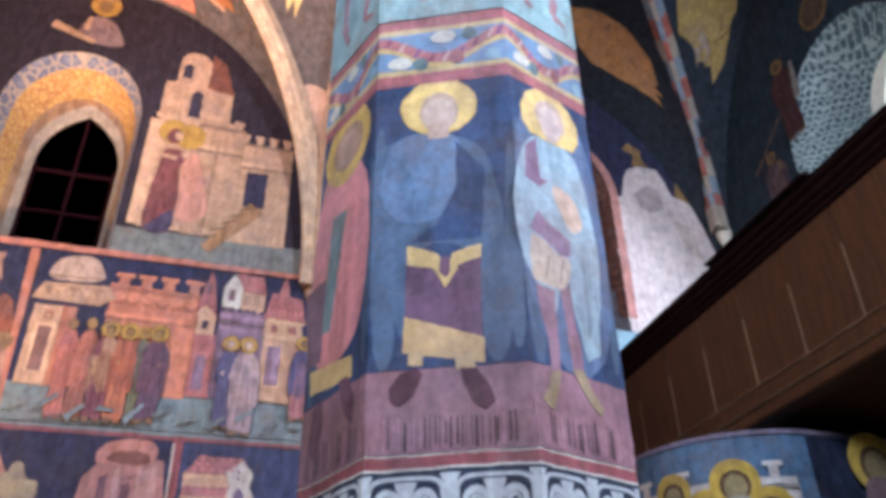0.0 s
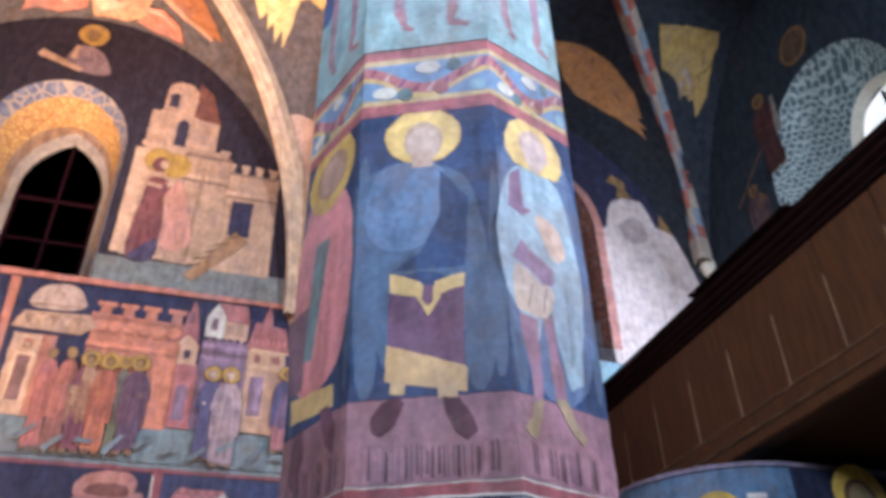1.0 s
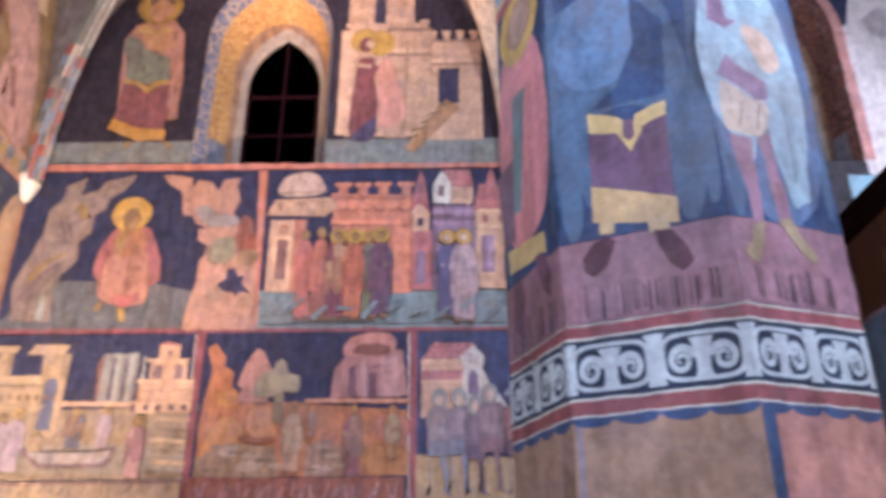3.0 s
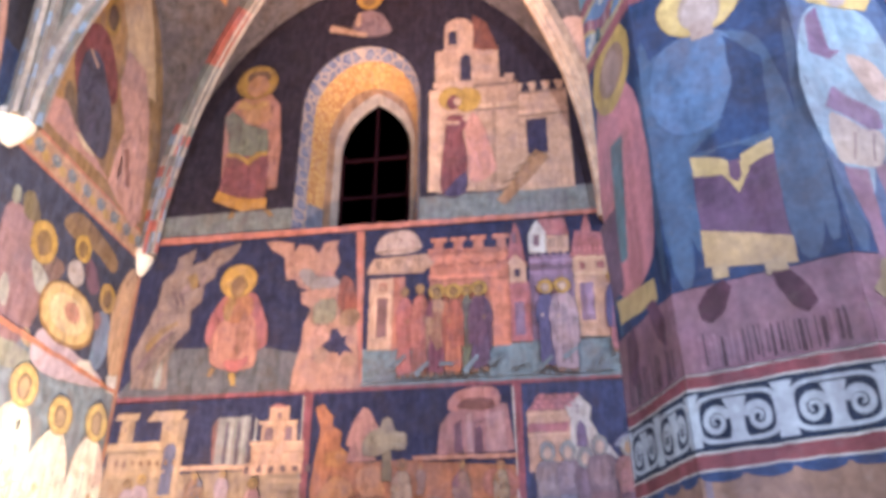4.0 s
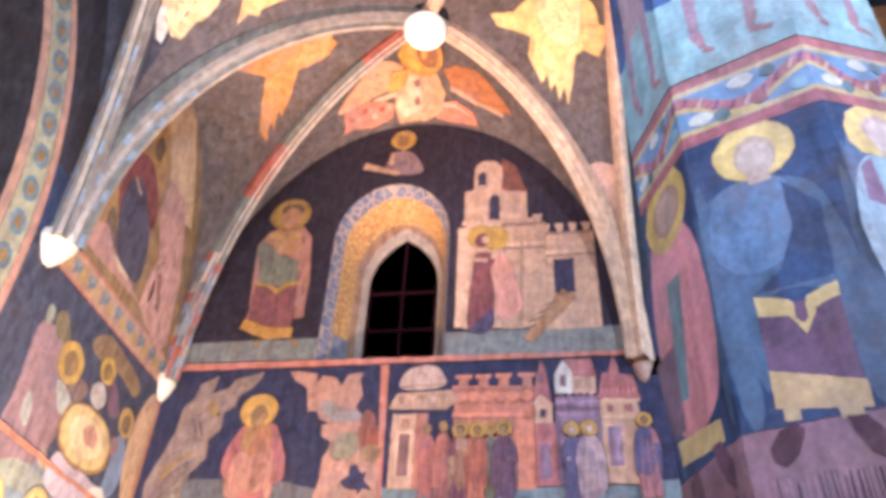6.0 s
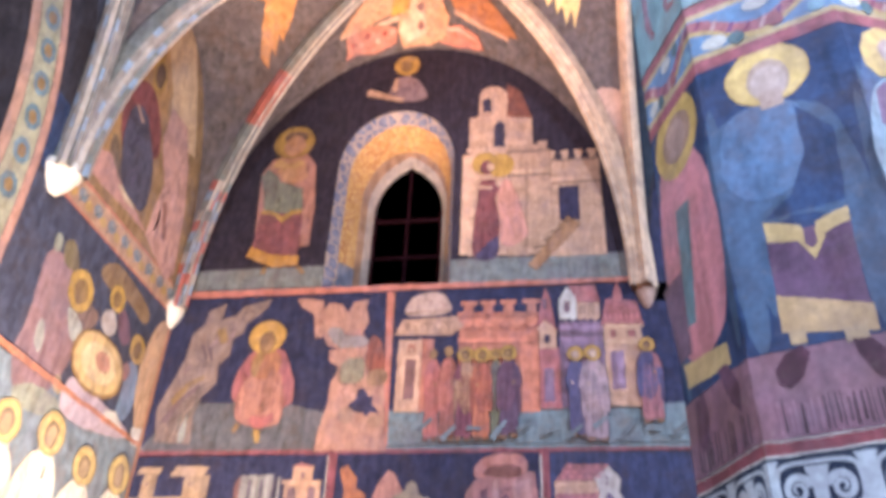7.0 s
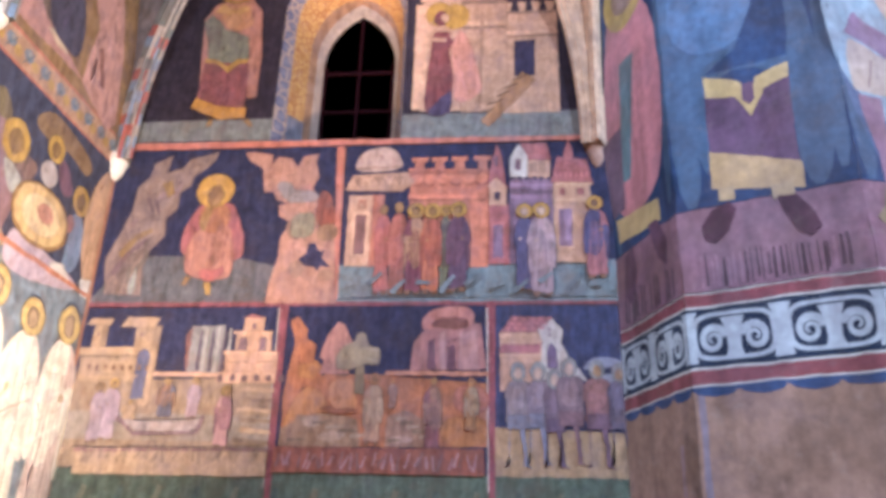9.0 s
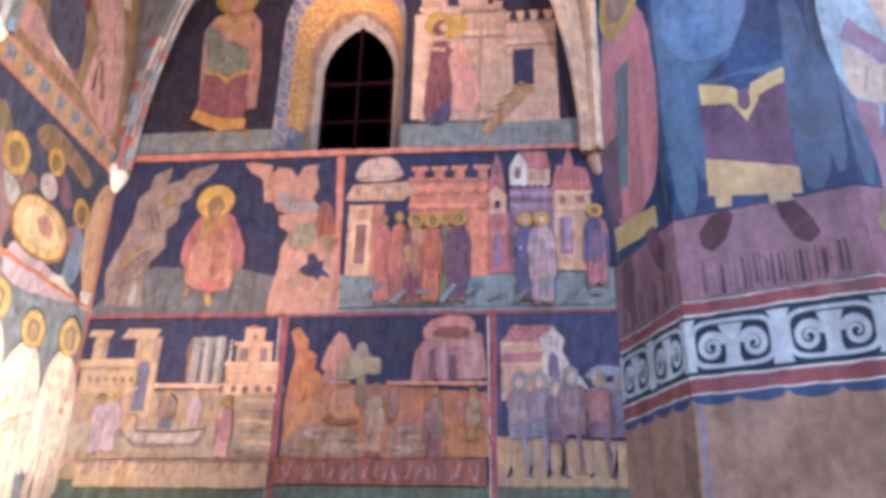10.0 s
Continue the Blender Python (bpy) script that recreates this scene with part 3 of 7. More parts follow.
p.add("robed_shape", [([(-0.08, 5.79), (-0.09, 6.20), (-0.12, 6.52), (-0.05, 6.72), (0.07, 6.58), (0.17, 6.16), (0.21, 5.94)], tint(PINK, 1.1), 0.5)] + [([(-0.37, 5.70), (-0.34, 6.14), (-0.30, 6.53), (-0.29, 6.68), (-0.13, 6.67), (-0.07, 6.60), (-0.10, 6.52), (-0.14, 6.46), (-0.09, 6.20), (-0.09, 5.95), (-0.09, 5.70)], (0.17, 0.042, 0.045), 0.5)] + [([(-0.37, 5.70), (-0.21, 5.89), (-0.08, 6.01), (-0.09, 5.70)], (0.05, 0.04, 0.09), 0.4)] + [([(-0.32, 6.61), (-0.16, 6.59), (-0.16, 6.54), (-0.32, 6.56)], tint(PEACH, 0.9))]
      + sub("hand_shape", [([(-0.14, 6.62), (-0.07, 6.67), (-0.03, 6.67), (-0.10, 6.56)], PEACH)]) + sub("halo", disc(-0.077, 6.855, 0.14, 0.16, GOLD) + disc(-0.244, 6.889, 0.13, 0.15, tint(GOLD, 0.9)) + disc(-0.220, 6.834, 0.07, 0.095, tint(WINE, 1.1)) + disc(-0.182, 6.839, 0.04, 0.06, PEACH)), "wine and pink robed shape with a halo")
p.add("robed_shape", [([(-2.67, 6.92), (-2.57, 7.11), (-2.41, 7.18), (-2.18, 7.17), (-2.07, 7.0), (-2.01, 6.46), (-2.01, 5.97), (-2.09, 5.95), (-2.3, 6.2), (-2.61, 6.13), (-2.64, 6.5)], tint(PINK, 0.8), 0.3)]
      + [([(-2.67, 6.88), (-2.6, 6.99), (-2.5, 6.9), (-2.43, 6.8), (-2.28, 6.74), (-2.17, 6.69), (-2.14, 6.43), (-2.25, 6.38), (-2.46, 6.38), (-2.57, 6.45), (-2.6, 6.65)], (0.15, 0.16, 0.115), 0.3)]
      + [([(-2.53, 7.1), (-2.21, 7.1), (-2.14, 6.84), (-2.28, 6.76), (-2.42, 6.82), (-2.49, 6.94)], (0.42, 0.2, 0.1), 0.3)]
      + [([(-2.59, 6.4), (-2.14, 6.37), (-2.11, 5.96), (-2.13, 5.82), (-2.37, 5.84), (-2.62, 5.94), (-2.6, 6.2)], (0.19, 0.06, 0.065), 0.3)]
      + sub("collar", [([(-2.59, 7.0), (-2.5, 7.13), (-2.36, 7.03), (-2.27, 7.1), (-2.2, 7.03), (-2.35, 6.94), (-2.48, 7.0)], (0.5, 0.28, 0.1))]) + sub("joined_shape", disc(-2.36, 6.9, 0.08, 0.1, (0.5, 0.26, 0.13), 10))
      + sub("hem", [([(-2.66, 5.86), (-2.62, 5.98), (-2.37, 5.87), (-2.09, 5.85), (-2.1, 5.73), (-2.35, 5.72)], (0.45, 0.22, 0.04))]) + sub("sash", [([(-2.59, 6.44), (-2.49, 6.43), (-2.35, 6.34), (-2.26, 6.42), (-2.14, 6.42), (-2.15, 6.37), (-2.23, 6.36), (-2.33, 6.26), (-2.47, 6.37), (-2.59, 6.39)], tint(GOLD, 0.9))])
      + sub("shoe", [([(-2.48, 5.63), (-2.45, 5.73), (-2.41, 5.72), (-2.41, 5.65)], OCHRE)]) + sub("other_shoe", [([(-2.12, 5.72), (-2.06, 5.72), (-2.00, 5.63), (-2.05, 5.63)], OCHRE)])
      + sub("halo", disc(-2.36, 7.345, 0.235, 0.235, tint(GOLD, 0.62)) + disc(-2.36, 7.345, 0.2, 0.2, tint(GOLD, 0.8)) + disc(-2.35, 7.42, 0.14, 0.09, tint(BROWN, 0.9)) + disc(-2.345, 7.29, 0.125, 0.15, (0.4, 0.19, 0.09))), "green and wine robed shape with a halo")
p.add("robed_shape", [([(-1.379, 7.862), (-0.874, 7.816), (-0.934, 8.052), (-1.078, 8.230), (-1.240, 8.246), (-1.322, 8.107)], tint(MAUVE, 0.7), 0.5)] + stroke(-1.594, 8.024, -1.169, 7.860, 0.1, PEACH) + stroke(-1.287, 8.013, -1.264, 8.211, 0.07, PEACH) + sub("halo", disc(-1.159, 8.406, 0.15, 0.16, GOLD) + disc(-1.171, 8.389, 0.07, 0.09, OCHRE)), "half robed shape with a scroll")
p.add("border", stroke(XE, 5.43, 1.25, 5.43, 0.075, (0.50, 0.17, 0.12)), "red painted border line")

# second register
p = Panel("rock_scene_fresco", "fresco of a pink robed shape between grey rocks on dark blue", on_north, tone=(0.15, 0.085, 0.09, 0.1))
p.add("background", quad((XE, 3.86), (-1.1, 3.86), (-1.1, 5.4), (XE, 5.4), NAVY), wear=0.25)
p.add("ground", quad((XE, 3.86), (-1.1, 3.86), (-1.15, 4.1), (-2.0, 4.28), (0.10, 0.105, 0.115)) + quad((XE, 3.86), (-1.6, 3.86), (-2.1, 4.3), (-3.0, 4.3), (0.085, 0.095, 0.105)))
STONEG, STONEP = (0.21, 0.15, 0.125), (0.37, 0.19, 0.135)
p.add("rock", [([(-3.17, 3.94), (-3.22, 4.28), (-3.13, 4.51), (-3.06, 4.75), (-3.04, 5.01), (-2.94, 5.11), (-2.92, 5.25), (-2.75, 5.34), (-2.77, 5.16), (-2.64, 5.20), (-2.56, 5.30), (-2.43, 5.33), (-2.30, 5.37), (-2.33, 5.27), (-2.41, 5.18), (-2.50, 5.11), (-2.52, 5.01), (-2.61, 4.95), (-2.62, 4.76), (-2.71, 4.69), (-2.69, 4.50), (-2.81, 4.36), (-2.85, 4.18), (-2.82, 3.92)], STONEG, 0.3)] + [([(-3.18, 4.05), (-3.11, 4.18), (-2.98, 4.32), (-2.85, 4.41), (-2.71, 4.50), (-2.84, 4.37), (-2.93, 4.27), (-3.00, 4.14), (-3.02, 3.93), (-3.15, 3.94)], tint(STONEG, 0.72), 0.5)] + [([(-2.96, 3.93), (-2.95, 4.11), (-2.90, 4.23), (-2.89, 4.04), (-2.89, 3.93)], (0.22, 0.235, 0.21), 0.5)], "grey mauve stepped rock")
for q in ([(-3.06, 4.72), (-2.88, 4.84), (-2.66, 4.91), (-2.62, 4.78), (-2.77, 4.72), (-2.96, 4.67)], [(-3.02, 5.01), (-2.90, 5.11), (-2.79, 5.11), (-2.79, 4.99), (-2.91, 4.92)], [(-2.69, 5.06), (-2.57, 5.21), (-2.42, 5.24), (-2.51, 5.11), (-2.56, 5.01)], [(-3.08, 4.58), (-2.91, 4.65), (-2.73, 4.67), (-2.71, 4.53), (-2.88, 4.46), (-3.03, 4.44)]):
    p.add("rock_face", [(q, tint(STONEG, 1.2), 0.3)])
for k, q in enumerate(([(-3.10, 4.34), (-2.98, 4.51), (-2.83, 4.58), (-2.81, 4.54), (-2.94, 4.46), (-3.06, 4.27)], [(-3.15, 4.14), (-3.03, 4.34), (-2.86, 4.48), (-2.84, 4.45), (-3.00, 4.30), (-3.10, 4.11)], [(-2.93, 4.89), (-2.86, 4.74), (-2.83, 4.74), (-2.89, 4.89)], [(-2.86, 4.87), (-2.80, 4.72), (-2.77, 4.73), (-2.82, 4.86)], [(-2.80, 5.04), (-2.71, 5.07), (-2.67, 4.93), (-2.73, 4.89)])):
    p.add("rock_ridge", [(q, (0.24, 0.15, 0.055) if k in (0, 4) else tint(MAUVE, 0.45))])
p.add("rock", [([(-1.68, 3.84), (-1.66, 4.06), (-1.61, 4.26), (-1.60, 4.49), (-1.53, 4.62), (-1.64, 4.68), (-1.65, 4.80), (-1.58, 4.81), (-1.69, 4.85), (-1.72, 4.93), (-1.81, 4.93), (-1.85, 5.18), (-1.98, 5.25), (-2.04, 5.35), (-1.93, 5.36), (-1.76, 5.32), (-1.76, 5.23), (-1.71, 5.30), (-1.58, 5.28), (-1.51, 5.19), (-1.47, 5.30), (-1.32, 5.32), (-1.34, 5.23), (-1.30, 5.08), (-1.35, 4.96), (-1.26, 4.82), (-1.30, 4.72), (-1.28, 4.56), (-1.11, 4.49), (-1.04, 3.84)], STONEP, 0.3)] + [([(-1.31, 4.72), (-1.28, 4.96), (-1.15, 4.89), (-1.10, 4.53), (-1.26, 4.56)], (0.22, 0.055, 0.03), 0.5)] + [([(-1.52, 4.51), (-1.53, 4.66), (-1.39, 4.75), (-1.30, 4.68), (-1.30, 4.47), (-1.49, 4.46)], (0.22, 0.20, 0.13), 0.5)] + [([(-1.69, 4.97), (-1.68, 5.04), (-1.55, 5.03), (-1.52, 4.94), (-1.32, 4.94), (-1.26, 4.83), (-1.53, 4.80), (-1.60, 4.85)], (0.24, 0.21, 0.20), 0.5)], "pink stepped rock")
for q in ([(-1.81, 5.17), (-1.71, 5.25), (-1.57, 5.24), (-1.52, 5.11), (-1.65, 5.09), (-1.73, 5.04)], [(-1.46, 5.19), (-1.38, 5.27), (-1.33, 5.18), (-1.32, 5.06), (-1.42, 4.99), (-1.47, 5.09)], [(-1.50, 4.75), (-1.42, 4.81), (-1.28, 4.81), (-1.32, 4.72), (-1.43, 4.70)], [(-1.61, 4.42), (-1.49, 4.45), (-1.27, 4.42), (-1.14, 4.35), (-1.39, 4.26), (-1.54, 4.13)]):
    p.add("rock_face", [(q, tint(STONEP, 1.15), 0.3)])
p.add("bush", [([(-1.42, 4.26), (-1.35, 4.31), (-1.34, 4.40), (-1.28, 4.41), (-1.24, 4.33), (-1.19, 4.34), (-1.20, 4.26), (-1.12, 4.17), (-1.21, 4.19), (-1.24, 4.14), (-1.27, 4.18), (-1.36, 4.19)], NAVY)] + sub("leaf_clump", disc(-1.175, 4.511, 0.1, 0.09, (0.27, 0.16, 0.09), 10)) + sub("grey_leaves", disc(-1.430, 4.161, 0.07, 0.08, (0.31, 0.18, 0.12), 10)) + sub("low_leaves", disc(-1.160, 4.104, 0.07, 0.06, (0.31, 0.18, 0.12), 10)), "dark bush", 0.1)
p.add("robed_shape", [([(-2.52, 4.34), (-2.53, 4.53), (-2.45, 4.71), (-2.38, 4.83), (-2.11, 4.84), (-2.03, 4.73), (-1.90, 4.36), (-1.98, 4.22), (-2.45, 4.27)], (0.27, 0.085, 0.09), 0.5)] + [([(-2.46, 4.13), (-2.47, 4.34), (-2.43, 4.50), (-2.36, 4.57), (-2.17, 4.64), (-2.06, 4.57), (-1.99, 4.13), (-2.09, 4.06), (-2.31, 4.07)], tint(PINK, 0.68), 0.5)] + [([(-2.40, 4.71), (-2.35, 4.82), (-2.13, 4.81), (-2.07, 4.64), (-2.20, 4.50), (-2.36, 4.55)], (0.30, 0.125, 0.06), 0.5)] + [([(-2.32, 4.09), (-2.30, 4.18), (-2.15, 4.15), (-2.07, 4.22), (-2.10, 4.11), (-2.19, 4.03)], (0.34, 0.10, 0.09), 0.5)] + [([(-2.23, 4.22), (-2.24, 4.45), (-2.19, 4.62), (-2.13, 4.64), (-2.14, 4.43), (-2.15, 4.20)], tint(PINK, 0.55), 0.5)] + [([(-2.43, 4.22), (-2.44, 4.43), (-2.41, 4.50), (-2.39, 4.34), (-2.38, 4.13)], tint(PINK, 0.95), 0.5)] + [([(-2.10, 4.13), (-2.12, 4.41), (-2.07, 4.50), (-2.03, 4.27), (-2.04, 4.11)], tint(PINK, 0.92), 0.5)] + [([(-2.39, 4.59), (-2.35, 4.76), (-2.31, 4.83), (-2.26, 4.78), (-2.30, 4.62), (-2.32, 4.52)], OCHRE, 0.5)]
      + sub("foot_shape", [([(-2.46, 4.02), (-2.43, 4.10), (-2.38, 4.09), (-2.41, 4.01)], OCHRE)]) + sub("other_foot_shape", [([(-2.22, 3.92), (-2.25, 4.04), (-2.19, 4.04), (-2.17, 3.92)], (0.36, 0.22, 0.06))]) + sub("halo", disc(-2.271, 4.949, 0.185, 0.175, tint(GOLD, 0.8)) + disc(-2.271, 4.949, 0.17, 0.16, tint(GOLD, 1.15)) + disc(-2.263, 4.893, 0.085, 0.115, tint(OCHRE, 0.9)) + disc(-2.266, 4.880, 0.06, 0.085, (0.26, 0.15, 0.07))), "seated rose robed shape with a golden halo")

p = Panel("town_scene_fresco", "fresco of a pink walled town with a group of robed shapes", on_north, tone=(0.3, 0.13, 0.115, 0.1))
SALMON, LAVENDER = (0.50, 0.175, 0.105), (0.19, 0.125, 0.185)
p.add("background", quad((-1.06, 3.86), (1.5, 3.86), (1.5, 5.4), (-1.06, 5.4), NAVY), wear=0.25)
p.add("ground", quad((-1.06, 3.86), (1.5, 3.86), (1.5, 4.24), (-1.06, 4.2), tint(TEAL, 1.1)))
p.add("town_wall", rect(-0.09, 4.18, 0.72, 0.94, SALMON) + stroke(-0.471, 5.102, 0.267, 5.086, 0.05, tint(SALMON, 0.72)) + stroke(-0.473, 5.138, 0.267, 5.121, 0.025, tint(SALMON, 1.35)) + stroke(-0.460, 4.866, 0.242, 4.853, 0.05, tint(SALMON, 1.35)) + stroke(-0.459, 4.826, 0.243, 4.813, 0.02, tint(SALMON, 0.5)) + rect(0.18, 4.17, 0.17, 0.64, tint(SALMON, 1.15)), "salmon pink crenellated painted wall")
for k in range(4):
    cx, cz = -0.366 + 0.182 * k + (0.03 if k == 3 else 0), 5.121
    p.add("merlon", [([(cx - 0.05, cz), (cx + 0.05, cz), (cx + 0.04, cz + 0.09), (cx + 0.075, cz + 0.1), (cx + 0.075, cz + 0.14), (cx - 0.075, cz + 0.14), (cx - 0.075, cz + 0.1), (cx - 0.04, cz + 0.09)], SALMON)] + stroke(cx - 0.075, cz + 0.13, cx + 0.075, cz + 0.13, 0.025, tint(SALMON, 1.4)))
for k in range(6):
    p.add("scallop", disc(-0.387 + 0.118 * k, 5.002, 0.06, 0.05, tint(SALMON, 0.66), 9) + disc(-0.387 + 0.118 * k, 5.002 + 0.03, 0.056, 0.05, tint(SALMON, 1.2), 9))
p.add("pavilion", rect(-0.86, 4.18, 0.29, 0.70, tint(PEACH, 0.95)) + rect(-0.73, 4.18, 0.11, 0.70, tint(SALMON, 0.8)) + rect(-0.88, 4.28, 0.16, 0.44, tint(PEACH, 1.25)) + rect(-0.88, 4.30, 0.10, 0.38, (0.20, 0.10, 0.085)) + rect(-0.88, 4.75, 0.07, 0.08, tint(SALMON, 0.8)) + rect(-0.88, 4.76, 0.04, 0.04, PEACH)
      + [([(-1.048, 4.927), (-0.984, 5.083), (-0.477, 5.108), (-0.408, 5.003), (-0.515, 4.908)], tint(PEACH, 0.85))] + [sh for k in range(5) for sh in [([(-0.976 + 0.095 * k, 4.970 + 0.09), (-0.976 + 0.095 * k + 0.05, 4.970), (-0.976 + 0.095 * k + 0.09, 4.970 + 0.09)], tint(PEACH, 1.25 if k % 2 else 0.6))]]
      + [([(-0.976, 5.119), (-0.950, 5.255), (-0.875, 5.345), (-0.749, 5.381), (-0.623, 5.360), (-0.560, 5.291), (-0.505, 5.145), (-0.739, 5.108)], (0.40, 0.27, 0.21), 0.45)] + stroke(-0.956, 5.149, -0.528, 5.169, 0.02, tint(PEACH, 0.5)), "domed peach pavilion")
p.add("turret", rect(0.36, 4.19, 0.18, 0.57, ROSE) + rect(0.35, 4.23, 0.12, 0.36, tint(ROSE, 1.35)) + rect(0.35, 4.25, 0.09, 0.31, LAVENDER) + [([(0.257, 4.989), (0.297, 5.240), (0.339, 5.396), (0.384, 5.238), (0.423, 4.986)], tint(ROSE, 0.95))] + rect(0.33, 5.15, 0.04, 0.11, PLUM)
      + [([(0.269, 4.756), (0.268, 4.931), (0.345, 5.031), (0.428, 4.928), (0.427, 4.753)], tint(PEACH, 0.95))] + rect(0.34, 4.81, 0.05, 0.08, NAVY) + stroke(0.257, 4.931, 0.345, 5.037, 0.025, tint(PEACH, 1.3)) + stroke(0.345, 5.037, 0.435, 4.927, 0.025, tint(ROSE, 0.7)), "narrow rose turret")
p.add("town_house", rect(0.65, 4.20, 0.39, 0.82, LAVENDER) + stroke(0.453, 4.956, 0.848, 4.948, 0.04, tint(LAVENDER, 1.5)) + stroke(0.453, 4.890, 0.846, 4.882, 0.05, tint(LAVENDER, 0.55)) + stroke(0.453, 4.832, 0.845, 4.825, 0.025, tint(LAVENDER, 1.5)) + rect(0.47, 4.20, 0.04, 0.63, tint(LAVENDER, 0.7)), "lilac painted house")
p.add("gabled_house", rect(0.71, 5.02, 0.22, 0.18, tint(PEACH, 0.95)) + rect(0.67, 5.08, 0.05, 0.09, tint(PEACH, 0.6)) + rect(0.75, 5.08, 0.06, 0.09, tint(PEACH, 0.7)) + quad((0.600, 5.202), (0.833, 5.197), (0.791, 5.378), (0.550, 5.384), ROSE) + [([(0.459, 5.029), (0.460, 5.242), (0.542, 5.378), (0.616, 5.238), (0.614, 5.025)], tint(WHITE, 0.85))] + rect(0.53, 5.10, 0.05, 0.12, PLUM) + [sh for k in range(6) for sh in rect(0.479 + 0.065 * k, 4.999, 0.035, 0.035, NAVY)], "small pale house with a red roof")
p.add("corner_house", rect(1.00, 4.20, 0.33, 0.76, tint(PEACH, 0.82)) + stroke(0.848, 4.957, 1.183, 4.950, 0.035, tint(PEACH, 1.2)) + stroke(0.844, 4.797, 1.176, 4.791, 0.03, tint(PEACH, 1.2)) + rect(0.92, 4.84, 0.05, 0.07, tint(ROSE, 0.8)) + rect(1.08, 4.84, 0.06, 0.07, tint(ROSE, 0.8)) + rect(0.94, 4.33, 0.15, 0.40, tint(PEACH, 1.1)) + rect(0.94, 4.35, 0.12, 0.36, tint(LAVENDER, 0.8)) + rect(0.96, 4.40, 0.07, 0.31, tint(LAVENDER, 1.3))
      + quad((0.820, 4.969), (1.193, 4.961), (1.147, 5.189), (0.878, 5.231), tint(ROSE, 0.95)) + [sh for k in range(7) for sh in rect(0.865 + 0.045 * k, 5.020, 0.02, 0.05, tint(ROSE, 1.6))] + [([(0.928, 5.180), (0.950, 5.313), (0.985, 5.409), (1.018, 5.312), (1.029, 5.178)], ROSE)], "peach house with a red roof")
for spot, robe, mantle, gold in (((-0.67, 3.91, 0.16, 0.93), (0.34, 0.10, 0.08), None, None), ((-0.53, 3.91, 0.17, 0.95), (0.24, 0.075, 0.05), (0.32, 0.10, 0.07), None), ((-0.11, 3.92, 0.11, 0.89), (0.13, 0.15, 0.08), (0.10, 0.10, 0.08), GOLD), ((-0.38, 3.91, 0.18, 0.90), (0.15, 0.04, 0.06), (0.32, 0.17, 0.09), GOLD), ((-0.23, 3.91, 0.18, 0.89), (0.40, 0.12, 0.05), (0.32, 0.085, 0.05), GOLD), ((-0.00, 3.93, 0.20, 0.88), (0.065, 0.04, 0.075), (0.10, 0.045, 0.075), GOLD)):
    p.add("robed_shape", robed(spot[0], spot[1], spot[2] * 1.3, spot[3], robe, mantle, gold, OCHRE), "small robed shape in a close group")
p.add("robed_shape", robed(0.58, 3.93, 0.22, 0.85, (0.035, 0.045, 0.11), None, tint(GOLD, 0.9), SKIN), "dark blue robed shape")
p.add("robed_shape", robed(0.73, 3.89, 0.30, 0.90, (0.25, 0.18, 0.20), (0.31, 0.225, 0.245), tint(GOLD, 0.8), SKIN), "lilac robed shape")
p.add("robed_shape", robed(1.19, 4.04, 0.27, 0.80, (0.24, 0.09, 0.10), (0.035, 0.045, 0.115), GOLD, BROWN), "blue robed shape with a halo")
for k in range(12):
    p.add("grass_tuft", stroke(-0.98 + 0.21 * k, 3.96 + 0.05 * math.sin(k * 2.6), -0.86 + 0.21 * k, 4.05 + 0.05 * math.sin(k * 1.7), 0.05, tint(TEAL, 0.8 if k % 2 else 1.15)))

p = Panel("register_border", "red painted border bands between the fresco scenes", on_north, 0.004, "painted border")
RED = (0.2, 0.058, 0.07)
p.add("border_band", stroke(XE, 3.84, 1.6, 3.86, 0.07, RED))
p.add("border_line", stroke(XE, 3.885, 1.6, 3.9, 0.012, WHITE))
p.add("border_band", stroke(-1.12, 5.4, -1.06, 3.88, 0.075, (0.46, 0.16, 0.11)))
p.add("border_band", stroke(-1.50, 3.84, -1.47, 2.2, 0.08, RED))
p.add("border_band", stroke(0.29, 3.84, 0.31, 2.2, 0.08, RED))
p.add("border_line", stroke(0.26, 3.8, 0.28, 2.3, 0.014, tint(WHITE, 0.7)))
p.add("border_line", stroke(-1.54, 3.8, -1.51, 2.3, 0.014, tint(WHITE, 0.5)))

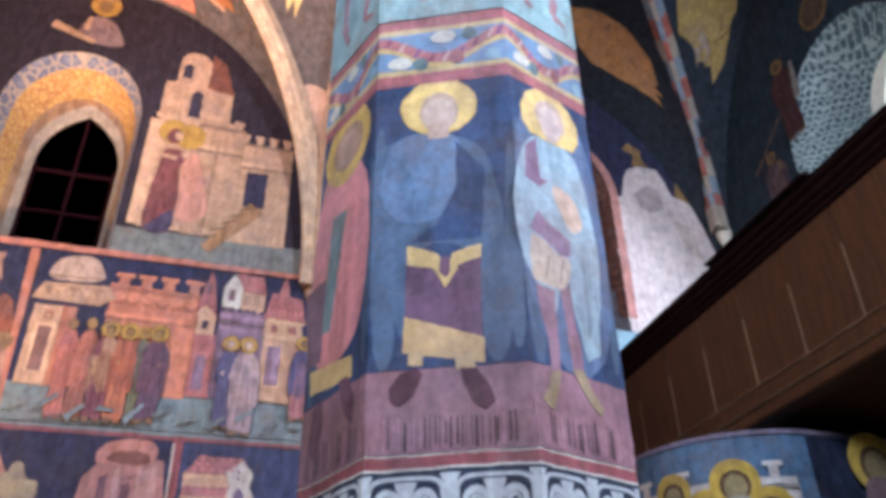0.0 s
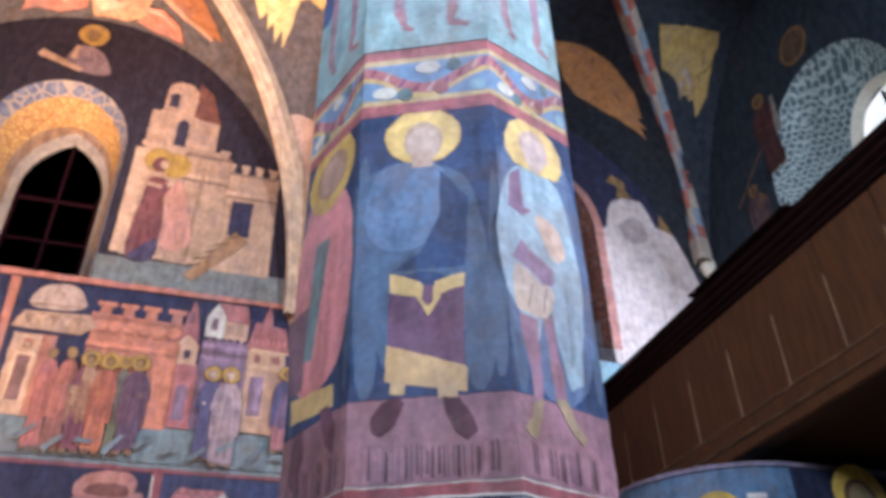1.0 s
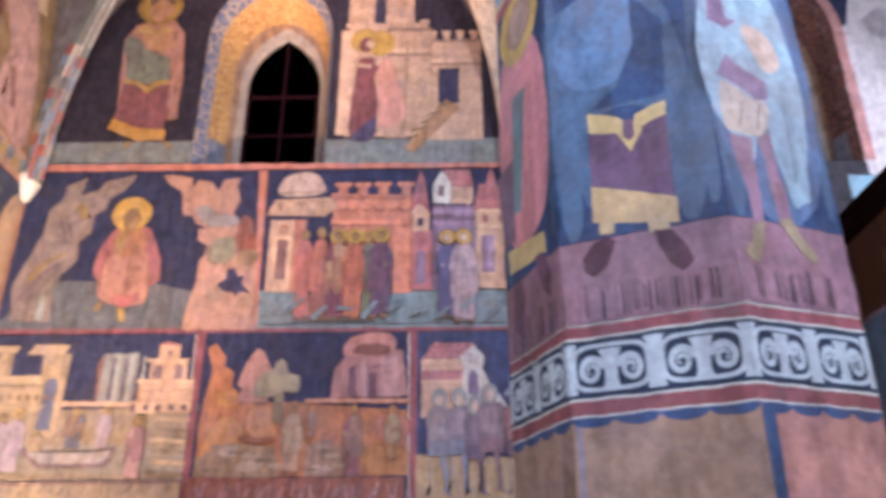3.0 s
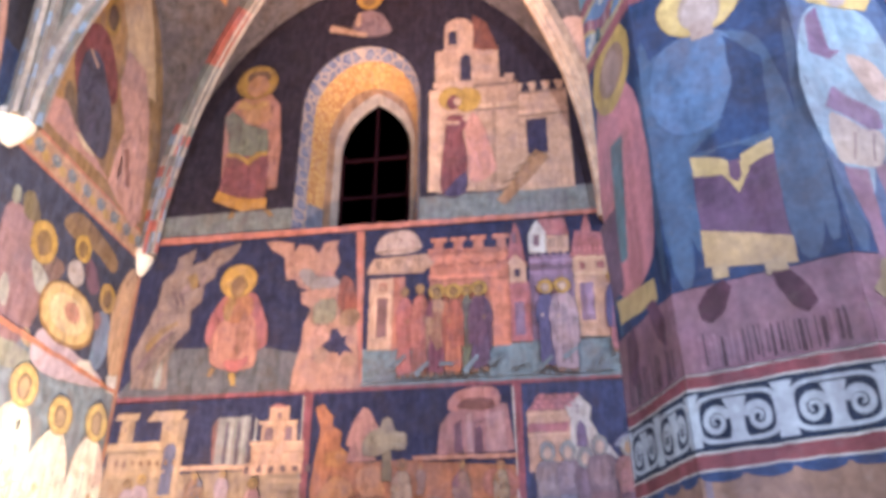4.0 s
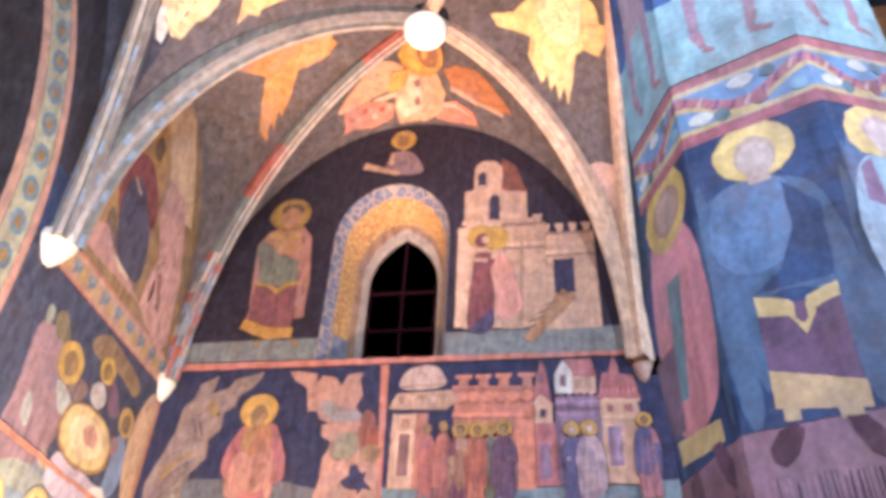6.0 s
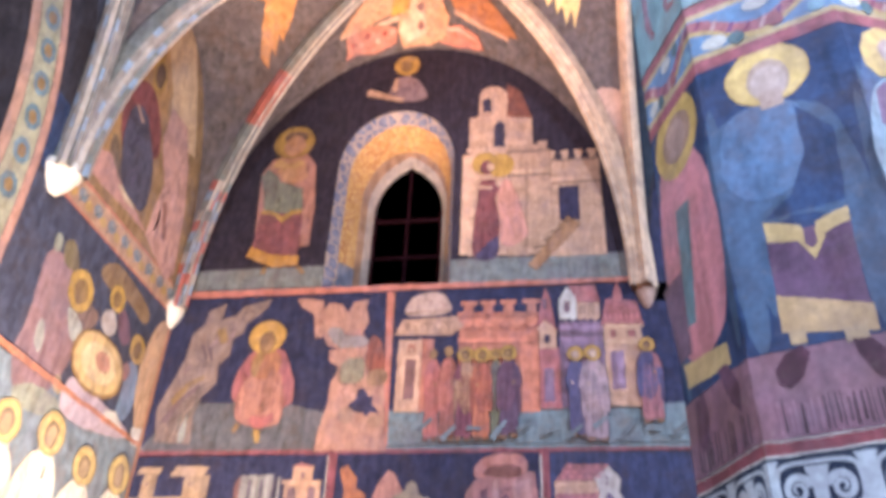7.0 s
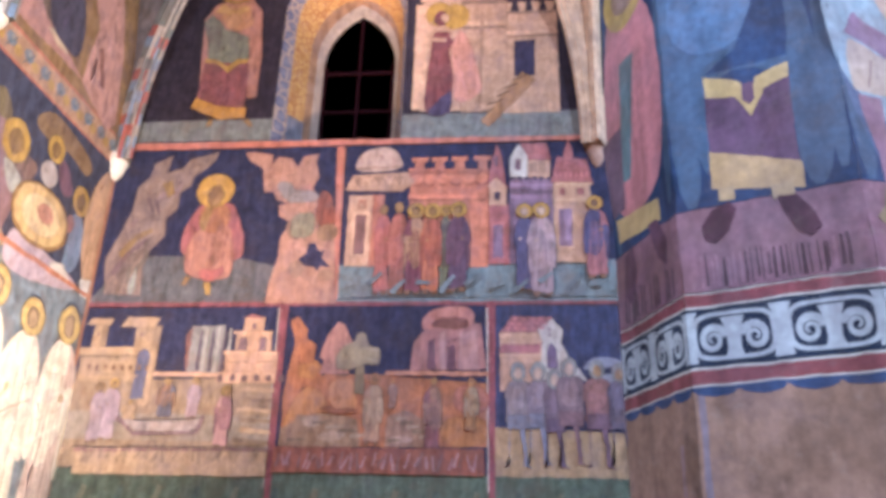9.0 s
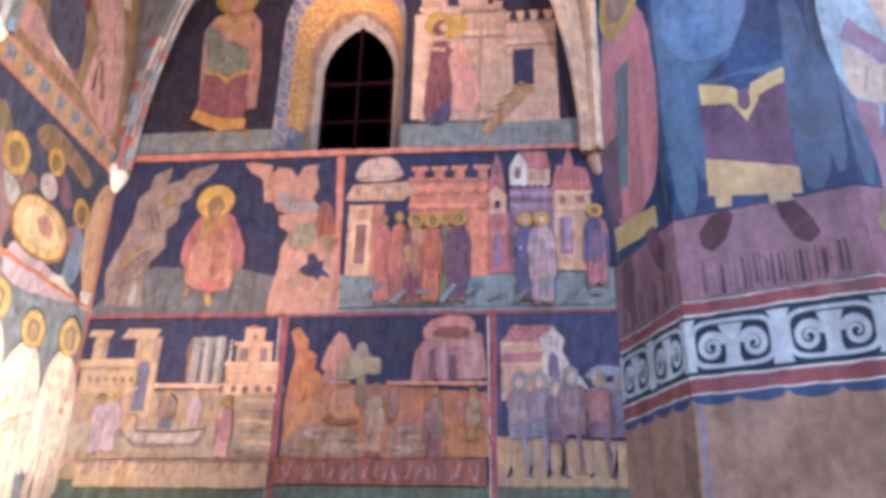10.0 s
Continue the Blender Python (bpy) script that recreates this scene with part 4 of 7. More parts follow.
# third register
p = Panel("harbour_scene_fresco", "ochre fresco of a colonnaded town and a moored boat", on_north, tone=(0.24, 0.175, 0.135, 0.25))
p.add("background", quad((XE, 2.44), (-1.5, 2.44), (-1.5, 3.82), (XE, 3.82), NAVY), wear=0.25)
SAND = (0.33, 0.225, 0.135)
p.add("ground", quad((XE, 2.44), (-1.5, 2.44), (-1.5, 3.2), (XE, 3.14), (0.25, 0.175, 0.11)) + quad((XE, 2.66), (-1.5, 2.66), (-1.5, 2.86), (XE, 2.9), (0.24, 0.205, 0.165)))
p.add("colonnade", rect(-2.99, 3.14, 0.54, 0.25, SAND) + rect(-3.12, 3.44, 0.13, 0.23, SAND) + rect(-3.08, 3.44, 0.05, 0.23, tint(SAND, 0.7)) + [([(-3.253, 3.647), (-3.228, 3.713), (-3.018, 3.713), (-3.041, 3.647)], tint(SAND, 1.3))] + rect(-2.71, 3.40, 0.18, 0.24, SAND) + rect(-2.60, 2.89, 0.06, 0.75, tint(SAND, 0.75)) + rect(-2.63, 2.94, 0.11, 0.48, SAND) + [([(-2.942, 3.636), (-2.890, 3.723), (-2.597, 3.723), (-2.625, 3.619)], tint(SAND, 1.3))] + rect(-3.00, 3.38, 0.56, 0.07, tint(SAND, 1.25)) + arched(-2.69, 3.00, 0.11, 0.43, BLUE)
      + [sh for k in range(8) for sh in rect(-3.163 + 0.075 * k, 3.244, 0.03, 0.05, tint(BROWN, 1.2))] + stroke(-3.284, 3.365, -2.742, 3.367, 0.02, tint(SAND, 0.5)) + stroke(-3.245, 3.186, -2.709, 3.189, 0.03, tint(SAND, 1.35)) + rect(-3.13, 3.55, 0.02, 0.03, PLUM) + rect(-2.74, 3.54, 0.02, 0.03, PLUM), "ochre painted columns and beams")
p.add("curtain", [([(-2.302, 3.238), (-2.337, 3.560), (-2.278, 3.646), (-2.176, 3.239)], WINE)] + rect(-2.14, 3.23, 0.29, 0.41, (0.17, 0.185, 0.19)) + [sh for k in range(3) for sh in stroke(-2.197 + 0.105 * k, 3.238, -2.197 + 0.105 * k, 3.238 + 0.36, 0.035, tint(NAVY, 1.3)) + stroke(-2.197 + 0.105 * k + 0.045, 3.238, -2.197 + 0.105 * k + 0.045, 3.238 + 0.38, 0.03, (0.30, 0.32, 0.31))], "grey painted hanging cloth")
p.add("church", rect(-1.73, 3.23, 0.46, 0.18, tint(PEACH, 0.95)) + stroke(-1.976, 3.401, -1.513, 3.402, 0.03, tint(PEACH, 1.3)) + stroke(-1.965, 3.322, -1.504, 3.324, 0.02, tint(PEACH, 0.6)) + rect(-1.73, 3.41, 0.32, 0.17, tint(PEACH, 0.9)) + stroke(-1.918, 3.581, -1.570, 3.581, 0.03, tint(PEACH, 1.3)) + arched(-1.82, 3.42, 0.07, 0.12, PLUM) + arched(-1.65, 3.42, 0.07, 0.12, PLUM) + rect(-1.72, 3.30, 0.08, 0.29, tint(PEACH, 1.15)) + rect(-1.74, 3.59, 0.18, 0.13, tint(PEACH, 0.9)) + [([(-1.855, 3.705), (-1.759, 3.748), (-1.645, 3.705)], ROSE)] + rect(-1.74, 3.61, 0.04, 0.05, PLUM), "small peach church with arches")
p.add("parapet", rect(-1.76, 3.14, 0.51, 0.09, tint(PEACH, 1.0)) + rect(-2.29, 3.19, 0.56, 0.04, tint(PEACH, 1.1)) + [sh for k in range(6) for sh in arched(-1.980 + 0.105 * k, 3.152, 0.045, 0.06, tint(PLUM, 0.5))])
for k in range(8):
    p.add("rock_ledge", stroke(-1.778 + 0.03 * math.sin(k * 2.2), 3.093 - 0.085 * k, -1.504, 3.095 - 0.085 * k - 0.02, 0.045, tint(SAND, 0.6 if k % 2 else 1.35)))
for spot, c, m2, g in (((-3.01, 2.63, 0.16, 0.53), (0.25, 0.19, 0.24), None, OCHRE), ((-2.89, 2.65, 0.20, 0.54), (0.32, 0.25, 0.30), (0.27, 0.20, 0.27), GOLD), ((-2.42, 2.84, 0.20, 0.35), (0.05, 0.075, 0.14), (0.18, 0.09, 0.05), GOLD), ((-2.18, 2.83, 0.16, 0.36), (0.28, 0.21, 0.26), None, GOLD), ((-2.71, 2.79, 0.17, 0.20), (0.33, 0.22, 0.12), None, GOLD), ((-1.90, 2.60, 0.18, 0.53), (0.36, 0.19, 0.19), (0.18, 0.065, 0.10), tint(GOLD, 0.6))):
    p.add("robed_shape", robed(*spot, c, m2, g, OCHRE), "small robed shape by the boat")
p.add("boat", [([(-2.816, 2.845), (-2.646, 2.707), (-2.117, 2.718), (-2.066, 2.853), (-2.164, 2.820), (-2.678, 2.810)], (0.26, 0.22, 0.215), 0.5)] + stroke(-2.816, 2.845, -2.646, 2.707, 0.035, PLUM) + stroke(-2.646, 2.707, -2.117, 2.718, 0.04, PLUM) + stroke(-2.117, 2.718, -2.062, 2.861, 0.035, PLUM), "grey boat")
p.add("strip", rect(-2.30, 2.38, 1.61, 0.19, tint(SAND, 1.15)) + stroke(-3.124, 2.569, -1.477, 2.592, 0.03, (0.22, 0.10, 0.10)))
for k in range(34):
    p.add("wave", stroke(-3.25 + 0.052 * k + 0.02 * math.sin(k * 2.3), 2.49 + 0.02 * math.sin(k), -3.22 + 0.052 * k + 0.03 * math.sin(k * 5.1), 2.58 + 0.02 * math.sin(k * 3.7), 0.024, tint(SAND, 0.7 if k % 3 else 1.35)))

p = Panel("hill_scene_fresco", "orange brown fresco of hills, trees and riders", on_north, tone=(0.21, 0.085, 0.065, 0.25))
p.add("background", quad((-1.46, 2.44), (0.27, 2.44), (0.27, 3.82), (-1.46, 3.82), tint(NAVY, 0.9)), wear=0.25)
AMBER = (0.36, 0.16, 0.05)
p.add("hill", [([(-1.41, 2.69), (-1.43, 3.07), (-1.37, 3.50), (-1.43, 3.69), (-1.36, 3.73), (-1.27, 3.61), (-1.27, 3.53), (-1.18, 3.47), (-1.19, 3.36), (-1.11, 3.29), (-1.12, 3.15), (-1.26, 2.97), (-1.38, 2.84)], (0.34, 0.125, 0.05), 0.3)] + [([(-1.32, 3.30), (-1.16, 3.34), (-1.11, 3.27), (-1.18, 3.18), (-1.31, 3.19)], AMBER), ([(-1.14, 3.22), (-1.11, 3.34), (-1.15, 3.37), (-1.10, 3.55), (-1.01, 3.68), (-0.95, 3.65), (-0.87, 3.50), (-0.90, 3.37), (-0.88, 3.22)], (0.33, 0.16, 0.13), 0.3)], "orange and rose hills")
p.add("plateau", [([(-1.42, 2.62), (-1.38, 2.89), (-1.27, 3.10), (-1.10, 3.22), (-0.58, 3.22), (0.28, 3.15), (0.28, 2.64)], (0.30, 0.115, 0.05))] + sub("terrace", [([(-1.07, 3.18), (-0.81, 3.21), (-0.79, 2.85), (-1.02, 2.92)], (0.40, 0.175, 0.07), 0.5)]) + sub("low_terrace", [([(-1.42, 2.79), (-1.30, 3.08), (-1.15, 3.13), (-1.03, 2.97), (-1.07, 2.85), (-1.37, 2.74)], AMBER, 0.5)]) + sub("far_terrace", [([(-0.10, 2.64), (-0.11, 2.86), (0.09, 2.88), (0.28, 2.86), (0.28, 2.64)], (0.27, 0.115, 0.035), 0.5)]) + sub("upper_terrace", [([(-0.01, 2.91), (-0.01, 3.14), (0.28, 3.14), (0.28, 2.89)], (0.26, 0.10, 0.07), 0.5)]), "orange brown ground")
p.add("pale_rock", [([(-1.42, 2.62), (-1.42, 2.77), (-1.32, 2.82), (-1.28, 2.88), (-1.02, 2.90), (-0.79, 2.85), (-0.75, 2.63)], (0.22, 0.15, 0.09), 0.3)] + [([(-0.55, 2.63), (-0.55, 2.88), (-0.39, 2.93), (-0.26, 2.86), (-0.22, 2.64)], (0.2, 0.13, 0.09), 0.3)] + sub("slab", [([(-1.27, 2.85), (-1.12, 2.87), (-1.06, 2.80), (-1.21, 2.77)], (0.29, 0.23, 0.17), 0.5)]) + sub("low_slab", [([(-1.13, 2.72), (-0.93, 2.77), (-0.85, 2.70), (-1.05, 2.66)], (0.29, 0.22, 0.16), 0.5)]) + sub("far_slab", [([(-0.53, 2.71), (-0.38, 2.73), (-0.30, 2.68), (-0.50, 2.65)], (0.28, 0.20, 0.17), 0.5)]), "grey lumpy rocks")
for k in range(12):
    x = (-1.36 + 0.105 * k) if k < 6 else (-0.53 + 0.05 * (k - 6))
    p.add("rock_ledge", stroke(x, 2.68 + 0.035 * (k * 5 % 6), x + 0.16 - 0.06 * (k > 5), 2.69 + 0.035 * (k * 5 % 6), 0.03, (0.27, 0.22, 0.16) if k % 2 else (0.14, 0.12, 0.08)))
p.add("palm", [([(-0.83, 3.05), (-0.83, 3.31), (-0.87, 3.39), (-0.77, 3.39), (-0.74, 3.05)], (0.17, 0.155, 0.085)), ([(-1.01, 3.27), (-1.00, 3.40), (-0.94, 3.47), (-0.85, 3.50), (-0.84, 3.57), (-0.77, 3.59), (-0.73, 3.47), (-0.67, 3.45), (-0.61, 3.37), (-0.66, 3.29), (-0.77, 3.31), (-0.89, 3.25)], (0.20, 0.19, 0.12), 0.5)] + sub("frond", [([(-0.78, 3.47), (-0.65, 3.45), (-0.62, 3.41), (-0.75, 3.42)], (0.26, 0.25, 0.17)), ([(-0.77, 3.38), (-0.63, 3.35), (-0.64, 3.30), (-0.74, 3.34)], (0.26, 0.25, 0.17))]), "grey green palm")
p.add("cave", [([(-0.38, 3.25), (-0.35, 3.50), (-0.26, 3.61), (-0.13, 3.69), (0.21, 3.66), (0.26, 3.27)], (0.26, 0.125, 0.125), 0.2)] + [([(-0.29, 3.61), (-0.28, 3.73), (-0.14, 3.81), (0.07, 3.82), (0.17, 3.75), (0.14, 3.61), (-0.00, 3.69), (-0.13, 3.66), (-0.23, 3.60)], (0.36, 0.15, 0.125), 0.5)] + [([(-0.24, 3.64), (-0.13, 3.71), (-0.00, 3.72), (0.12, 3.69), (0.08, 3.60), (-0.13, 3.62)], (0.11, 0.04, 0.035), 0.5)] + sub("opening", [([(-0.23, 3.26), (-0.23, 3.50), (-0.18, 3.53), (-0.16, 3.26)], (0.085, 0.045, 0.08)), ([(-0.06, 3.26), (-0.06, 3.45), (-0.02, 3.48), (0.00, 3.45), (0.01, 3.26)], (0.09, 0.045, 0.08))]) + sub("light_edge", [([(-0.13, 3.26), (-0.14, 3.58), (-0.08, 3.60), (-0.07, 3.26)], (0.35, 0.21, 0.21)), ([(0.03, 3.26), (0.02, 3.58), (0.18, 3.61), (0.20, 3.26)], (0.33, 0.19, 0.19))]) + sub("ledge", [([(-0.58, 3.25), (0.28, 3.25), (0.28, 3.21), (-0.58, 3.21)], (0.42, 0.20, 0.13))]), "mauve arcaded hut under a hood")
for spot, c, m2, g in (((-0.66, 2.65, 0.21, 0.60), (0.27, 0.17, 0.11), (0.24, 0.19, 0.13), AMBER), ((-0.51, 2.93, 0.10, 0.26), (0.22, 0.14, 0.12), None, None), ((-0.17, 2.60, 0.19, 0.64), (0.13, 0.055, 0.075), (0.20, 0.12, 0.085), None), ((0.14, 2.76, 0.15, 0.45), (0.24, 0.13, 0.05), (0.22, 0.18, 0.12), AMBER)):
    p.add("robed_shape", robed(*spot, c, m2, g, OCHRE), "small robed shape on the hill")
p.add("animal", [([(-1.10, 2.91), (-1.05, 2.96), (-0.95, 2.92), (-0.79, 2.94), (-0.77, 2.90), (-0.94, 2.88), (-1.02, 2.90)], (0.20, 0.07, 0.03), 0.5)], "small brown animal")
p.add("foot_band", rect(-0.6, 2.42, 1.7, 0.2, tint(BRICK, 0.6)) + [sh for k in range(30) for sh in stroke(-1.42 + 0.055 * k + 0.02 * math.sin(k * 2.3), 2.46 + 0.02 * math.sin(k), -1.4 + 0.055 * k + 0.03 * math.sin(k * 5.1), 2.57 + 0.02 * math.sin(k * 3.7), 0.022, tint(MAUVE, 0.9 if k % 3 else 0.45))], "dark red band with worn marks")

p = Panel("guard_scene_fresco", "blue fresco of a red roofed house and armoured shapes", on_north, tone=(0.135, 0.105, 0.14, 0.3))
p.add("background", quad((0.33, 2.44), (1.9, 2.44), (1.9, 3.82), (0.33, 3.82), (0.028, 0.036, 0.085)), wear=0.25)
p.add("ground", quad((0.33, 2.42), (1.9, 2.42), (1.9, 2.75), (0.33, 2.8), (0.36, 0.24, 0.11)))
p.add("gabled_house", rect(0.54, 3.09, 0.35, 0.50, tint(PEACH, 0.9)) + [([(0.36, 3.58), (0.47, 3.73), (0.80, 3.72), (0.71, 3.59)], ROSE), ([(0.36, 3.41), (0.38, 3.48), (0.71, 3.49), (0.69, 3.41)], ROSE)] + sub("beam", stroke(0.362, 3.557, 0.715, 3.557, 0.03, tint(PEACH, 1.25)) + stroke(0.363, 3.387, 0.713, 3.389, 0.03, tint(PEACH, 1.25)))
      + sub("porch", [([(0.69, 3.24), (0.72, 3.50), (0.68, 3.61), (0.80, 3.71), (0.89, 3.60), (0.87, 3.50), (0.92, 3.40), (0.93, 3.17), (0.71, 3.17)], tint(WHITE, 0.8)), ([(0.75, 3.28), (0.76, 3.45), (0.79, 3.50), (0.83, 3.45), (0.84, 3.28)], (0.12, 0.08, 0.16)), ([(0.93, 3.33), (1.01, 3.28), (1.07, 3.18), (0.93, 3.18)], tint(WHITE, 0.75))] + [([(px + 0.012 * math.cos(t), pz + 0.016 * math.sin(t)) for t in (0, 1.05, 2.1, 3.14, 4.2, 5.2)], PLUM) for px, pz in ((0.777, 3.611), (0.776, 3.563))]), "pale house with a red tiled roof and a gabled porch")
for i in range(3):
    for k in range(5):
        p.add("tile", rect(0.434 + 0.07 * k + 0.03 * i, 3.610 + 0.04 * i, 0.035, 0.022, tint(ROSE, 1.5)))
p.add("wing_shape", [([(1.03, 3.26), (1.08, 3.35), (1.22, 3.38), (1.36, 3.34), (1.36, 3.29), (1.14, 3.29)], (0.16, 0.19, 0.25), 0.5)] + [([(1.14, 3.22), (1.36, 3.25), (1.35, 3.10), (1.25, 3.12)], (0.20, 0.23, 0.28), 0.5)], "pale blue wing")
for k, (x, w) in enumerate(((0.514, 0.25), (0.675, 0.24), (0.808, 0.22), (0.929, 0.28), (1.148, 0.28), (1.322, 0.24))):
    zz, hs = 2.485 + 0.02 * (k % 2), (0.83, 0.81, 0.77, 0.85, 0.85, 0.8)[k]
    c = ((0.24, 0.20, 0.22), (0.20, 0.16, 0.20), (0.13, 0.085, 0.12), (0.20, 0.13, 0.14), (0.25, 0.10, 0.085), (0.09, 0.08, 0.13))[k]
    c = tint(c, 0.68)
    legc = ((0.16, 0.18, 0.24), (0.15, 0.17, 0.24), (0.09, 0.055, 0.10), (0.17, 0.085, 0.09), (0.12, 0.06, 0.09), (0.10, 0.09, 0.14))[k]
    legs = [([(x + e * w + 0.05 * sd, zz + 0.0 * hs), (x + e * w + 0.02 * sd, zz + 0.03 * hs), (x + e * w - 0.01, zz + 0.42 * hs), (x + e * w * 0.6 - 0.035, zz + 0.42 * hs), (x + e * w - 0.025, zz + 0.2 * hs), (x + e * w - 0.02, zz + 0.02 * hs)], legc) for e, sd in ((-0.2, -1), (0.24, 1))]
    p.add("armed_shape", sub("leg", legs[:1]) + sub("other_leg", legs[1:]) + [([(x - 0.42 * w, zz + 0.38 * hs), (x + 0.42 * w, zz + 0.36 * hs), (x + 0.36 * w, zz + 0.6 * hs), (x + 0.46 * w, zz + 0.74 * hs), (x + 0.3 * w, zz + 0.84 * hs), (x - 0.3 * w, zz + 0.84 * hs), (x - 0.46 * w, zz + 0.7 * hs), (x - 0.34 * w, zz + 0.58 * hs)], c, 0.5)] + [([(x - 0.3 * w, zz + 0.52 * hs), (x + 0.28 * w, zz + 0.55 * hs), (x + 0.24 * w, zz + 0.8 * hs), (x - 0.2 * w, zz + 0.8 * hs)], tint(c, 1.35), 0.5)] + [([(x - 0.34 * w, zz + 0.36 * hs), (x + 0.36 * w, zz + 0.36 * hs), (x + 0.34 * w, zz + 0.5 * hs), (x - 0.32 * w, zz + 0.5 * hs)], tint(legc, 0.8))]
          + sub("helmet", disc(x, zz + 0.92 * hs, 0.065, 0.085, tint(GREY, 1.15), 12) + disc(x, zz + 0.9 * hs, 0.035, 0.05, SKIN if k < 4 else OCHRE, 10)), "small armoured shape in a close group")

p = Panel("foot_border", "dull green painted strip under the fresco scenes", on_north, 0.006, "painted border")
p.add("strip", quad((XE, 1.2), (1.9, 1.2), (1.9, 2.43), (XE, 2.43), (0.07, 0.10, 0.075)) + [sh for k in range(16) for sh in stroke(-3.1 + 0.32 * k, 1.9, -3.0 + 0.32 * k, 2.3, 0.08, (0.05, 0.08, 0.07) if k % 2 else (0.12, 0.13, 0.09))])


# ---- north windows ----
def splay_band(surf, cx, loop_a, loop_b, da, db, mat, name, root, label):
    """The slanting lining between two outlines at two depths."""
    bm = bmesh.new()
    va = [bm.verts.new(surf(u, v, da)) for u, v in loop_a]
    vb = [bm.verts.new(surf(u, v, db)) for u, v in loop_b]
    for i in range(len(va) - 1):
        bm.faces.new((va[i], va[i + 1], vb[i + 1], vb[i]))
    bm.faces.new((va[0], vb[0], vb[-1], va[-1]))
    return part(name, bm, mat, root, label)


def ornament_mat(name, c1, c2, c3, scale):
    """Painted scroll ornament, worn."""
    m, nt, bs = nodes_of(name)
    tc = nt.nodes.new("ShaderNodeTexCoord")
    vo = nt.nodes.new("ShaderNodeTexVoronoi")
    vo.feature = "DISTANCE_TO_EDGE"
    vo.inputs["Scale"].default_value = scale
    nt.links.new(tc.outputs["Object"], vo.inputs["Vector"])
    vc = nt.nodes.new("ShaderNodeTexVoronoi")
    vc.inputs["Scale"].default_value = scale
    nt.links.new(tc.outputs["Object"], vc.inputs["Vector"])
    col = mix(nt, ramp(nt, vc.outputs["Distance"], 0.1, 0.5, 0, 1), c1, c2)
    col = mix(nt, ramp(nt, vo.outputs["Distance"], 0.03, 0.12, 1, 0), col, c3)
    col = mix(nt, ramp(nt, add_noise(nt, 14.0, 8.0, 0.8), 0.52, 0.75, 0.0, 0.6), col, PLASTER)
    nt.links.new(col, bs.inputs["Base Color"])
    bs.inputs["Roughness"].default_value = 0.88
    return m


GOLD_SCROLL = ornament_mat("gold_scroll_paint", (0.36, 0.18, 0.05), (0.50, 0.29, 0.10), (0.30, 0.12, 0.04), 12.0)
BLUE_SCROLL = ornament_mat("blue_scroll_paint", (0.17, 0.17, 0.22), (0.09, 0.10, 0.16), (0.33, 0.25, 0.20), 9.0)


def lattice_mat():
    """Basket-like painted lattice, pale lines on blue grey, a little uneven."""
    m, nt, bs = nodes_of("blue_lattice_paint")
    tc, sep, com = nt.nodes.new("ShaderNodeTexCoord"), nt.nodes.new("ShaderNodeSeparateXYZ"), nt.nodes.new("ShaderNodeCombineXYZ")
    nt.links.new(tc.outputs["Object"], sep.inputs[0])
    add = nt.nodes.new("ShaderNodeMath")
    add.operation = "SUBTRACT"
    nt.links.new(sep.outputs["X"], add.inputs[0])
    nt.links.new(sep.outputs["Y"], add.inputs[1])
    wav = nt.nodes.new("ShaderNodeMath")
    wav.operation = "MULTIPLY_ADD"
    nt.links.new(add_noise(nt, 9.0, 2.0), wav.inputs[0])
    wav.inputs[1].default_value = 0.16
    nt.links.new(sep.outputs["Z"], wav.inputs[2])
    nt.links.new(add.outputs[0], com.inputs[0])
    nt.links.new(wav.outputs[0], com.inputs[1])
    br = nt.nodes.new("ShaderNodeTexBrick")
    nt.links.new(com.outputs[0], br.inputs["Vector"])
    br.inputs["Scale"].default_value, br.inputs["Mortar Size"].default_value = 1.0, 0.013
    br.inputs["Brick Width"].default_value, br.inputs["Row Height"].default_value = 0.10, 0.062
    br.inputs["Color1"].default_value, br.inputs["Color2"].default_value = (0.03, 0.055, 0.07, 1), (0.055, 0.085, 0.10, 1)
    br.inputs["Mortar"].default_value, br.inputs["Mortar Smooth"].default_value = (0.26, 0.30, 0.29, 1), 0.5
    col = mix(nt, ramp(nt, add_noise(nt, 12.0, 8.0, 0.8), 0.5, 0.75, 0.0, 0.6), br.outputs["Color"], (0.12, 0.15, 0.15))
    nt.links.new(col, bs.inputs["Base Color"])
    bs.inputs["Roughness"].default_value = 0.88
    return m


LATTICE = lattice_mat()



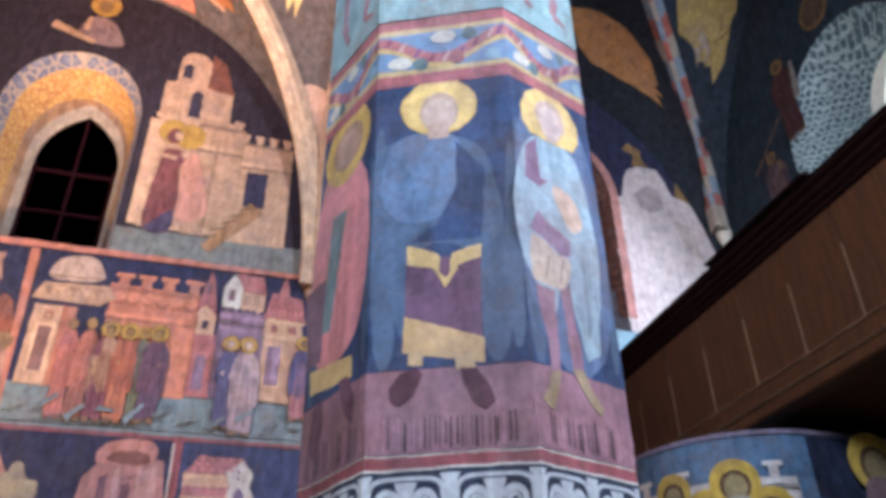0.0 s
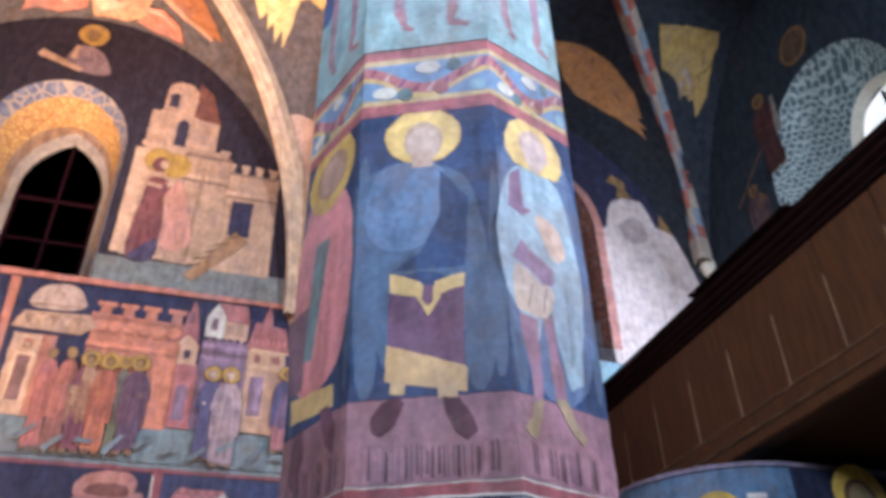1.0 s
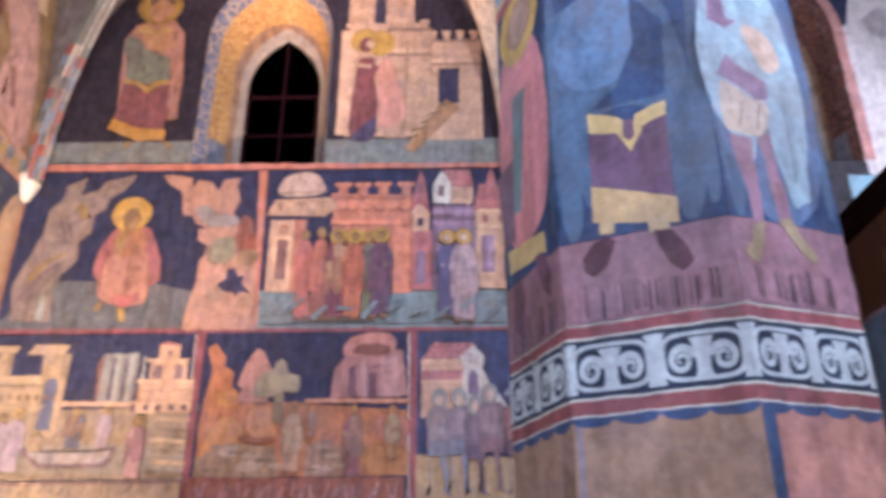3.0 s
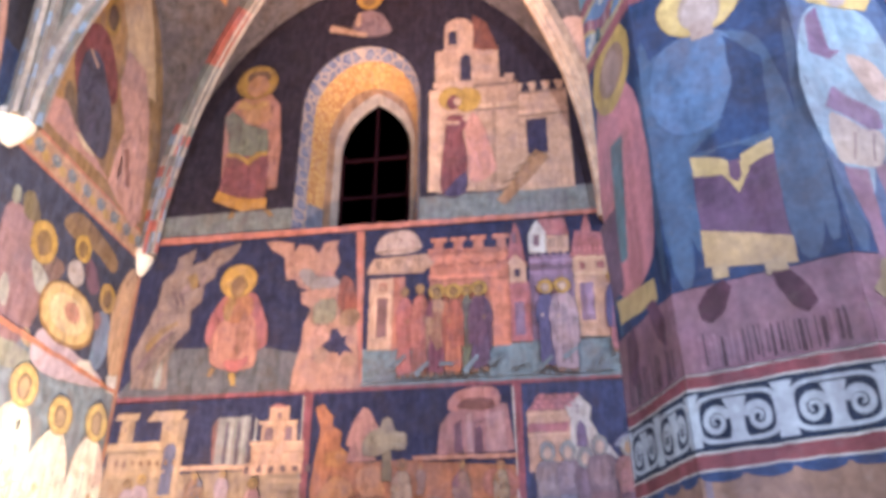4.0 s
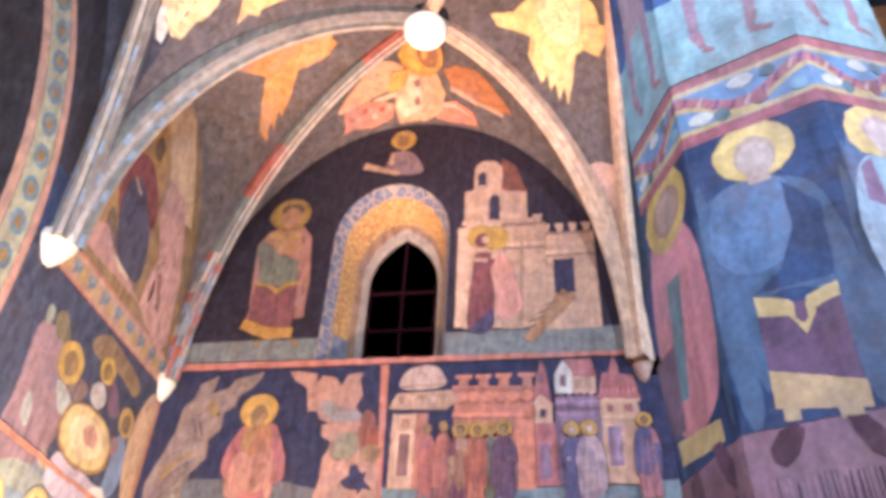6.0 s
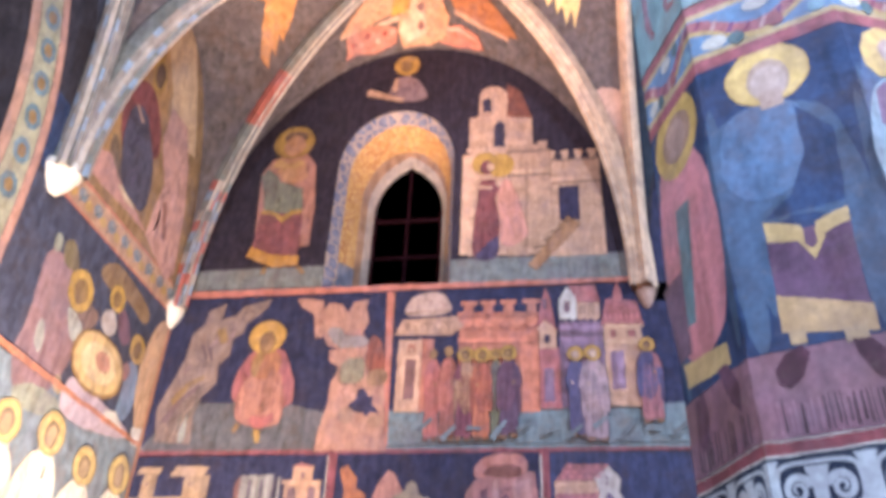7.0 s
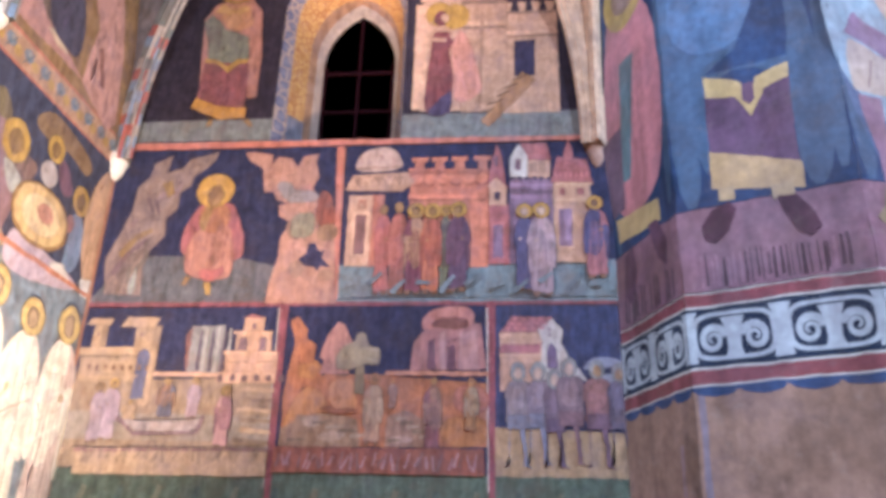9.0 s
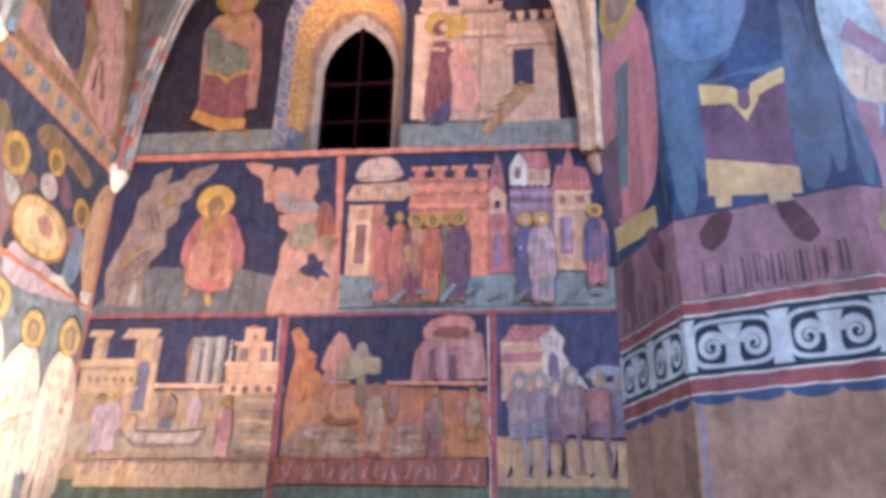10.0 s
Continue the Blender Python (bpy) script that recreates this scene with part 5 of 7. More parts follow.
def north_window(name, cx, label, border=BLUE_SCROLL, splay=GOLD_SCROLL):
    root = tagged(new(name), label, "window", "north windows", "structure")
    outer = arch_loop(cx - 0.022, 0.627, 5.46, 6.95, 7.72)
    mid1 = arch_loop(cx, 0.557, 5.50, 6.86, 7.60)
    mid2 = arch_loop(cx + 0.03, 0.475, 5.60, 6.68, 7.38)
    inner = pointed_loop(cx + 0.05, 0.435, 5.60, 6.66, 7.36)
    deep = pointed_loop(cx + 0.06, 0.375, 5.64, 6.60, 7.23)
    splay_band(north, cx, outer, mid1, -0.003, 0.10, border, "splay_border", root, "scroll border round the splay")
    splay_band(north, cx, mid1, mid2, 0.10, 0.30, splay, "splay", root, "splay with scroll ornament")
    splay_band(north, cx, mid2, inner, 0.30, 0.36, fresco((0.30, 0.17, 0.10), 0.4), "inner_reveal", root, "brown inner reveal")
    splay_band(north, cx, inner, deep, 0.36, 0.41, fresco((0.40, 0.32, 0.26), 0.3), "stone_frame", root, "pale pointed stone frame")
    for k in (-1, 1):
        bm = bmesh.new()
        lo, hi = (5.52, 5.56), (5.84, 5.86)
        a, b = (cx + k * 0.553, 0.10), (cx + 0.03 + k * 0.472, 0.30)
        bm.faces.new([bm.verts.new(north(u - k * 0.003, v, d)) for u, v, d in ((a[0], lo[0], a[1]), (b[0], lo[1] + 0.05, b[1]), (b[0], hi[1], b[1]), (a[0], hi[0], a[1]))])
        part("splay_foot", bm, fresco((0.17, 0.18, 0.22), 0.4), root, "plain grey blue foot of the splay")
    bm = bmesh.new()
    vs = [bm.verts.new(north(u, v, 0.46)) for u, v in arch_loop(cx + 0.06, 0.46, 5.55, 6.6, 7.45)]
    bm.faces.new(vs)
    bmesh.ops.solidify(bm, geom=bm.faces[:], thickness=0.05)
    part("shutter", bm, NIGHT, root, "unlit dark panes")
    bm = bmesh.new()
    x = cx + 0.06
    box(bm, x - 0.012, x + 0.012, YN + 0.41, YN + 0.44, 5.7, 7.2)
    part("mullion", bm, IRON, root, "dark red mullion")
    for z in (6.05, 6.52):
        bm = bmesh.new()
        box(bm, x - 0.37, x + 0.37, YN + 0.415, YN + 0.438, z - 0.013, z + 0.013)
        part("glazing_bar", bm, IRON, root, "dark red glazing bar")
    for s in (-1, 1):
        bm = bmesh.new()
        box(bm, x + s * 0.36 - 0.015, x + s * 0.36 + 0.015, YN + 0.405, YN + 0.44, 5.7, 6.6)
        part("frame_jamb", bm, IRON, root, "dark red window jamb")
    return root


north_window("window_1", N_WIN[0], "pointed dark window in a golden painted splay")
RUST_SCROLL = ornament_mat("rust_scroll_paint", (0.10, 0.035, 0.025), (0.16, 0.06, 0.04), (0.05, 0.02, 0.02), 10.0)
north_window("window_2", N_WIN[1], "pointed window in a rust brown splay beside the gallery", RUST_SCROLL, RUST_SCROLL)

# pale fresco beside the second window
p = Panel("pale_wall_fresco", "pale pink fresco of a ruined tower on a worn white wall", on_north, 0.012, line=0)
p.add("background", [([(1.3, 5.2)] + lunette(3.55, 2.24, 5.4, 5.45, 8.70) + [(5.79, 5.2), (N_WIN[1] + 0.607, 5.2)] + arch_loop(N_WIN[1] - 0.022, 0.629, 5.46, 6.95, 7.723)[::-1] + [(N_WIN[1] - 0.651, 5.2)], NAVY)], wear=0.2)
p.add("tower", [([(4.45, 5.3), (4.45, 6.95), (4.6, 7.05), (4.66, 7.3), (4.73, 7.45), (4.9, 7.52), (5.12, 7.5), (5.2, 7.3), (5.25, 7.15), (5.45, 7.1), (5.61, 6.98), (5.74, 6.7), (5.78, 6.3), (5.78, 5.3)], (0.60, 0.50, 0.49), 0.3)]
      + sub("worn_patch", [([(4.75, 7.1), (4.95, 7.25), (5.1, 7.2), (5.12, 6.95), (4.95, 6.85), (4.8, 6.9)], (0.42, 0.34, 0.34))]) + sub("low_patch", [([(5.2, 6.8), (5.4, 6.75), (5.5, 6.3), (5.3, 6.4)], (0.52, 0.42, 0.38))]), "worn pale tower")
p.add("beast", [([(4.70, 7.74), (4.79, 7.84), (4.95, 7.76), (4.92, 7.66), (5.0, 7.52), (4.8, 7.5), (4.84, 7.68)], OCHRE)], "small ochre beast on the tower")
p.add("beast", [([(5.28, 7.15), (5.34, 7.42), (5.42, 7.45), (5.5, 7.2), (5.5, 7.05)], OCHRE)], "small ochre beast")
p.add("plinth", rect(5.0, 5.0, 1.5, 0.3, SKYB) + rect(5.0, 4.3, 1.5, 0.7, BLUE))
rim = [arch_loop(N_WIN[1] - 0.022, 0.63 + e, 5.46, 6.95, 7.725 + e)[12:] for e in (0.0, 0.10)]
p.add("border", [(rim[0] + rim[1][::-1], (0.5, 0.22, 0.19))], "pink border round the window")

# ---- east wall frescoes ----
p = Panel("east_lunette_fresco", "fresco of a dark robed shape before a pink building", on_east, 0.01, line=0.006)
p.add("background", [(arch_loop(5.93, 1.04, 5.5, 5.5, 8.12, 12), (0.30, 0.17, 0.07))])
p.add("wash", [([(5.131, 5.711), (5.088, 6.104), (5.196, 6.602), (5.342, 7.111), (5.586, 7.771), (5.894, 7.440), (5.998, 6.770), (5.729, 6.822), (5.313, 6.576), (5.400, 6.055), (5.324, 5.686)], (0.38, 0.20, 0.07), 0.5)] + [([(5.302, 5.973), (5.360, 6.215), (5.639, 5.805), (5.487, 5.812)], (0.17, 0.11, 0.06), 0.5)], "amber wash")
p.add("edge", [([(5.626, 7.649), (5.634, 7.927), (5.737, 8.114), (6.032, 8.179), (6.404, 7.525), (6.641, 6.934), (6.358, 6.816), (6.083, 6.844), (5.907, 7.293)], (0.58, 0.38, 0.21), 0.3)], "pale yellow arch edge")
p.add("building", [([(6.176, 5.627), (6.198, 5.959), (6.247, 6.263), (6.023, 6.610), (6.168, 6.805), (6.432, 6.803), (6.610, 6.647), (6.720, 6.260), (6.819, 5.587), (6.692, 5.437), (6.359, 5.558)], (0.55, 0.29, 0.22), 0.2)] + sub("slot", [([(6.313, 6.095), (6.375, 6.139), (6.525, 5.791), (6.450, 5.775)], (0.26, 0.11, 0.08))]) + sub("gable", [([(6.015, 6.625), (6.023, 7.076), (6.373, 7.096), (6.610, 6.647), (6.253, 6.766)], (0.48, 0.26, 0.20))]), "pink building with a slot window")
p.add("ground", [([(5.125, 5.601), (5.187, 5.848), (5.383, 5.947), (5.547, 5.828), (5.808, 5.775), (6.201, 5.643), (5.832, 5.638), (5.371, 5.603)], (0.48, 0.24, 0.18), 0.3)] + [([(5.583, 5.763), (5.722, 5.836), (5.909, 5.723), (5.747, 5.700)], (0.60, 0.44, 0.27))], "pink ground")
p.add("robed_shape", [([(5.505, 6.046), (5.331, 6.321), (5.296, 6.643), (5.461, 6.934), (5.718, 6.974), (5.932, 6.712), (6.047, 6.453), (5.927, 6.308), (5.793, 6.451), (5.573, 6.199)], (0.19, 0.05, 0.045), 0.5)] + [([(5.585, 5.795), (5.421, 6.268), (5.434, 6.585), (5.635, 6.699), (5.840, 6.491), (5.988, 6.302), (6.078, 5.971), (6.034, 5.748), (5.820, 5.753)], (0.07, 0.062, 0.085), 0.5)] + sub("hand_shape", stroke(5.499, 6.624, 5.660, 6.531, 0.035, PEACH)) + sub("halo", disc(5.677, 7.184, 0.13, 0.22, (0.40, 0.22, 0.05)) + disc(5.685, 7.169, 0.08, 0.15, tint(BROWN, 0.9))), "dark robed shape with a halo")

p = Panel("east_border", "pink ornament band with blue flowers along the wall", on_east, 0.005, "painted border")
p.add("band", quad((4.88, 5.24), (7.0, 5.22), (7.0, 5.5), (4.88, 5.5), (0.5, 0.29, 0.17)) + stroke(4.88, 5.24, 7.0, 5.22, 0.03, (0.5, 0.17, 0.1)) + stroke(4.88, 5.5, 7.0, 5.5, 0.03, (0.5, 0.17, 0.1)))
for k in range(9):
    y = 5.0 + 0.23 * k
    p.add("flower", disc(y, 5.38, 0.065, 0.06, (0.21, 0.25, 0.27), 8) + disc(y + 0.1, 5.34, 0.05, 0.05, (0.52, 0.32, 0.1), 8) + disc(y + 0.01, 5.4, 0.025, 0.02, (0.36, 0.32, 0.27), 6) + stroke(y - 0.05, 5.29, y + 0.08, 5.45, 0.015, GREY))

p = Panel("supper_fresco", "fresco of haloed shapes round a golden dish", on_east, 0.01, line=0.006)
p.add("background", quad((4.3, 3.95), (7.0, 3.95), (7.0, 5.22), (4.3, 5.22), (0.055, 0.058, 0.085)))
p.add("mauve_hill", [([(5.056, 3.926), (5.115, 4.212), (5.048, 4.685), (5.145, 4.835), (5.469, 4.790), (5.636, 4.556), (5.732, 4.148), (5.548, 3.760), (5.228, 3.634)], (0.26, 0.145, 0.14), 0.5)] + sub("slab", [([(5.240, 4.055), (5.220, 4.266), (5.311, 4.268), (5.371, 4.007)], (0.32, 0.30, 0.24), 0.5)]) + sub("low_slab", [([(5.574, 3.899), (5.621, 4.008), (5.754, 3.908), (5.684, 3.836)], (0.40, 0.28, 0.16), 0.5)]), "mauve hill")
p.add("grass", [([(5.171, 3.731), (5.499, 3.846), (5.775, 3.806), (5.745, 3.666), (5.247, 3.601)], (0.28, 0.28, 0.20), 0.5)], "grey green ground")
p.add("tree", [([(5.278, 4.737), (5.198, 4.930), (5.315, 5.017), (5.467, 4.851), (5.421, 4.762)], (0.17, 0.125, 0.06), 0.5)] + [([(5.694, 4.950), (5.889, 5.178), (6.209, 5.141), (6.632, 5.056), (6.576, 4.856), (6.254, 4.967), (5.910, 4.887)], (0.22, 0.13, 0.06), 0.5)] + [([(5.107, 4.771), (5.083, 4.917), (5.169, 4.953), (5.217, 4.815)], (0.25, 0.25, 0.18), 0.5)], "ochre trees")
for q, c in (([(5.523, 4.376), (5.468, 4.540), (5.729, 4.656), (5.919, 4.629), (5.839, 4.462), (5.720, 4.379)], (0.20, 0.12, 0.09)), ([(5.605, 4.275), (5.460, 4.487), (5.561, 4.516), (5.750, 4.442), (5.731, 4.288)], (0.36, 0.34, 0.27)), ([(5.950, 4.542), (5.910, 4.676), (6.055, 4.795), (6.180, 4.657), (6.115, 4.522)], (0.42, 0.35, 0.30)), ([(6.248, 4.534), (6.091, 4.851), (6.262, 4.861), (6.442, 4.626)], (0.16, 0.08, 0.10)), ([(6.450, 3.924), (6.492, 4.183), (6.445, 4.459), (6.582, 4.557), (6.736, 4.334), (6.684, 4.010)], (0.17, 0.22, 0.29)), ([(6.358, 4.303), (6.421, 4.484), (6.547, 4.436), (6.501, 4.288)], (0.36, 0.14, 0.10)), ([(6.839, 3.908), (6.663, 4.355), (6.666, 4.732), (6.808, 5.090), (6.955, 5.105), (7.191, 4.028)], (0.52, 0.31, 0.17))):
    p.add("robed_shape", [(q, c, 0.5)], "half hidden robed shape at the dish")
for x, z, r in ((5.564, 4.682, 0.17), (6.055, 4.881, 0.12), (6.548, 4.638, 0.13)):
    p.add("halo", disc(x, z, r, r * 1.05, (0.50, 0.29, 0.06)) + disc(x, z - 0.01, r * 0.55, r * 0.65, tint(OCHRE, 0.9)), "golden halo")
p.add("cloth", [([(5.715, 3.719), (5.723, 4.029), (5.902, 4.060), (6.267, 4.011), (6.604, 3.981), (6.846, 3.895), (6.170, 3.732)], (0.48, 0.36, 0.36), 0.5)] + sub("white_cloth", [([(6.339, 3.883), (6.305, 3.974), (6.486, 4.024), (6.638, 3.920)], (0.66, 0.58, 0.46)), ([(6.816, 3.861), (6.773, 3.992), (6.969, 4.063), (7.048, 3.879)], (0.75, 0.68, 0.58))]), "lilac table cloth")
p.add("dish", [([(5.733, 4.079), (5.671, 4.213), (5.684, 4.371), (5.824, 4.489), (6.068, 4.524), (6.321, 4.490), (6.439, 4.363), (6.457, 4.194), (6.329, 4.059), (6.100, 4.002), (5.891, 4.009)], (0.30, 0.16, 0.05), 0.5)] + [([(5.747, 4.108), (5.702, 4.227), (5.724, 4.371), (5.848, 4.476), (6.079, 4.504), (6.312, 4.471), (6.416, 4.353), (6.415, 4.202), (6.299, 4.081), (6.098, 4.034), (5.895, 4.043)], (0.58, 0.38, 0.15), 0.5)] + [([(5.819, 4.177), (5.787, 4.290), (5.885, 4.410), (6.098, 4.437), (6.284, 4.386), (6.336, 4.243), (6.203, 4.124), (5.975, 4.105)], (0.64, 0.47, 0.24), 0.5)] + [([(5.997, 4.258), (5.981, 4.333), (6.093, 4.400), (6.217, 4.356), (6.218, 4.257), (6.106, 4.218)], (0.48, 0.22, 0.14), 0.5)], "round golden dish")
p.add("border", stroke(4.3, 3.93, 7.0, 3.90, 0.06, (0.52, 0.2, 0.1)) + stroke(6.97, 5.2, 6.97, 0.8, 0.06, (0.5, 0.22, 0.12)))

p = Panel("standing_row_fresco", "fresco of pale haloed shapes standing in a row", on_east, 0.01, line=0.006)
p.add("background", quad((4.3, 1.2), (7.0, 1.2), (7.0, 3.89), (4.3, 3.89), (0.2, 0.24, 0.25)))
for k in range(5):
    p.add("robed_shape", robed(4.75 + 0.5 * k, 1.9, 0.66, 1.9 - 0.1 * (k % 2), ((0.76, 0.66, 0.48), (0.62, 0.46, 0.36), (0.7, 0.6, 0.42))[k % 3], ((0.8, 0.7, 0.52), (0.72, 0.58, 0.44))[k % 2], (0.66, 0.46, 0.16), (0.5, 0.34, 0.18)), "pale robed shape with a halo")

p = Panel("arch_border", "painted ornament band round the chancel arch", on_east, 0.004, "painted border")
for band, c in (((0.0, 0.10), (0.50, 0.27, 0.18)), ((0.10, 0.34), (0.40, 0.36, 0.22)), ((0.34, 0.42), (0.50, 0.25, 0.17))):
    a, b = arch_loop(2.44, 1.80 + band[0], 0.8, 4.9, 7.7 + band[0], 14), arch_loop(2.44, 1.80 + band[1], 0.8, 4.9, 7.7 + band[1], 14)
    p.add("band", [([a[i], a[i + 1], b[i + 1], b[i]], c) for i in range(len(a) - 1)])
motif = arch_loop(2.44, 2.02, 3.0, 4.9, 7.92, 16)
for i in range(1, 17):
    p.add("flower", disc(*motif[-1 - i], 0.09, 0.11, tint(TEAL, 1.1 if i % 2 else 1.4), 8) + disc(*motif[-1 - i], 0.05, 0.06, tint(OCHRE, 1.1), 6))
p = Panel("east_ground_fresco", "plain dark blue ground beside the chancel arch", on_east, 0.004)
p.add("ground", quad((4.28, 5.25), (4.86, 5.25), (4.86, 5.9), (4.28, 5.9), tint(BLUE, 0.6)))

# ---- pillar ----
PCX, PCY, PR, PA, PK = 1.18, 2.40, 0.4025, -2.001, -0.0463
OCT = [(PCX + PR * math.cos(PA + math.pi / 8 + i * math.pi / 4 + (PK if i % 2 else -PK)), PCY + PR * math.sin(PA + math.pi / 8 + i * math.pi / 4 + (PK if i % 2 else -PK))) for i in range(8)]
bm = bmesh.new()
levels = (0.0, 0.25, 0.30, 1.0, 2.0, 3.0, 4.0, 5.0, 5.7, 5.85, 6.5)
scales = (1.25, 1.25, 1.0, 1.0, 1.0, 1.0, 1.0, 1.0, 1.0, 1.12, 1.12)
rings = [[bm.verts.new((PCX + (x - PCX) * s, PCY + (y - PCY) * s, z)) for x, y in OCT] for z, s in zip(levels, scales)]
for i in range(len(levels) - 1):
    for k in range(8):
        bm.faces.new((rings[i][k], rings[i][(k + 1) % 8], rings[i + 1][(k + 1) % 8], rings[i + 1][k]))
bm.verts.ensure_lookup_table()
sharp = [e for e in bm.edges if abs(e.verts[0].co.z - e.verts[1].co.z) > 0.2]
bmesh.ops.bevel(bm, geom=sharp, offset=0.003, segments=2, affect="EDGES")
pillar = tagged(to_mesh("pillar", bm, fresco((0.30, 0.19, 0.17), 0.5)), "octagonal painted stone pillar in the middle of the nave", "pillar")


def facet(i):
    a, b = Vector((*OCT[i % 8], 0)), Vector((*OCT[(i + 1) % 8], 0))
    t, length = (b - a).normalized(), (b - a).length
    nrm = Vector((t.y, -t.x, 0))

    def surf(u, v, d):
        half = length / 2
        k = 1 + 0.83 * (d + 0.0015) / length
        return a + t * (half + (u - half) * k) + nrm * (d + 0.0015) + Vector((0, 0, v))
    return surf, length


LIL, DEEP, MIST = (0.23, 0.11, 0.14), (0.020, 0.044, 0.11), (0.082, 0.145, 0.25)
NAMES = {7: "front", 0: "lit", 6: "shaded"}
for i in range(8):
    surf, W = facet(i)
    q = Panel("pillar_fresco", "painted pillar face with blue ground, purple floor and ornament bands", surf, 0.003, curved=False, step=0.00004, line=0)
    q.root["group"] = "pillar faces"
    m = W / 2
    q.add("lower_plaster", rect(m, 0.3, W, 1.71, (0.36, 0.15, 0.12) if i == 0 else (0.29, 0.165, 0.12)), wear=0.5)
    q.add("stripe", rect(0.014, 0.6, 0.012, 1.39, (0.21, 0.16, 0.19)) if i == 7 else rect(0.014, 0.6, 0.028, 1.39, (0.03, 0.05, 0.11)) if i == 0 else rect(m * 1.6, 0.6, 0.012, 1.3, MAUVE), "thin blue upright line")
    q.add("scallop_hem", rect(m, 1.992, W, 0.012, tint(BLUE, 0.8)) + [sh for k in range(4) for sh in disc(W * (k + 0.5) / 4, 1.992, W * 0.115, 0.012, tint(BLUE, 0.8), 12)], "blue scalloped hem line", 0.4, 0.00002)
    q.add("red_band", rect(m, 2.003, W, 0.031, (0.22, 0.06, 0.065)) + sub("upper_band", rect(m, 2.158, W, 0.027, (0.24, 0.06, 0.07))) + sub("top_line", rect(m, 2.184, W, 0.004, WHITE)) + sub("second_line", rect(m, 2.155, W, 0.004, WHITE)) + sub("third_line", rect(m, 2.033, W, 0.004, WHITE)) + sub("foot_line", rect(m, 2.001, W, 0.003, WHITE)), "dark red band with white lines", 0.4, 0.00005)
    q.add("palmette_ground", rect(m, 2.037, W, 0.118, (0.014, 0.024, 0.050)))
    PW = (0.42, 0.45, 0.48)
    q.amp = 0.0006
    for e in (0, 1, 2):
        x = W * e / 2
        lo, hi = (0 if e == 0 else -1), (0 if e == 2 else 1)
        q.add("palmette_post", [([(x + lo * W * 0.05, 2.045), (x + hi * W * 0.05, 2.045), (x + hi * W * 0.045, 2.06), (x + hi * W * 0.034, 2.095), (x + hi * W * 0.04, 2.13), (x + hi * W * 0.06, 2.148), (x + lo * W * 0.06, 2.148), (x + lo * W * 0.04, 2.13), (x + lo * W * 0.034, 2.095), (x + lo * W * 0.045, 2.06)], PW)], "white post between palmettes", 0.4, 0.00002)
    for s in (0, 1):
        cx = W * (0.25 + 0.5 * s)

        def ring(k, half, rise):
            c, z = math.cos(k), math.sin(k)
            return (cx + half * math.copysign(abs(c) ** 0.45, c), 2.096 + rise * math.copysign(abs(z) ** 0.45, z))
        arcs = []
        for a0 in (-math.pi / 2, math.pi / 2):
            turn = [a0 + math.pi * k / 18 for k in range(19)]
            arcs.append(([ring(k, W * 0.222, 0.048) for k in turn] + [ring(k, W * 0.198, 0.040) for k in turn[::-1]], PW))
        curls = []
        for e in (-1, 1):
            sx, outer, inner = cx + e * W * 0.112, [], []
            for k in range(27):
                a, r = math.pi * 0.95 - k * 0.42, 1 - k / 31
                outer.append((sx + e * W * 0.092 * r * math.cos(a), 2.089 + 0.036 * r * math.sin(a)))
                r = max(0.03, r - 0.47 * (1 - k / 34))
                inner.append((sx + e * W * 0.092 * r * math.cos(a), 2.089 + 0.036 * r * math.sin(a)))
            curls.append([(outer + inner[::-1], PW)])
        stem = [([(cx - W * 0.055, 2.05), (cx + W * 0.055, 2.05), (cx + W * 0.035, 2.07), (cx + W * 0.04, 2.105), (cx + W * 0.065, 2.132), (cx - W * 0.065, 2.132), (cx - W * 0.04, 2.105), (cx - W * 0.035, 2.07)], PW)]
        q.add("palmette", stem + sub("frame_arc", arcs[:1]) + sub("other_frame_arc", arcs[1:]) + sub("curl", curls[0]) + sub("other_curl", curls[1]), "white scroll palmette", 0.4, 0.00002)
    q.amp = 0.003
    q.add("purple_floor", rect(m, 2.188, W, 0.19, LIL), "purple painted floor")
    rr = random.Random(i)
    fr = []
    for k in range(26):
        x = W * (0.12 + 0.76 * k / 25) + rr.uniform(-0.003, 0.003)
        fr += stroke(x, 2.192 + rr.random() * 0.012, x, 2.25 + rr.random() * 0.02, rr.uniform(0.003, 0.009), tint(LIL, rr.choice((0.3, 0.45, 1.35))))
    q.amp = 0.0012
    q.add("fringe", fr, "dark carpet fringe strokes", 0.4, 0.00002)
    q.amp = 0.003
    q.add("blue_ground", rect(m, 2.367, W, 0.815, DEEP) + quad((0, 2.37), (W * 0.2, 2.37), (W * 0.12, 2.95), (0, 3.1), tint(MIST, 0.6), 0.5) + quad((W * 0.88, 2.40), (W, 2.40), (W, 3.0), (W * 0.92, 2.9), tint(MIST, 0.6), 0.5), "worn blue ground")
    # strong daylight on this face is painted in as a paler blue
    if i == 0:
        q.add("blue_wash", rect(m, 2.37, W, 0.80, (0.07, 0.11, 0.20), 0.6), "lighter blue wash")
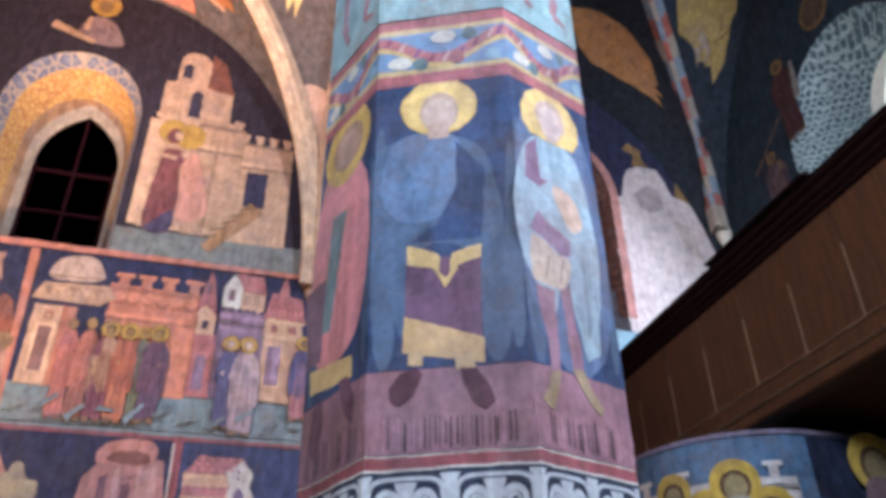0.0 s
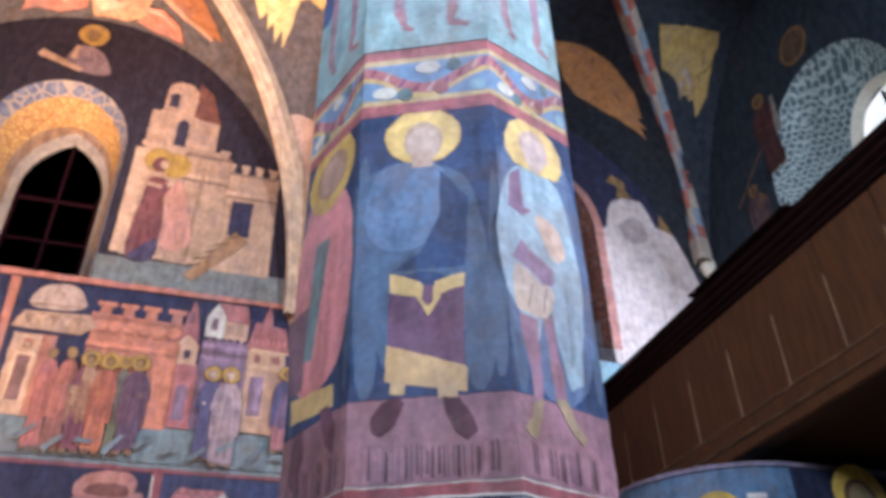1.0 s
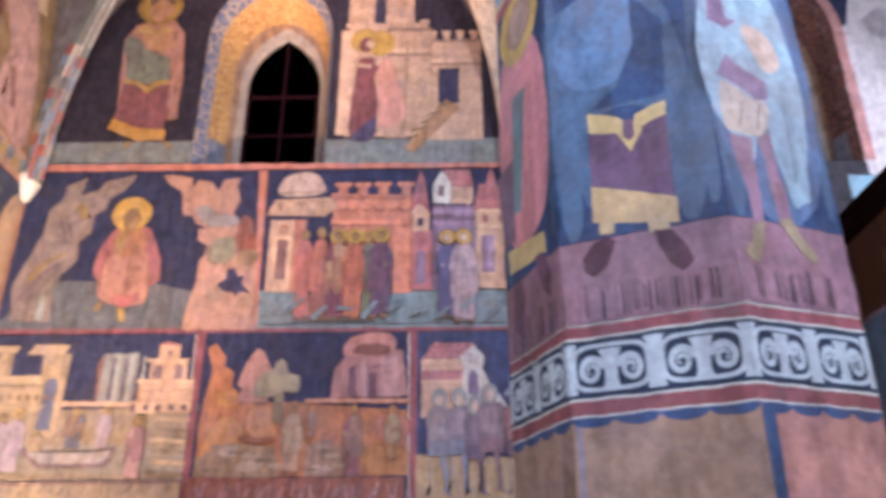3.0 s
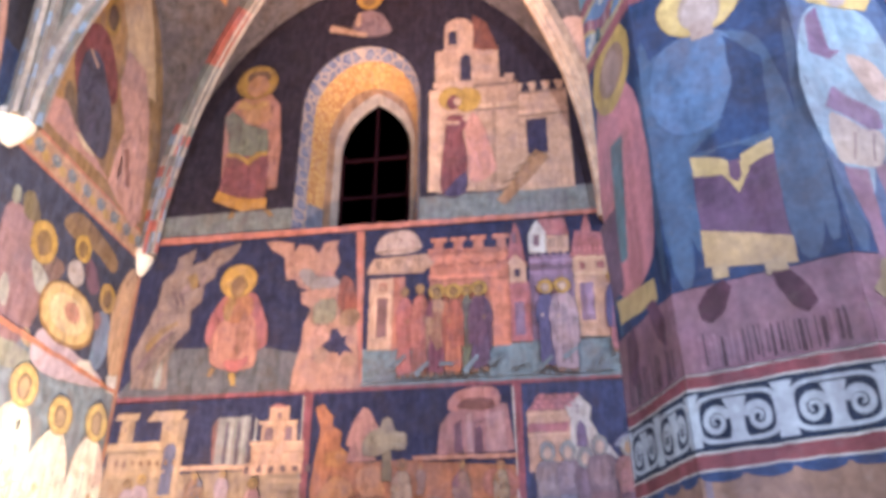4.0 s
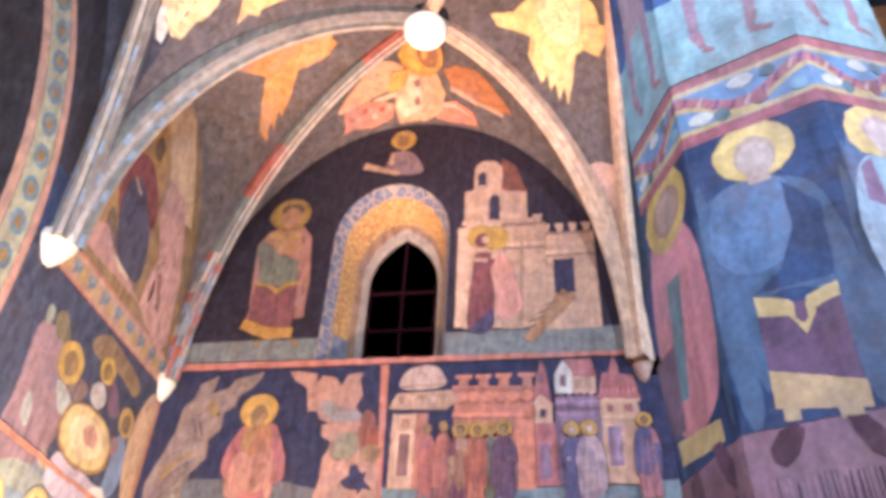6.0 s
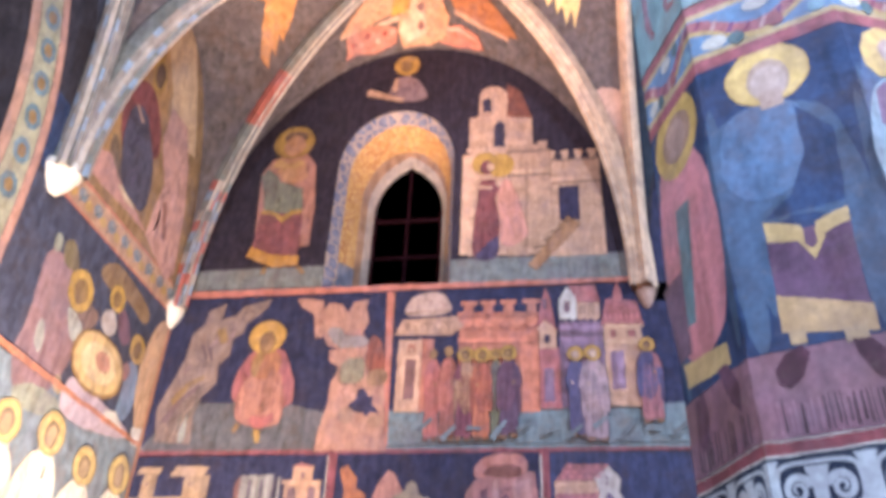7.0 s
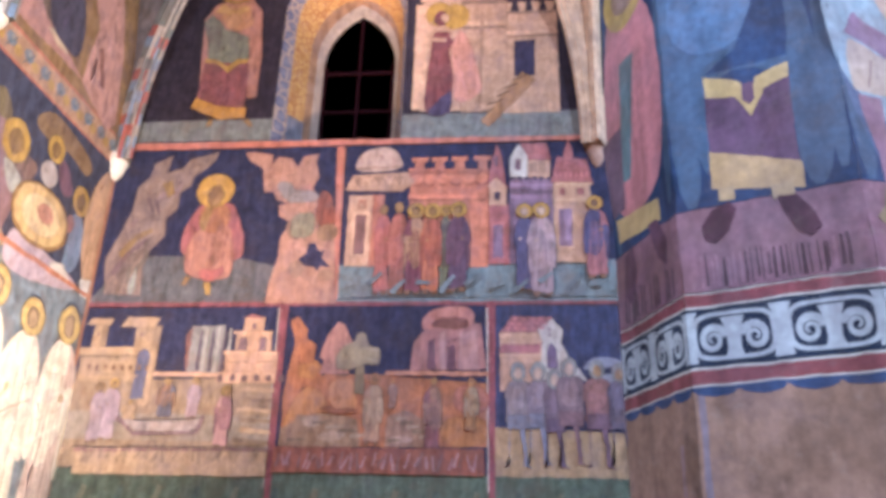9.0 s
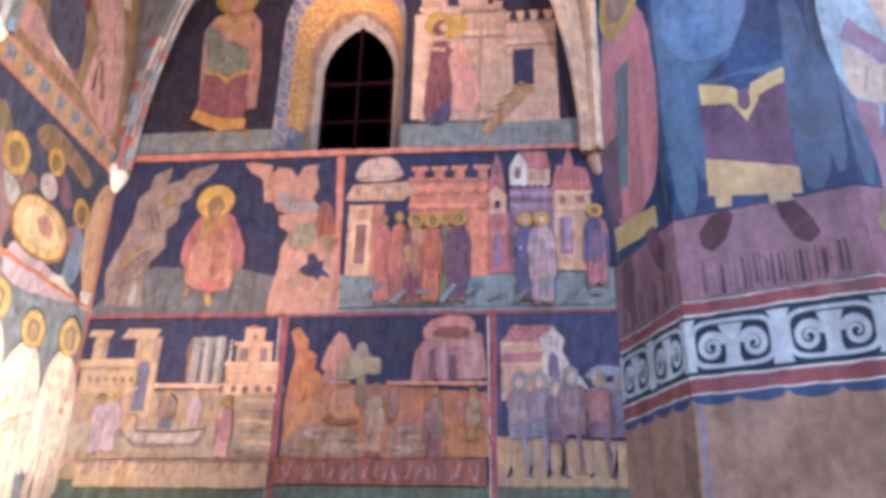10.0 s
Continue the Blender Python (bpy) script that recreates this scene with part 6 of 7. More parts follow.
    if i == 7:
        q.add("robed_shape", [([(0.012, 2.948), (0.057, 3.005), (0.258, 2.987), (0.302, 2.818), (0.319, 2.539), (0.299, 2.369), (0.245, 2.374), (0.251, 2.665), (0.084, 2.685), (0.079, 2.389), (0.037, 2.571), (0.002, 2.792)], tint(MIST, 0.62), 0.5)]
              + [([(0.040, 2.989), (0.115, 3.015), (0.202, 3.002), (0.225, 2.916), (0.189, 2.784), (0.148, 2.737), (0.060, 2.735), (0.009, 2.825)], tint(MIST, 0.95), 0.5)]
              + [([(0.201, 2.974), (0.270, 2.874), (0.253, 2.680), (0.090, 2.681), (0.152, 2.730), (0.200, 2.832)], tint(DEEP, 1.0), 0.3)]
              + quad((0.084, 2.639), (0.250, 2.634), (0.246, 2.422), (0.079, 2.479), (0.115, 0.055, 0.10), 0.3)
              + quad((0.079, 2.493), (0.248, 2.430), (0.250, 2.372), (0.077, 2.406), (0.46, 0.29, 0.14))
              + quad((0.084, 2.624), (0.155, 2.604), (0.156, 2.646), (0.085, 2.677), (0.50, 0.34, 0.15)) + quad((0.249, 2.627), (0.184, 2.609), (0.185, 2.645), (0.252, 2.664), (0.50, 0.34, 0.15))
              + [([(0.142, 2.610), (0.169, 2.556), (0.198, 2.603), (0.199, 2.633), (0.182, 2.630), (0.182, 2.595), (0.170, 2.582), (0.157, 2.598), (0.158, 2.641), (0.140, 2.643)], (0.50, 0.34, 0.15))]
              + rect(0.104, 2.374, 0.030, 0.032, (0.42, 0.28, 0.15)) + rect(0.208, 2.358, 0.041, 0.031, (0.42, 0.28, 0.15))
              + sub("shoe", [([(0.107, 2.371), (0.119, 2.354), (0.099, 2.310), (0.072, 2.288), (0.052, 2.298), (0.048, 2.326), (0.071, 2.358)], (0.085, 0.028, 0.045))]) + sub("other_shoe", [([(0.198, 2.363), (0.231, 2.360), (0.259, 2.317), (0.266, 2.284), (0.247, 2.270), (0.225, 2.287), (0.204, 2.334)], (0.085, 0.028, 0.045))]), "blue cloaked shape with a purple skirt")
        q.add("halo", oval(0.161, 2.999, 0.198, 0.191, (0.50, 0.31, 0.09)) + oval(0.161, 3.004, 0.189, 0.179, (0.62, 0.42, 0.16)) + oval(0.162, 3.010, 0.100, 0.133, (0.40, 0.28, 0.22)) + oval(0.162, 3.010, 0.082, 0.112, (0.46, 0.34, 0.29)) + rect(0.159, 2.988, 0.052, 0.053, (0.44, 0.31, 0.26)), "golden halo with a faded blank face")
    elif i == 0:
        PALE = (0.25, 0.34, 0.40)
        VIO, LEGC = (0.22, 0.12, 0.20), (0.25, 0.125, 0.17)
        q.add("robed_shape", [([(-0.015, 2.709), (-0.010, 2.825), (0.018, 2.934), (0.058, 2.999), (0.098, 3.015), (0.177, 3.019), (0.221, 2.973), (0.237, 2.825), (0.250, 2.713), (0.239, 2.614), (0.213, 2.488), (0.213, 2.432), (0.185, 2.422), (0.164, 2.400), (0.157, 2.458), (0.141, 2.524), (0.132, 2.640), (0.108, 2.594), (0.085, 2.486), (0.052, 2.553), (0.007, 2.596)], PALE, 0.5)]
              + sub("sleeve", [([(0.025, 2.857), (0.039, 2.962), (0.077, 2.999), (0.076, 2.907), (0.081, 2.874), (0.109, 2.874), (0.069, 2.846)], VIO), ([(0.027, 2.710), (0.060, 2.771), (0.084, 2.748), (0.127, 2.732), (0.153, 2.718), (0.151, 2.673), (0.118, 2.662), (0.085, 2.685)], VIO)])
              + sub("skirt", [([(0.026, 2.702), (0.060, 2.691), (0.092, 2.672), (0.117, 2.661), (0.151, 2.669), (0.137, 2.588), (0.104, 2.567), (0.045, 2.568), (0.021, 2.572)], (0.50, 0.37, 0.29), 0.5)] + stroke(0.081, 2.652, 0.063, 2.579, 0.008, (0.33, 0.22, 0.18)) + stroke(0.126, 2.656, 0.107, 2.586, 0.008, (0.33, 0.22, 0.18)))
              + sub("arm", [([(0.109, 2.868), (0.146, 2.867), (0.183, 2.856), (0.202, 2.795), (0.202, 2.769), (0.165, 2.739), (0.142, 2.771), (0.125, 2.806)], (0.55, 0.38, 0.31), 0.5)])
              + sub("leg", [([(0.031, 2.561), (0.087, 2.562), (0.084, 2.507), (0.085, 2.425), (0.079, 2.353), (0.054, 2.350), (0.053, 2.430), (0.040, 2.493)], LEGC)]) + sub("other_leg", [([(0.104, 2.567), (0.138, 2.584), (0.139, 2.509), (0.149, 2.443), (0.150, 2.370), (0.120, 2.367), (0.112, 2.446), (0.109, 2.514)], LEGC)])
              + sub("foot", [([(0.054, 2.356), (0.081, 2.366), (0.071, 2.326), (0.053, 2.274), (0.038, 2.276), (0.020, 2.290), (0.043, 2.320)], (0.26, 0.18, 0.11))]) + sub("other_foot", [([(0.118, 2.375), (0.149, 2.383), (0.166, 2.342), (0.197, 2.305), (0.189, 2.287), (0.164, 2.304), (0.137, 2.338)], (0.26, 0.18, 0.11))])
              + sub("cloak_fold", [([(0.183, 2.673), (0.196, 2.685), (0.190, 2.482), (0.177, 2.464)], tint(PALE, 0.72)), ([(0.215, 2.700), (0.225, 2.704), (0.210, 2.516), (0.196, 2.483)], tint(PALE, 1.25))]), "pale blue cloaked shape with bare legs")
        q.add("halo", [([(0.033, 3.092), (0.054, 3.150), (0.109, 3.190), (0.159, 3.187), (0.208, 3.158), (0.231, 3.105), (0.227, 3.053), (0.202, 3.012), (0.166, 3.010), (0.107, 3.008), (0.059, 3.009), (0.034, 3.040)], (0.60, 0.40, 0.15), 0.3)] + [([(0.079, 3.107), (0.103, 3.144), (0.145, 3.158), (0.176, 3.127), (0.186, 3.082), (0.172, 3.051), (0.119, 3.029), (0.093, 3.055)], (0.44, 0.30, 0.25), 0.5)] + [([(0.091, 3.093), (0.112, 3.132), (0.144, 3.135), (0.169, 3.103), (0.163, 3.031), (0.126, 3.004), (0.100, 3.029)], (0.52, 0.38, 0.33), 0.5)], "golden halo with a faded blank face")
    elif i == 6:
        q.add("robed_shape", [([(0.044, 3.073), (0.170, 3.028), (0.241, 2.943), (0.263, 2.765), (0.258, 2.612), (0.220, 2.457), (0.055, 2.431), (-0.006, 2.580), (-0.012, 2.814), (0.006, 2.951)], (0.52, 0.19, 0.20), 0.5)] + stroke(0.113, 2.870, 0.081, 2.543, 0.07, tint(TEAL, 1.1)) + stroke(0.017, 2.697, 0.035, 2.474, 0.1, PLUM)
              + quad((0.018, 2.463), (0.028, 2.399), (0.213, 2.380), (0.213, 2.433), (0.56, 0.38, 0.17))
              + sub("shoe", [([(0.05, 2.36), (0.09, 2.37), (0.1, 2.3), (0.07, 2.23), (0.04, 2.26)], (0.12, 0.05, 0.08))]) + sub("other_shoe", [([(0.16, 2.39), (0.2, 2.39), (0.23, 2.33), (0.225, 2.27), (0.19, 2.3)], (0.12, 0.05, 0.08))]), "rose robed shape with a yellow hem")
        q.add("halo", oval(0.132, 2.960, 0.231, 0.252, (0.54, 0.34, 0.10)) + oval(0.136, 3.006, 0.154, 0.149, (0.34, 0.20, 0.14)) + oval(0.132, 3.021, 0.103, 0.117, (0.40, 0.25, 0.20)), "golden halo with a faded blank face")
    else:
        q.add("robed_shape", robed(m, 2.30, W * 0.8, 0.84, (ROSE, MIST, PLUM, TEAL, OCHRE)[i - 1], (MIST, WINE, PALE if i > 9 else GREEN, OCHRE, MIST)[i - 1]), "cloaked shape with a halo")
    q.add("red_band", rect(m, 3.177, W, 0.042, (0.30, 0.09, 0.10)), "red band")
    q.add("red_band", rect(m, 3.391, W, 0.042, (0.30, 0.09, 0.10)), "red band")
    q.add("scroll_ground", rect(m, 3.219, W, 0.172, (0.44, 0.32, 0.17)) + rect(m, 3.237, W, 0.135, (0.12, 0.21, 0.33)), "ochre and blue frieze ground")
    wave = [(W * k / 26, 3.305 + 0.04 * math.cos(k / 13 * math.pi)) for k in range(27)]
    q.add("scroll", [([(x, z - 0.034) for x, z in wave] + [(x, z + 0.02) for x, z in wave[::-1]], (0.46, 0.32, 0.14))] + sub("red_wave", [([(x, z - 0.016) for x, z in wave] + [(x, z + 0.022) for x, z in wave[::-1]], (0.33, 0.12, 0.13))]), "wavy red leaf scroll", 0.4, 0.00003)
    for k in range(9):
        x, z = wave[2 + k * 3 - (k > 7)]
        q.add("leaf", stroke(x - 0.006, z - 0.013, x + 0.007, z + 0.02, 0.012, ((0.22, 0.06, 0.10), (0.48, 0.30, 0.28), (0.16, 0.07, 0.16))[k % 3]), "", 0.4, 0.00002)
    for a, z, cc in ((0.18, 3.262, WHITE), (0.52, 3.345, WHITE), (0.34, 3.25, TEAL), (0.72, 3.35, TEAL), (0.9, 3.26, SKYB), (0.62, 3.262, ROSE)):
        q.add("flower", disc(W * a, z, W * (0.10 if cc is WHITE else 0.06), 0.024, tint(cc, 0.8), 12), "", 0.4, 0.00002)
    q.add("upper_ground", rect(m, 3.433, W, 1.4, (0.20, 0.32, 0.34)) + rect(m, 3.80, W, 1.0, tint(DEEP, 1.6)) + disc(m * 1.1, 3.74, W * 0.45, 0.14, (0.20, 0.32, 0.34), 14), "pale teal ground")
    for s in (-0.2, 0.22):
        q.add("leg", stroke(W * (0.5 + s), 3.95, W * (0.5 + s * 1.1), 3.60, 0.045, (0.26, 0.15, 0.19)) + stroke(W * (0.5 + s * 1.1), 3.60, W * (0.5 + s * 0.9), 3.53, 0.035, (0.26, 0.13, 0.15)) + stroke(W * (0.5 + s * 0.9), 3.525, W * (0.62 + s * 1.1), 3.505, 0.03, (0.26, 0.12, 0.14)), "painted leg")
    q.add("skirt", [([(W * 0.2, 3.85), (W * 0.8, 3.85), (W * 0.7, 4.5), (W * 0.3, 4.5)], (MAUVE, ROSE, PLUM)[i % 3], 0.5)] + rect(m, 4.8, W, 0.9, (0.20, 0.26, 0.30)), "painted skirt above")


# ---- west wall and gallery ----
XG = 3.8
root = tagged(new("window_3"), "large window in a splay with blue and white lattice paint", "window", kind="structure")
o = arch_loop(4.78, 0.87, 5.6, 6.7, 7.72, 12)
i1 = arch_loop(4.68, 0.46, 5.95, 6.9, 7.55, 12)
i2 = arch_loop(4.67, 0.38, 6.0, 6.88, 7.45, 12)
splay_band(west, 0, o, i1, -0.003, 0.62, LATTICE, "splay", root, "splay with blue and white lattice paint")
splay_band(west, 0, i1, i2, 0.62, 0.70, STONE, "stone_frame", root, "pale stone frame")
bm = bmesh.new()
bm.faces.new([bm.verts.new(west(u, v, 0.82)) for u, v in arch_loop(4.67, 0.42, 5.9, 6.88, 7.5, 12)])
part("pane", bm, glass, root, "bright pane")
bm = bmesh.new()
bm.faces.new([bm.verts.new(west(u, v, 1.3)) for u, v in ((3.2, 5.2), (5.6, 5.2), (5.6, 8.9), (3.2, 8.9))])
tagged(to_mesh("backdrop", bm, bright), "bright overcast sky outside the window", "sky", kind="structure")
bm = bmesh.new()
box(bm, XW + 0.74, XW + 0.78, 4.655, 4.685, 5.9, 7.45)
part("mullion", bm, IRON, root, "thin dark mullion")


def on_west(u, v, d):
    return Vector((XW - 0.001 - d, -u, v))


p = Panel("west_wall_fresco", "dark blue fresco with haloed brown shapes beside the window", on_west, 0.012)
p.add("robed_shape", robed(-5.94, 6.25, 0.4, 0.85, tint(BROWN, 0.8), tint(PLUM, 0.5), tint(OCHRE, 0.9), tint(BROWN, 0.7)) , "brown robed shape with a halo")
p.add("robed_shape", robed(-5.49, 6.95, 0.42, 1.07, tint(WINE, 0.45), None, tint(OCHRE, 0.8), tint(BROWN, 0.7)) + stroke(-5.34, 7.35, -5.3, 7.8, 0.09, tint(WHITE, 0.35)), "wine robed shape with a scroll")
p.add("spear", stroke(-6.2, 6.95, -5.62, 7.35, 0.03, tint(BROWN, 0.9)))
p.add("medallion", disc(-4.82, 8.05, 0.2, 0.22, tint(OCHRE, 0.6)) + disc(-4.82, 8.05, 0.16, 0.18, tint(BROWN, 0.5)), "dull ochre medallion")

gallery = tagged(new("gallery"), "dark oak gallery with a boarded parapet and moulded rail", "gallery")
seams = [6.93 - 0.478 * k for k in range(20)]
seams = [y for y in seams if y > YS + 0.1] + [YS]
for a, b in zip(seams[:-1], seams[1:]):
    bm = bmesh.new()
    box(bm, XG, XG + 0.035, b + 0.004, a - 0.004, 3.62, 4.39, 0.006)
    part("board", bm, WOOD, gallery)
    bm = bmesh.new()
    box(bm, XG - 0.003, XG + 0.01, b - 0.004, b + 0.003, 3.625, 4.10)
    part("seam_bead", bm, WOOD_EDGE, gallery, "worn pale board edge")
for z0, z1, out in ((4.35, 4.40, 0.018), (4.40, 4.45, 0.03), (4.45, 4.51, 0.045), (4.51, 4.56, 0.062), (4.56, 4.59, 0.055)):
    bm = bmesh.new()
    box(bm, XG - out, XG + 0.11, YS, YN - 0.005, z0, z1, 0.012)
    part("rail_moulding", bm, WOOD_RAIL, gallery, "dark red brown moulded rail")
for z0, z1, out, m in ((3.612, 3.626, 0.03, WOOD_EDGE), (3.515, 3.611, 0.022, WOOD), (3.50, 3.514, 0.04, WOOD_EDGE), (3.42, 3.499, 0.02, WOOD)):
    bm = bmesh.new()
    box(bm, XG - out, XG + 0.12, YS, YN - 0.005, z0, z1, 0.008)
    part("sill_beam", bm, m, gallery, "oak sill moulding")
bm = bmesh.new()
box(bm, XG + 0.12, XW, YS, YN - 0.005, 3.47, 3.63)
part("gallery_floor", bm, WOOD, gallery, "dark boarded gallery floor")
bm = bmesh.new()
box(bm, XG - 0.085, XG + 0.1, 3.6, 4.7, 4.59, 4.615, 0.008)
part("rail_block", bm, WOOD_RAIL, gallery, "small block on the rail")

# painted pier under the gallery
QX, QY, QR = 3.95, 5.17, 0.78
pts = [(QX + QR * math.cos(radians(a)), QY + QR * math.sin(radians(a))) for a in range(90, 271, 7)] + [(XW - 0.02, QY - QR), (XW - 0.02, QY + QR)]
N_PIER = len(pts)
def drum(name, scale, z0, z1, mat, label):
    bm = bmesh.new()
    lo = [bm.verts.new((QX + (x - QX) * scale, QY + (y - QY) * scale, z0)) for x, y in pts]
    hi = [bm.verts.new((QX + (x - QX) * scale, QY + (y - QY) * scale, z1)) for x, y in pts]
    for k in range(N_PIER):
        bm.faces.new((lo[k], lo[(k + 1) % N_PIER], hi[(k + 1) % N_PIER], hi[k]))
    bm.faces.new(hi)
    bm.faces.new(lo[::-1])
    return part(name, bm, mat, pier, label)


pier = tagged(new("pier"), "painted pier with a rounded end that carries the gallery", "pier")
drum("shaft", 1.0, 0.18, 3.30, fresco((0.085, 0.18, 0.31), 0.3), "blue painted shaft")
drum("base", 1.12, 0.0, 0.18, STONE, "stone base")


def on_pier(u, v, d):
    if u > 270:
        return Vector((QX + radians(u - 270) * QR, QY - QR - d - 0.008, v))
    a = radians(u)
    return Vector((QX + (QR + d + 0.008) * math.cos(a), QY + (QR + d + 0.008) * math.sin(a), v))


p = Panel("pier_fresco", "blue fresco with white city walls and haloed shapes", on_pier, 0.0, curved=True, step=0.0008, line=0)
p.add("rim", rect(255, 3.275, 180, 0.025, (0.22, 0.19, 0.28)), "lilac rim line")
# the shadow of the gallery on this side, painted as a darker ground
p.add("shaded_ground", rect(330, 1.8, 128, 1.46, (0.012, 0.02, 0.05)), "deep blue ground with the gallery shadow painted in")
cityc = (0.68, 0.63, 0.62)
p.add("city_wall", rect(222, 2.4, 72, 0.62, cityc) + [sh for k in range(4) for sh in rect(192 + 19 * k, 3.0, 4, 0.09, cityc) + rect(192 + 19 * k, 3.08, 8, 0.03, tint(cityc, 1.3)) + rect(192 + 19 * k, 2.98, 8, 0.025, tint(cityc, 1.3))] + [sh for k in range(5) for sh in rect(190 + 15 * k, 2.82, 4, 0.1, PLUM)] + rect(222, 2.95, 72, 0.02, tint(cityc, 0.5)), "pale lilac painted city wall")
def pier_head(u, z, r, c):
    k = 57.3 / QR
    return disc(u, z, r * k, r, c) + disc(u, z - 0.02, r * k * 0.62, r * 0.66, tint(BROWN, 0.8)) + disc(u, z - 0.03, r * k * 0.45, r * 0.55, (0.30, 0.24, 0.12))
for u, z, r in ((207, 3.0, 0.11), (233, 3.0, 0.135), (221, 2.86, 0.12), (245, 2.84, 0.12), (296, 3.11, 0.19)):
    p.add("halo", pier_head(u, z, r, (0.62, 0.42, 0.08)), "golden halo")
    k = 57.3 / QR
    p.add("robed_shape", [([(u - 0.2 * k, 2.0), (u + 0.2 * k, 2.0), (u + 0.16 * k, z - 0.14), (u + 0.05 * k, z - 0.08), (u - 0.05 * k, z - 0.08), (u - 0.16 * k, z - 0.14)], (0.40, 0.36, 0.30) if u < 290 else (0.20, 0.12, 0.13), 0.5)], "pale robed shape" if u < 290 else "dark robed shape")



# ---- frescoes on the vault webs ----
import mathutils

web_bm = bmesh.new()
web_bm.from_mesh(bpy.data.objects["ceiling"].data)
web_tree = mathutils.bvhtree.BVHTree.FromBMesh(web_bm)
web_bm.free()


def on_plan(u, v, d):
    """The web right above the point (u, -v) of the plan."""
    hit, nrm, _, _ = web_tree.ray_cast(Vector((u, -v, 5.6)), Vector((0, 0, 1)), 4.5)
    return Vector((u, -v, (hit.z if hit else 8.6) - 0.006 - d))


AMBER, FLAME = (0.46, 0.25, 0.085), (0.44, 0.17, 0.08)
q = Panel("vault_fresco", "peach winged shape with a halo between beasts on a vault", on_plan, 0.01, curved=True, step=0.001, line=0.014)
q.add("wing", [([(-0.63, -6.33), (-0.45, -6.25), (-0.23, -6.27), (-0.06, -6.44), (0.07, -6.60), (0.14, -6.69), (0.01, -6.73), (-0.21, -6.70), (-0.40, -6.61), (-0.56, -6.56)], (0.34, 0.13, 0.05), 0.3)] + sub("pale_edge", [([(-0.56, -6.53), (-0.24, -6.68), (0.04, -6.735), (0.01, -6.77), (-0.31, -6.72), (-0.57, -6.60)], (0.56, 0.33, 0.2))]), "rust brown wing with a pale edge")
q.add("wing", [([(-1.36, -6.0), (-1.14, -6.12), (-1.02, -6.32), (-1.13, -6.57), (-1.29, -6.53), (-1.56, -6.59), (-1.87, -6.57), (-1.69, -6.35), (-1.50, -6.18)], (0.56, 0.31, 0.18), 0.3)] + sub("pale_edge", [([(-1.19, -6.55), (-1.5, -6.60), (-1.87, -6.57), (-1.88, -6.60), (-1.52, -6.66), (-1.2, -6.62)], (0.66, 0.46, 0.32))]), "peach wing")
q.add("beast", [([(-1.82, -6.61), (-1.63, -6.59), (-1.43, -6.61), (-1.25, -6.69), (-1.28, -6.87), (-1.53, -6.93), (-1.75, -6.87), (-1.88, -6.88), (-1.83, -6.76)], (0.5, 0.2, 0.14), 0.3)] + sub("mane", [sh for k in range(6) for sh in disc(-1.76 + 0.09 * k, -6.74 - 0.05 * math.sin(k * 2.4), 0.035, 0.03, (0.62, 0.36, 0.27) if k % 2 else (0.34, 0.08, 0.06), 8)]), "pink shaggy beast")
q.add("beast", [([(-0.72, -6.73), (-0.51, -6.70), (-0.32, -6.79), (-0.27, -6.93), (-0.55, -6.95), (-0.78, -6.91)], (0.46, 0.17, 0.11), 0.3)] + sub("pale_edge", [([(-0.7, -6.72), (-0.51, -6.74), (-0.36, -6.82), (-0.37, -6.85), (-0.53, -6.78), (-0.71, -6.77)], (0.62, 0.36, 0.26))]), "rose beast")
q.add("robed_shape", [([(-1.11, -6.29), (-0.91, -6.24), (-0.70, -6.35), (-0.63, -6.60), (-0.70, -6.83), (-0.88, -6.93), (-1.22, -6.93), (-1.25, -6.72)], (0.56, 0.30, 0.16), 0.3)] + sub("front", [([(-1.03, -6.36), (-0.89, -6.42), (-0.92, -6.8), (-1.18, -6.9), (-1.24, -6.72)], (0.68, 0.46, 0.30))]) + sub("gold_sleeve", [([(-1.20, -6.26), (-1.01, -6.28), (-1.10, -6.54), (-1.29, -6.53)], (0.62, 0.34, 0.07))]) + sub("button", disc(-0.94, -6.47, 0.04, 0.05, (0.3, 0.13, 0.1), 9)) + sub("low_button", disc(-0.97, -6.69, 0.04, 0.05, (0.3, 0.13, 0.1), 9)), "pale peach robed shape")
q.add("halo", disc(-0.83, -6.08, 0.25, 0.31, (0.5, 0.26, 0.04)) + disc(-0.83, -6.08, 0.2, 0.25, (0.6, 0.33, 0.07)) + disc(-0.76, -6.09, 0.12, 0.19, (0.3, 0.13, 0.05)), "golden halo round a brown blank head")
q = Panel("vault_fresco", "orange winged shape on a grey vault web", on_plan, 0.01, curved=True, step=0.001, line=0.014)
q.add("wing", [([(-2.83, -5.59), (-2.53, -5.45), (-2.15, -5.49), (-1.73, -5.57), (-1.67, -5.70), (-1.87, -5.87), (-2.16, -5.93), (-2.31, -6.18), (-2.42, -6.31), (-2.44, -6.24), (-2.51, -6.40), (-2.54, -6.33), (-2.60, -6.46), (-2.68, -6.38), (-2.62, -6.17), (-2.51, -5.89), (-2.71, -5.74)], (0.46, 0.22, 0.07), 0.3)], "amber wing with long feathers")
q.add("sleeve", [([(-1.95, -5.5), (-1.7, -5.57), (-1.80, -5.82), (-2.07, -5.92), (-2.17, -5.83)], (0.54, 0.27, 0.1), 0.3)], "amber sleeve")
q = Panel("vault_fresco", "bright yellow winged shape on a vault web", on_plan, 0.01, curved=True, step=0.001, line=0.014)
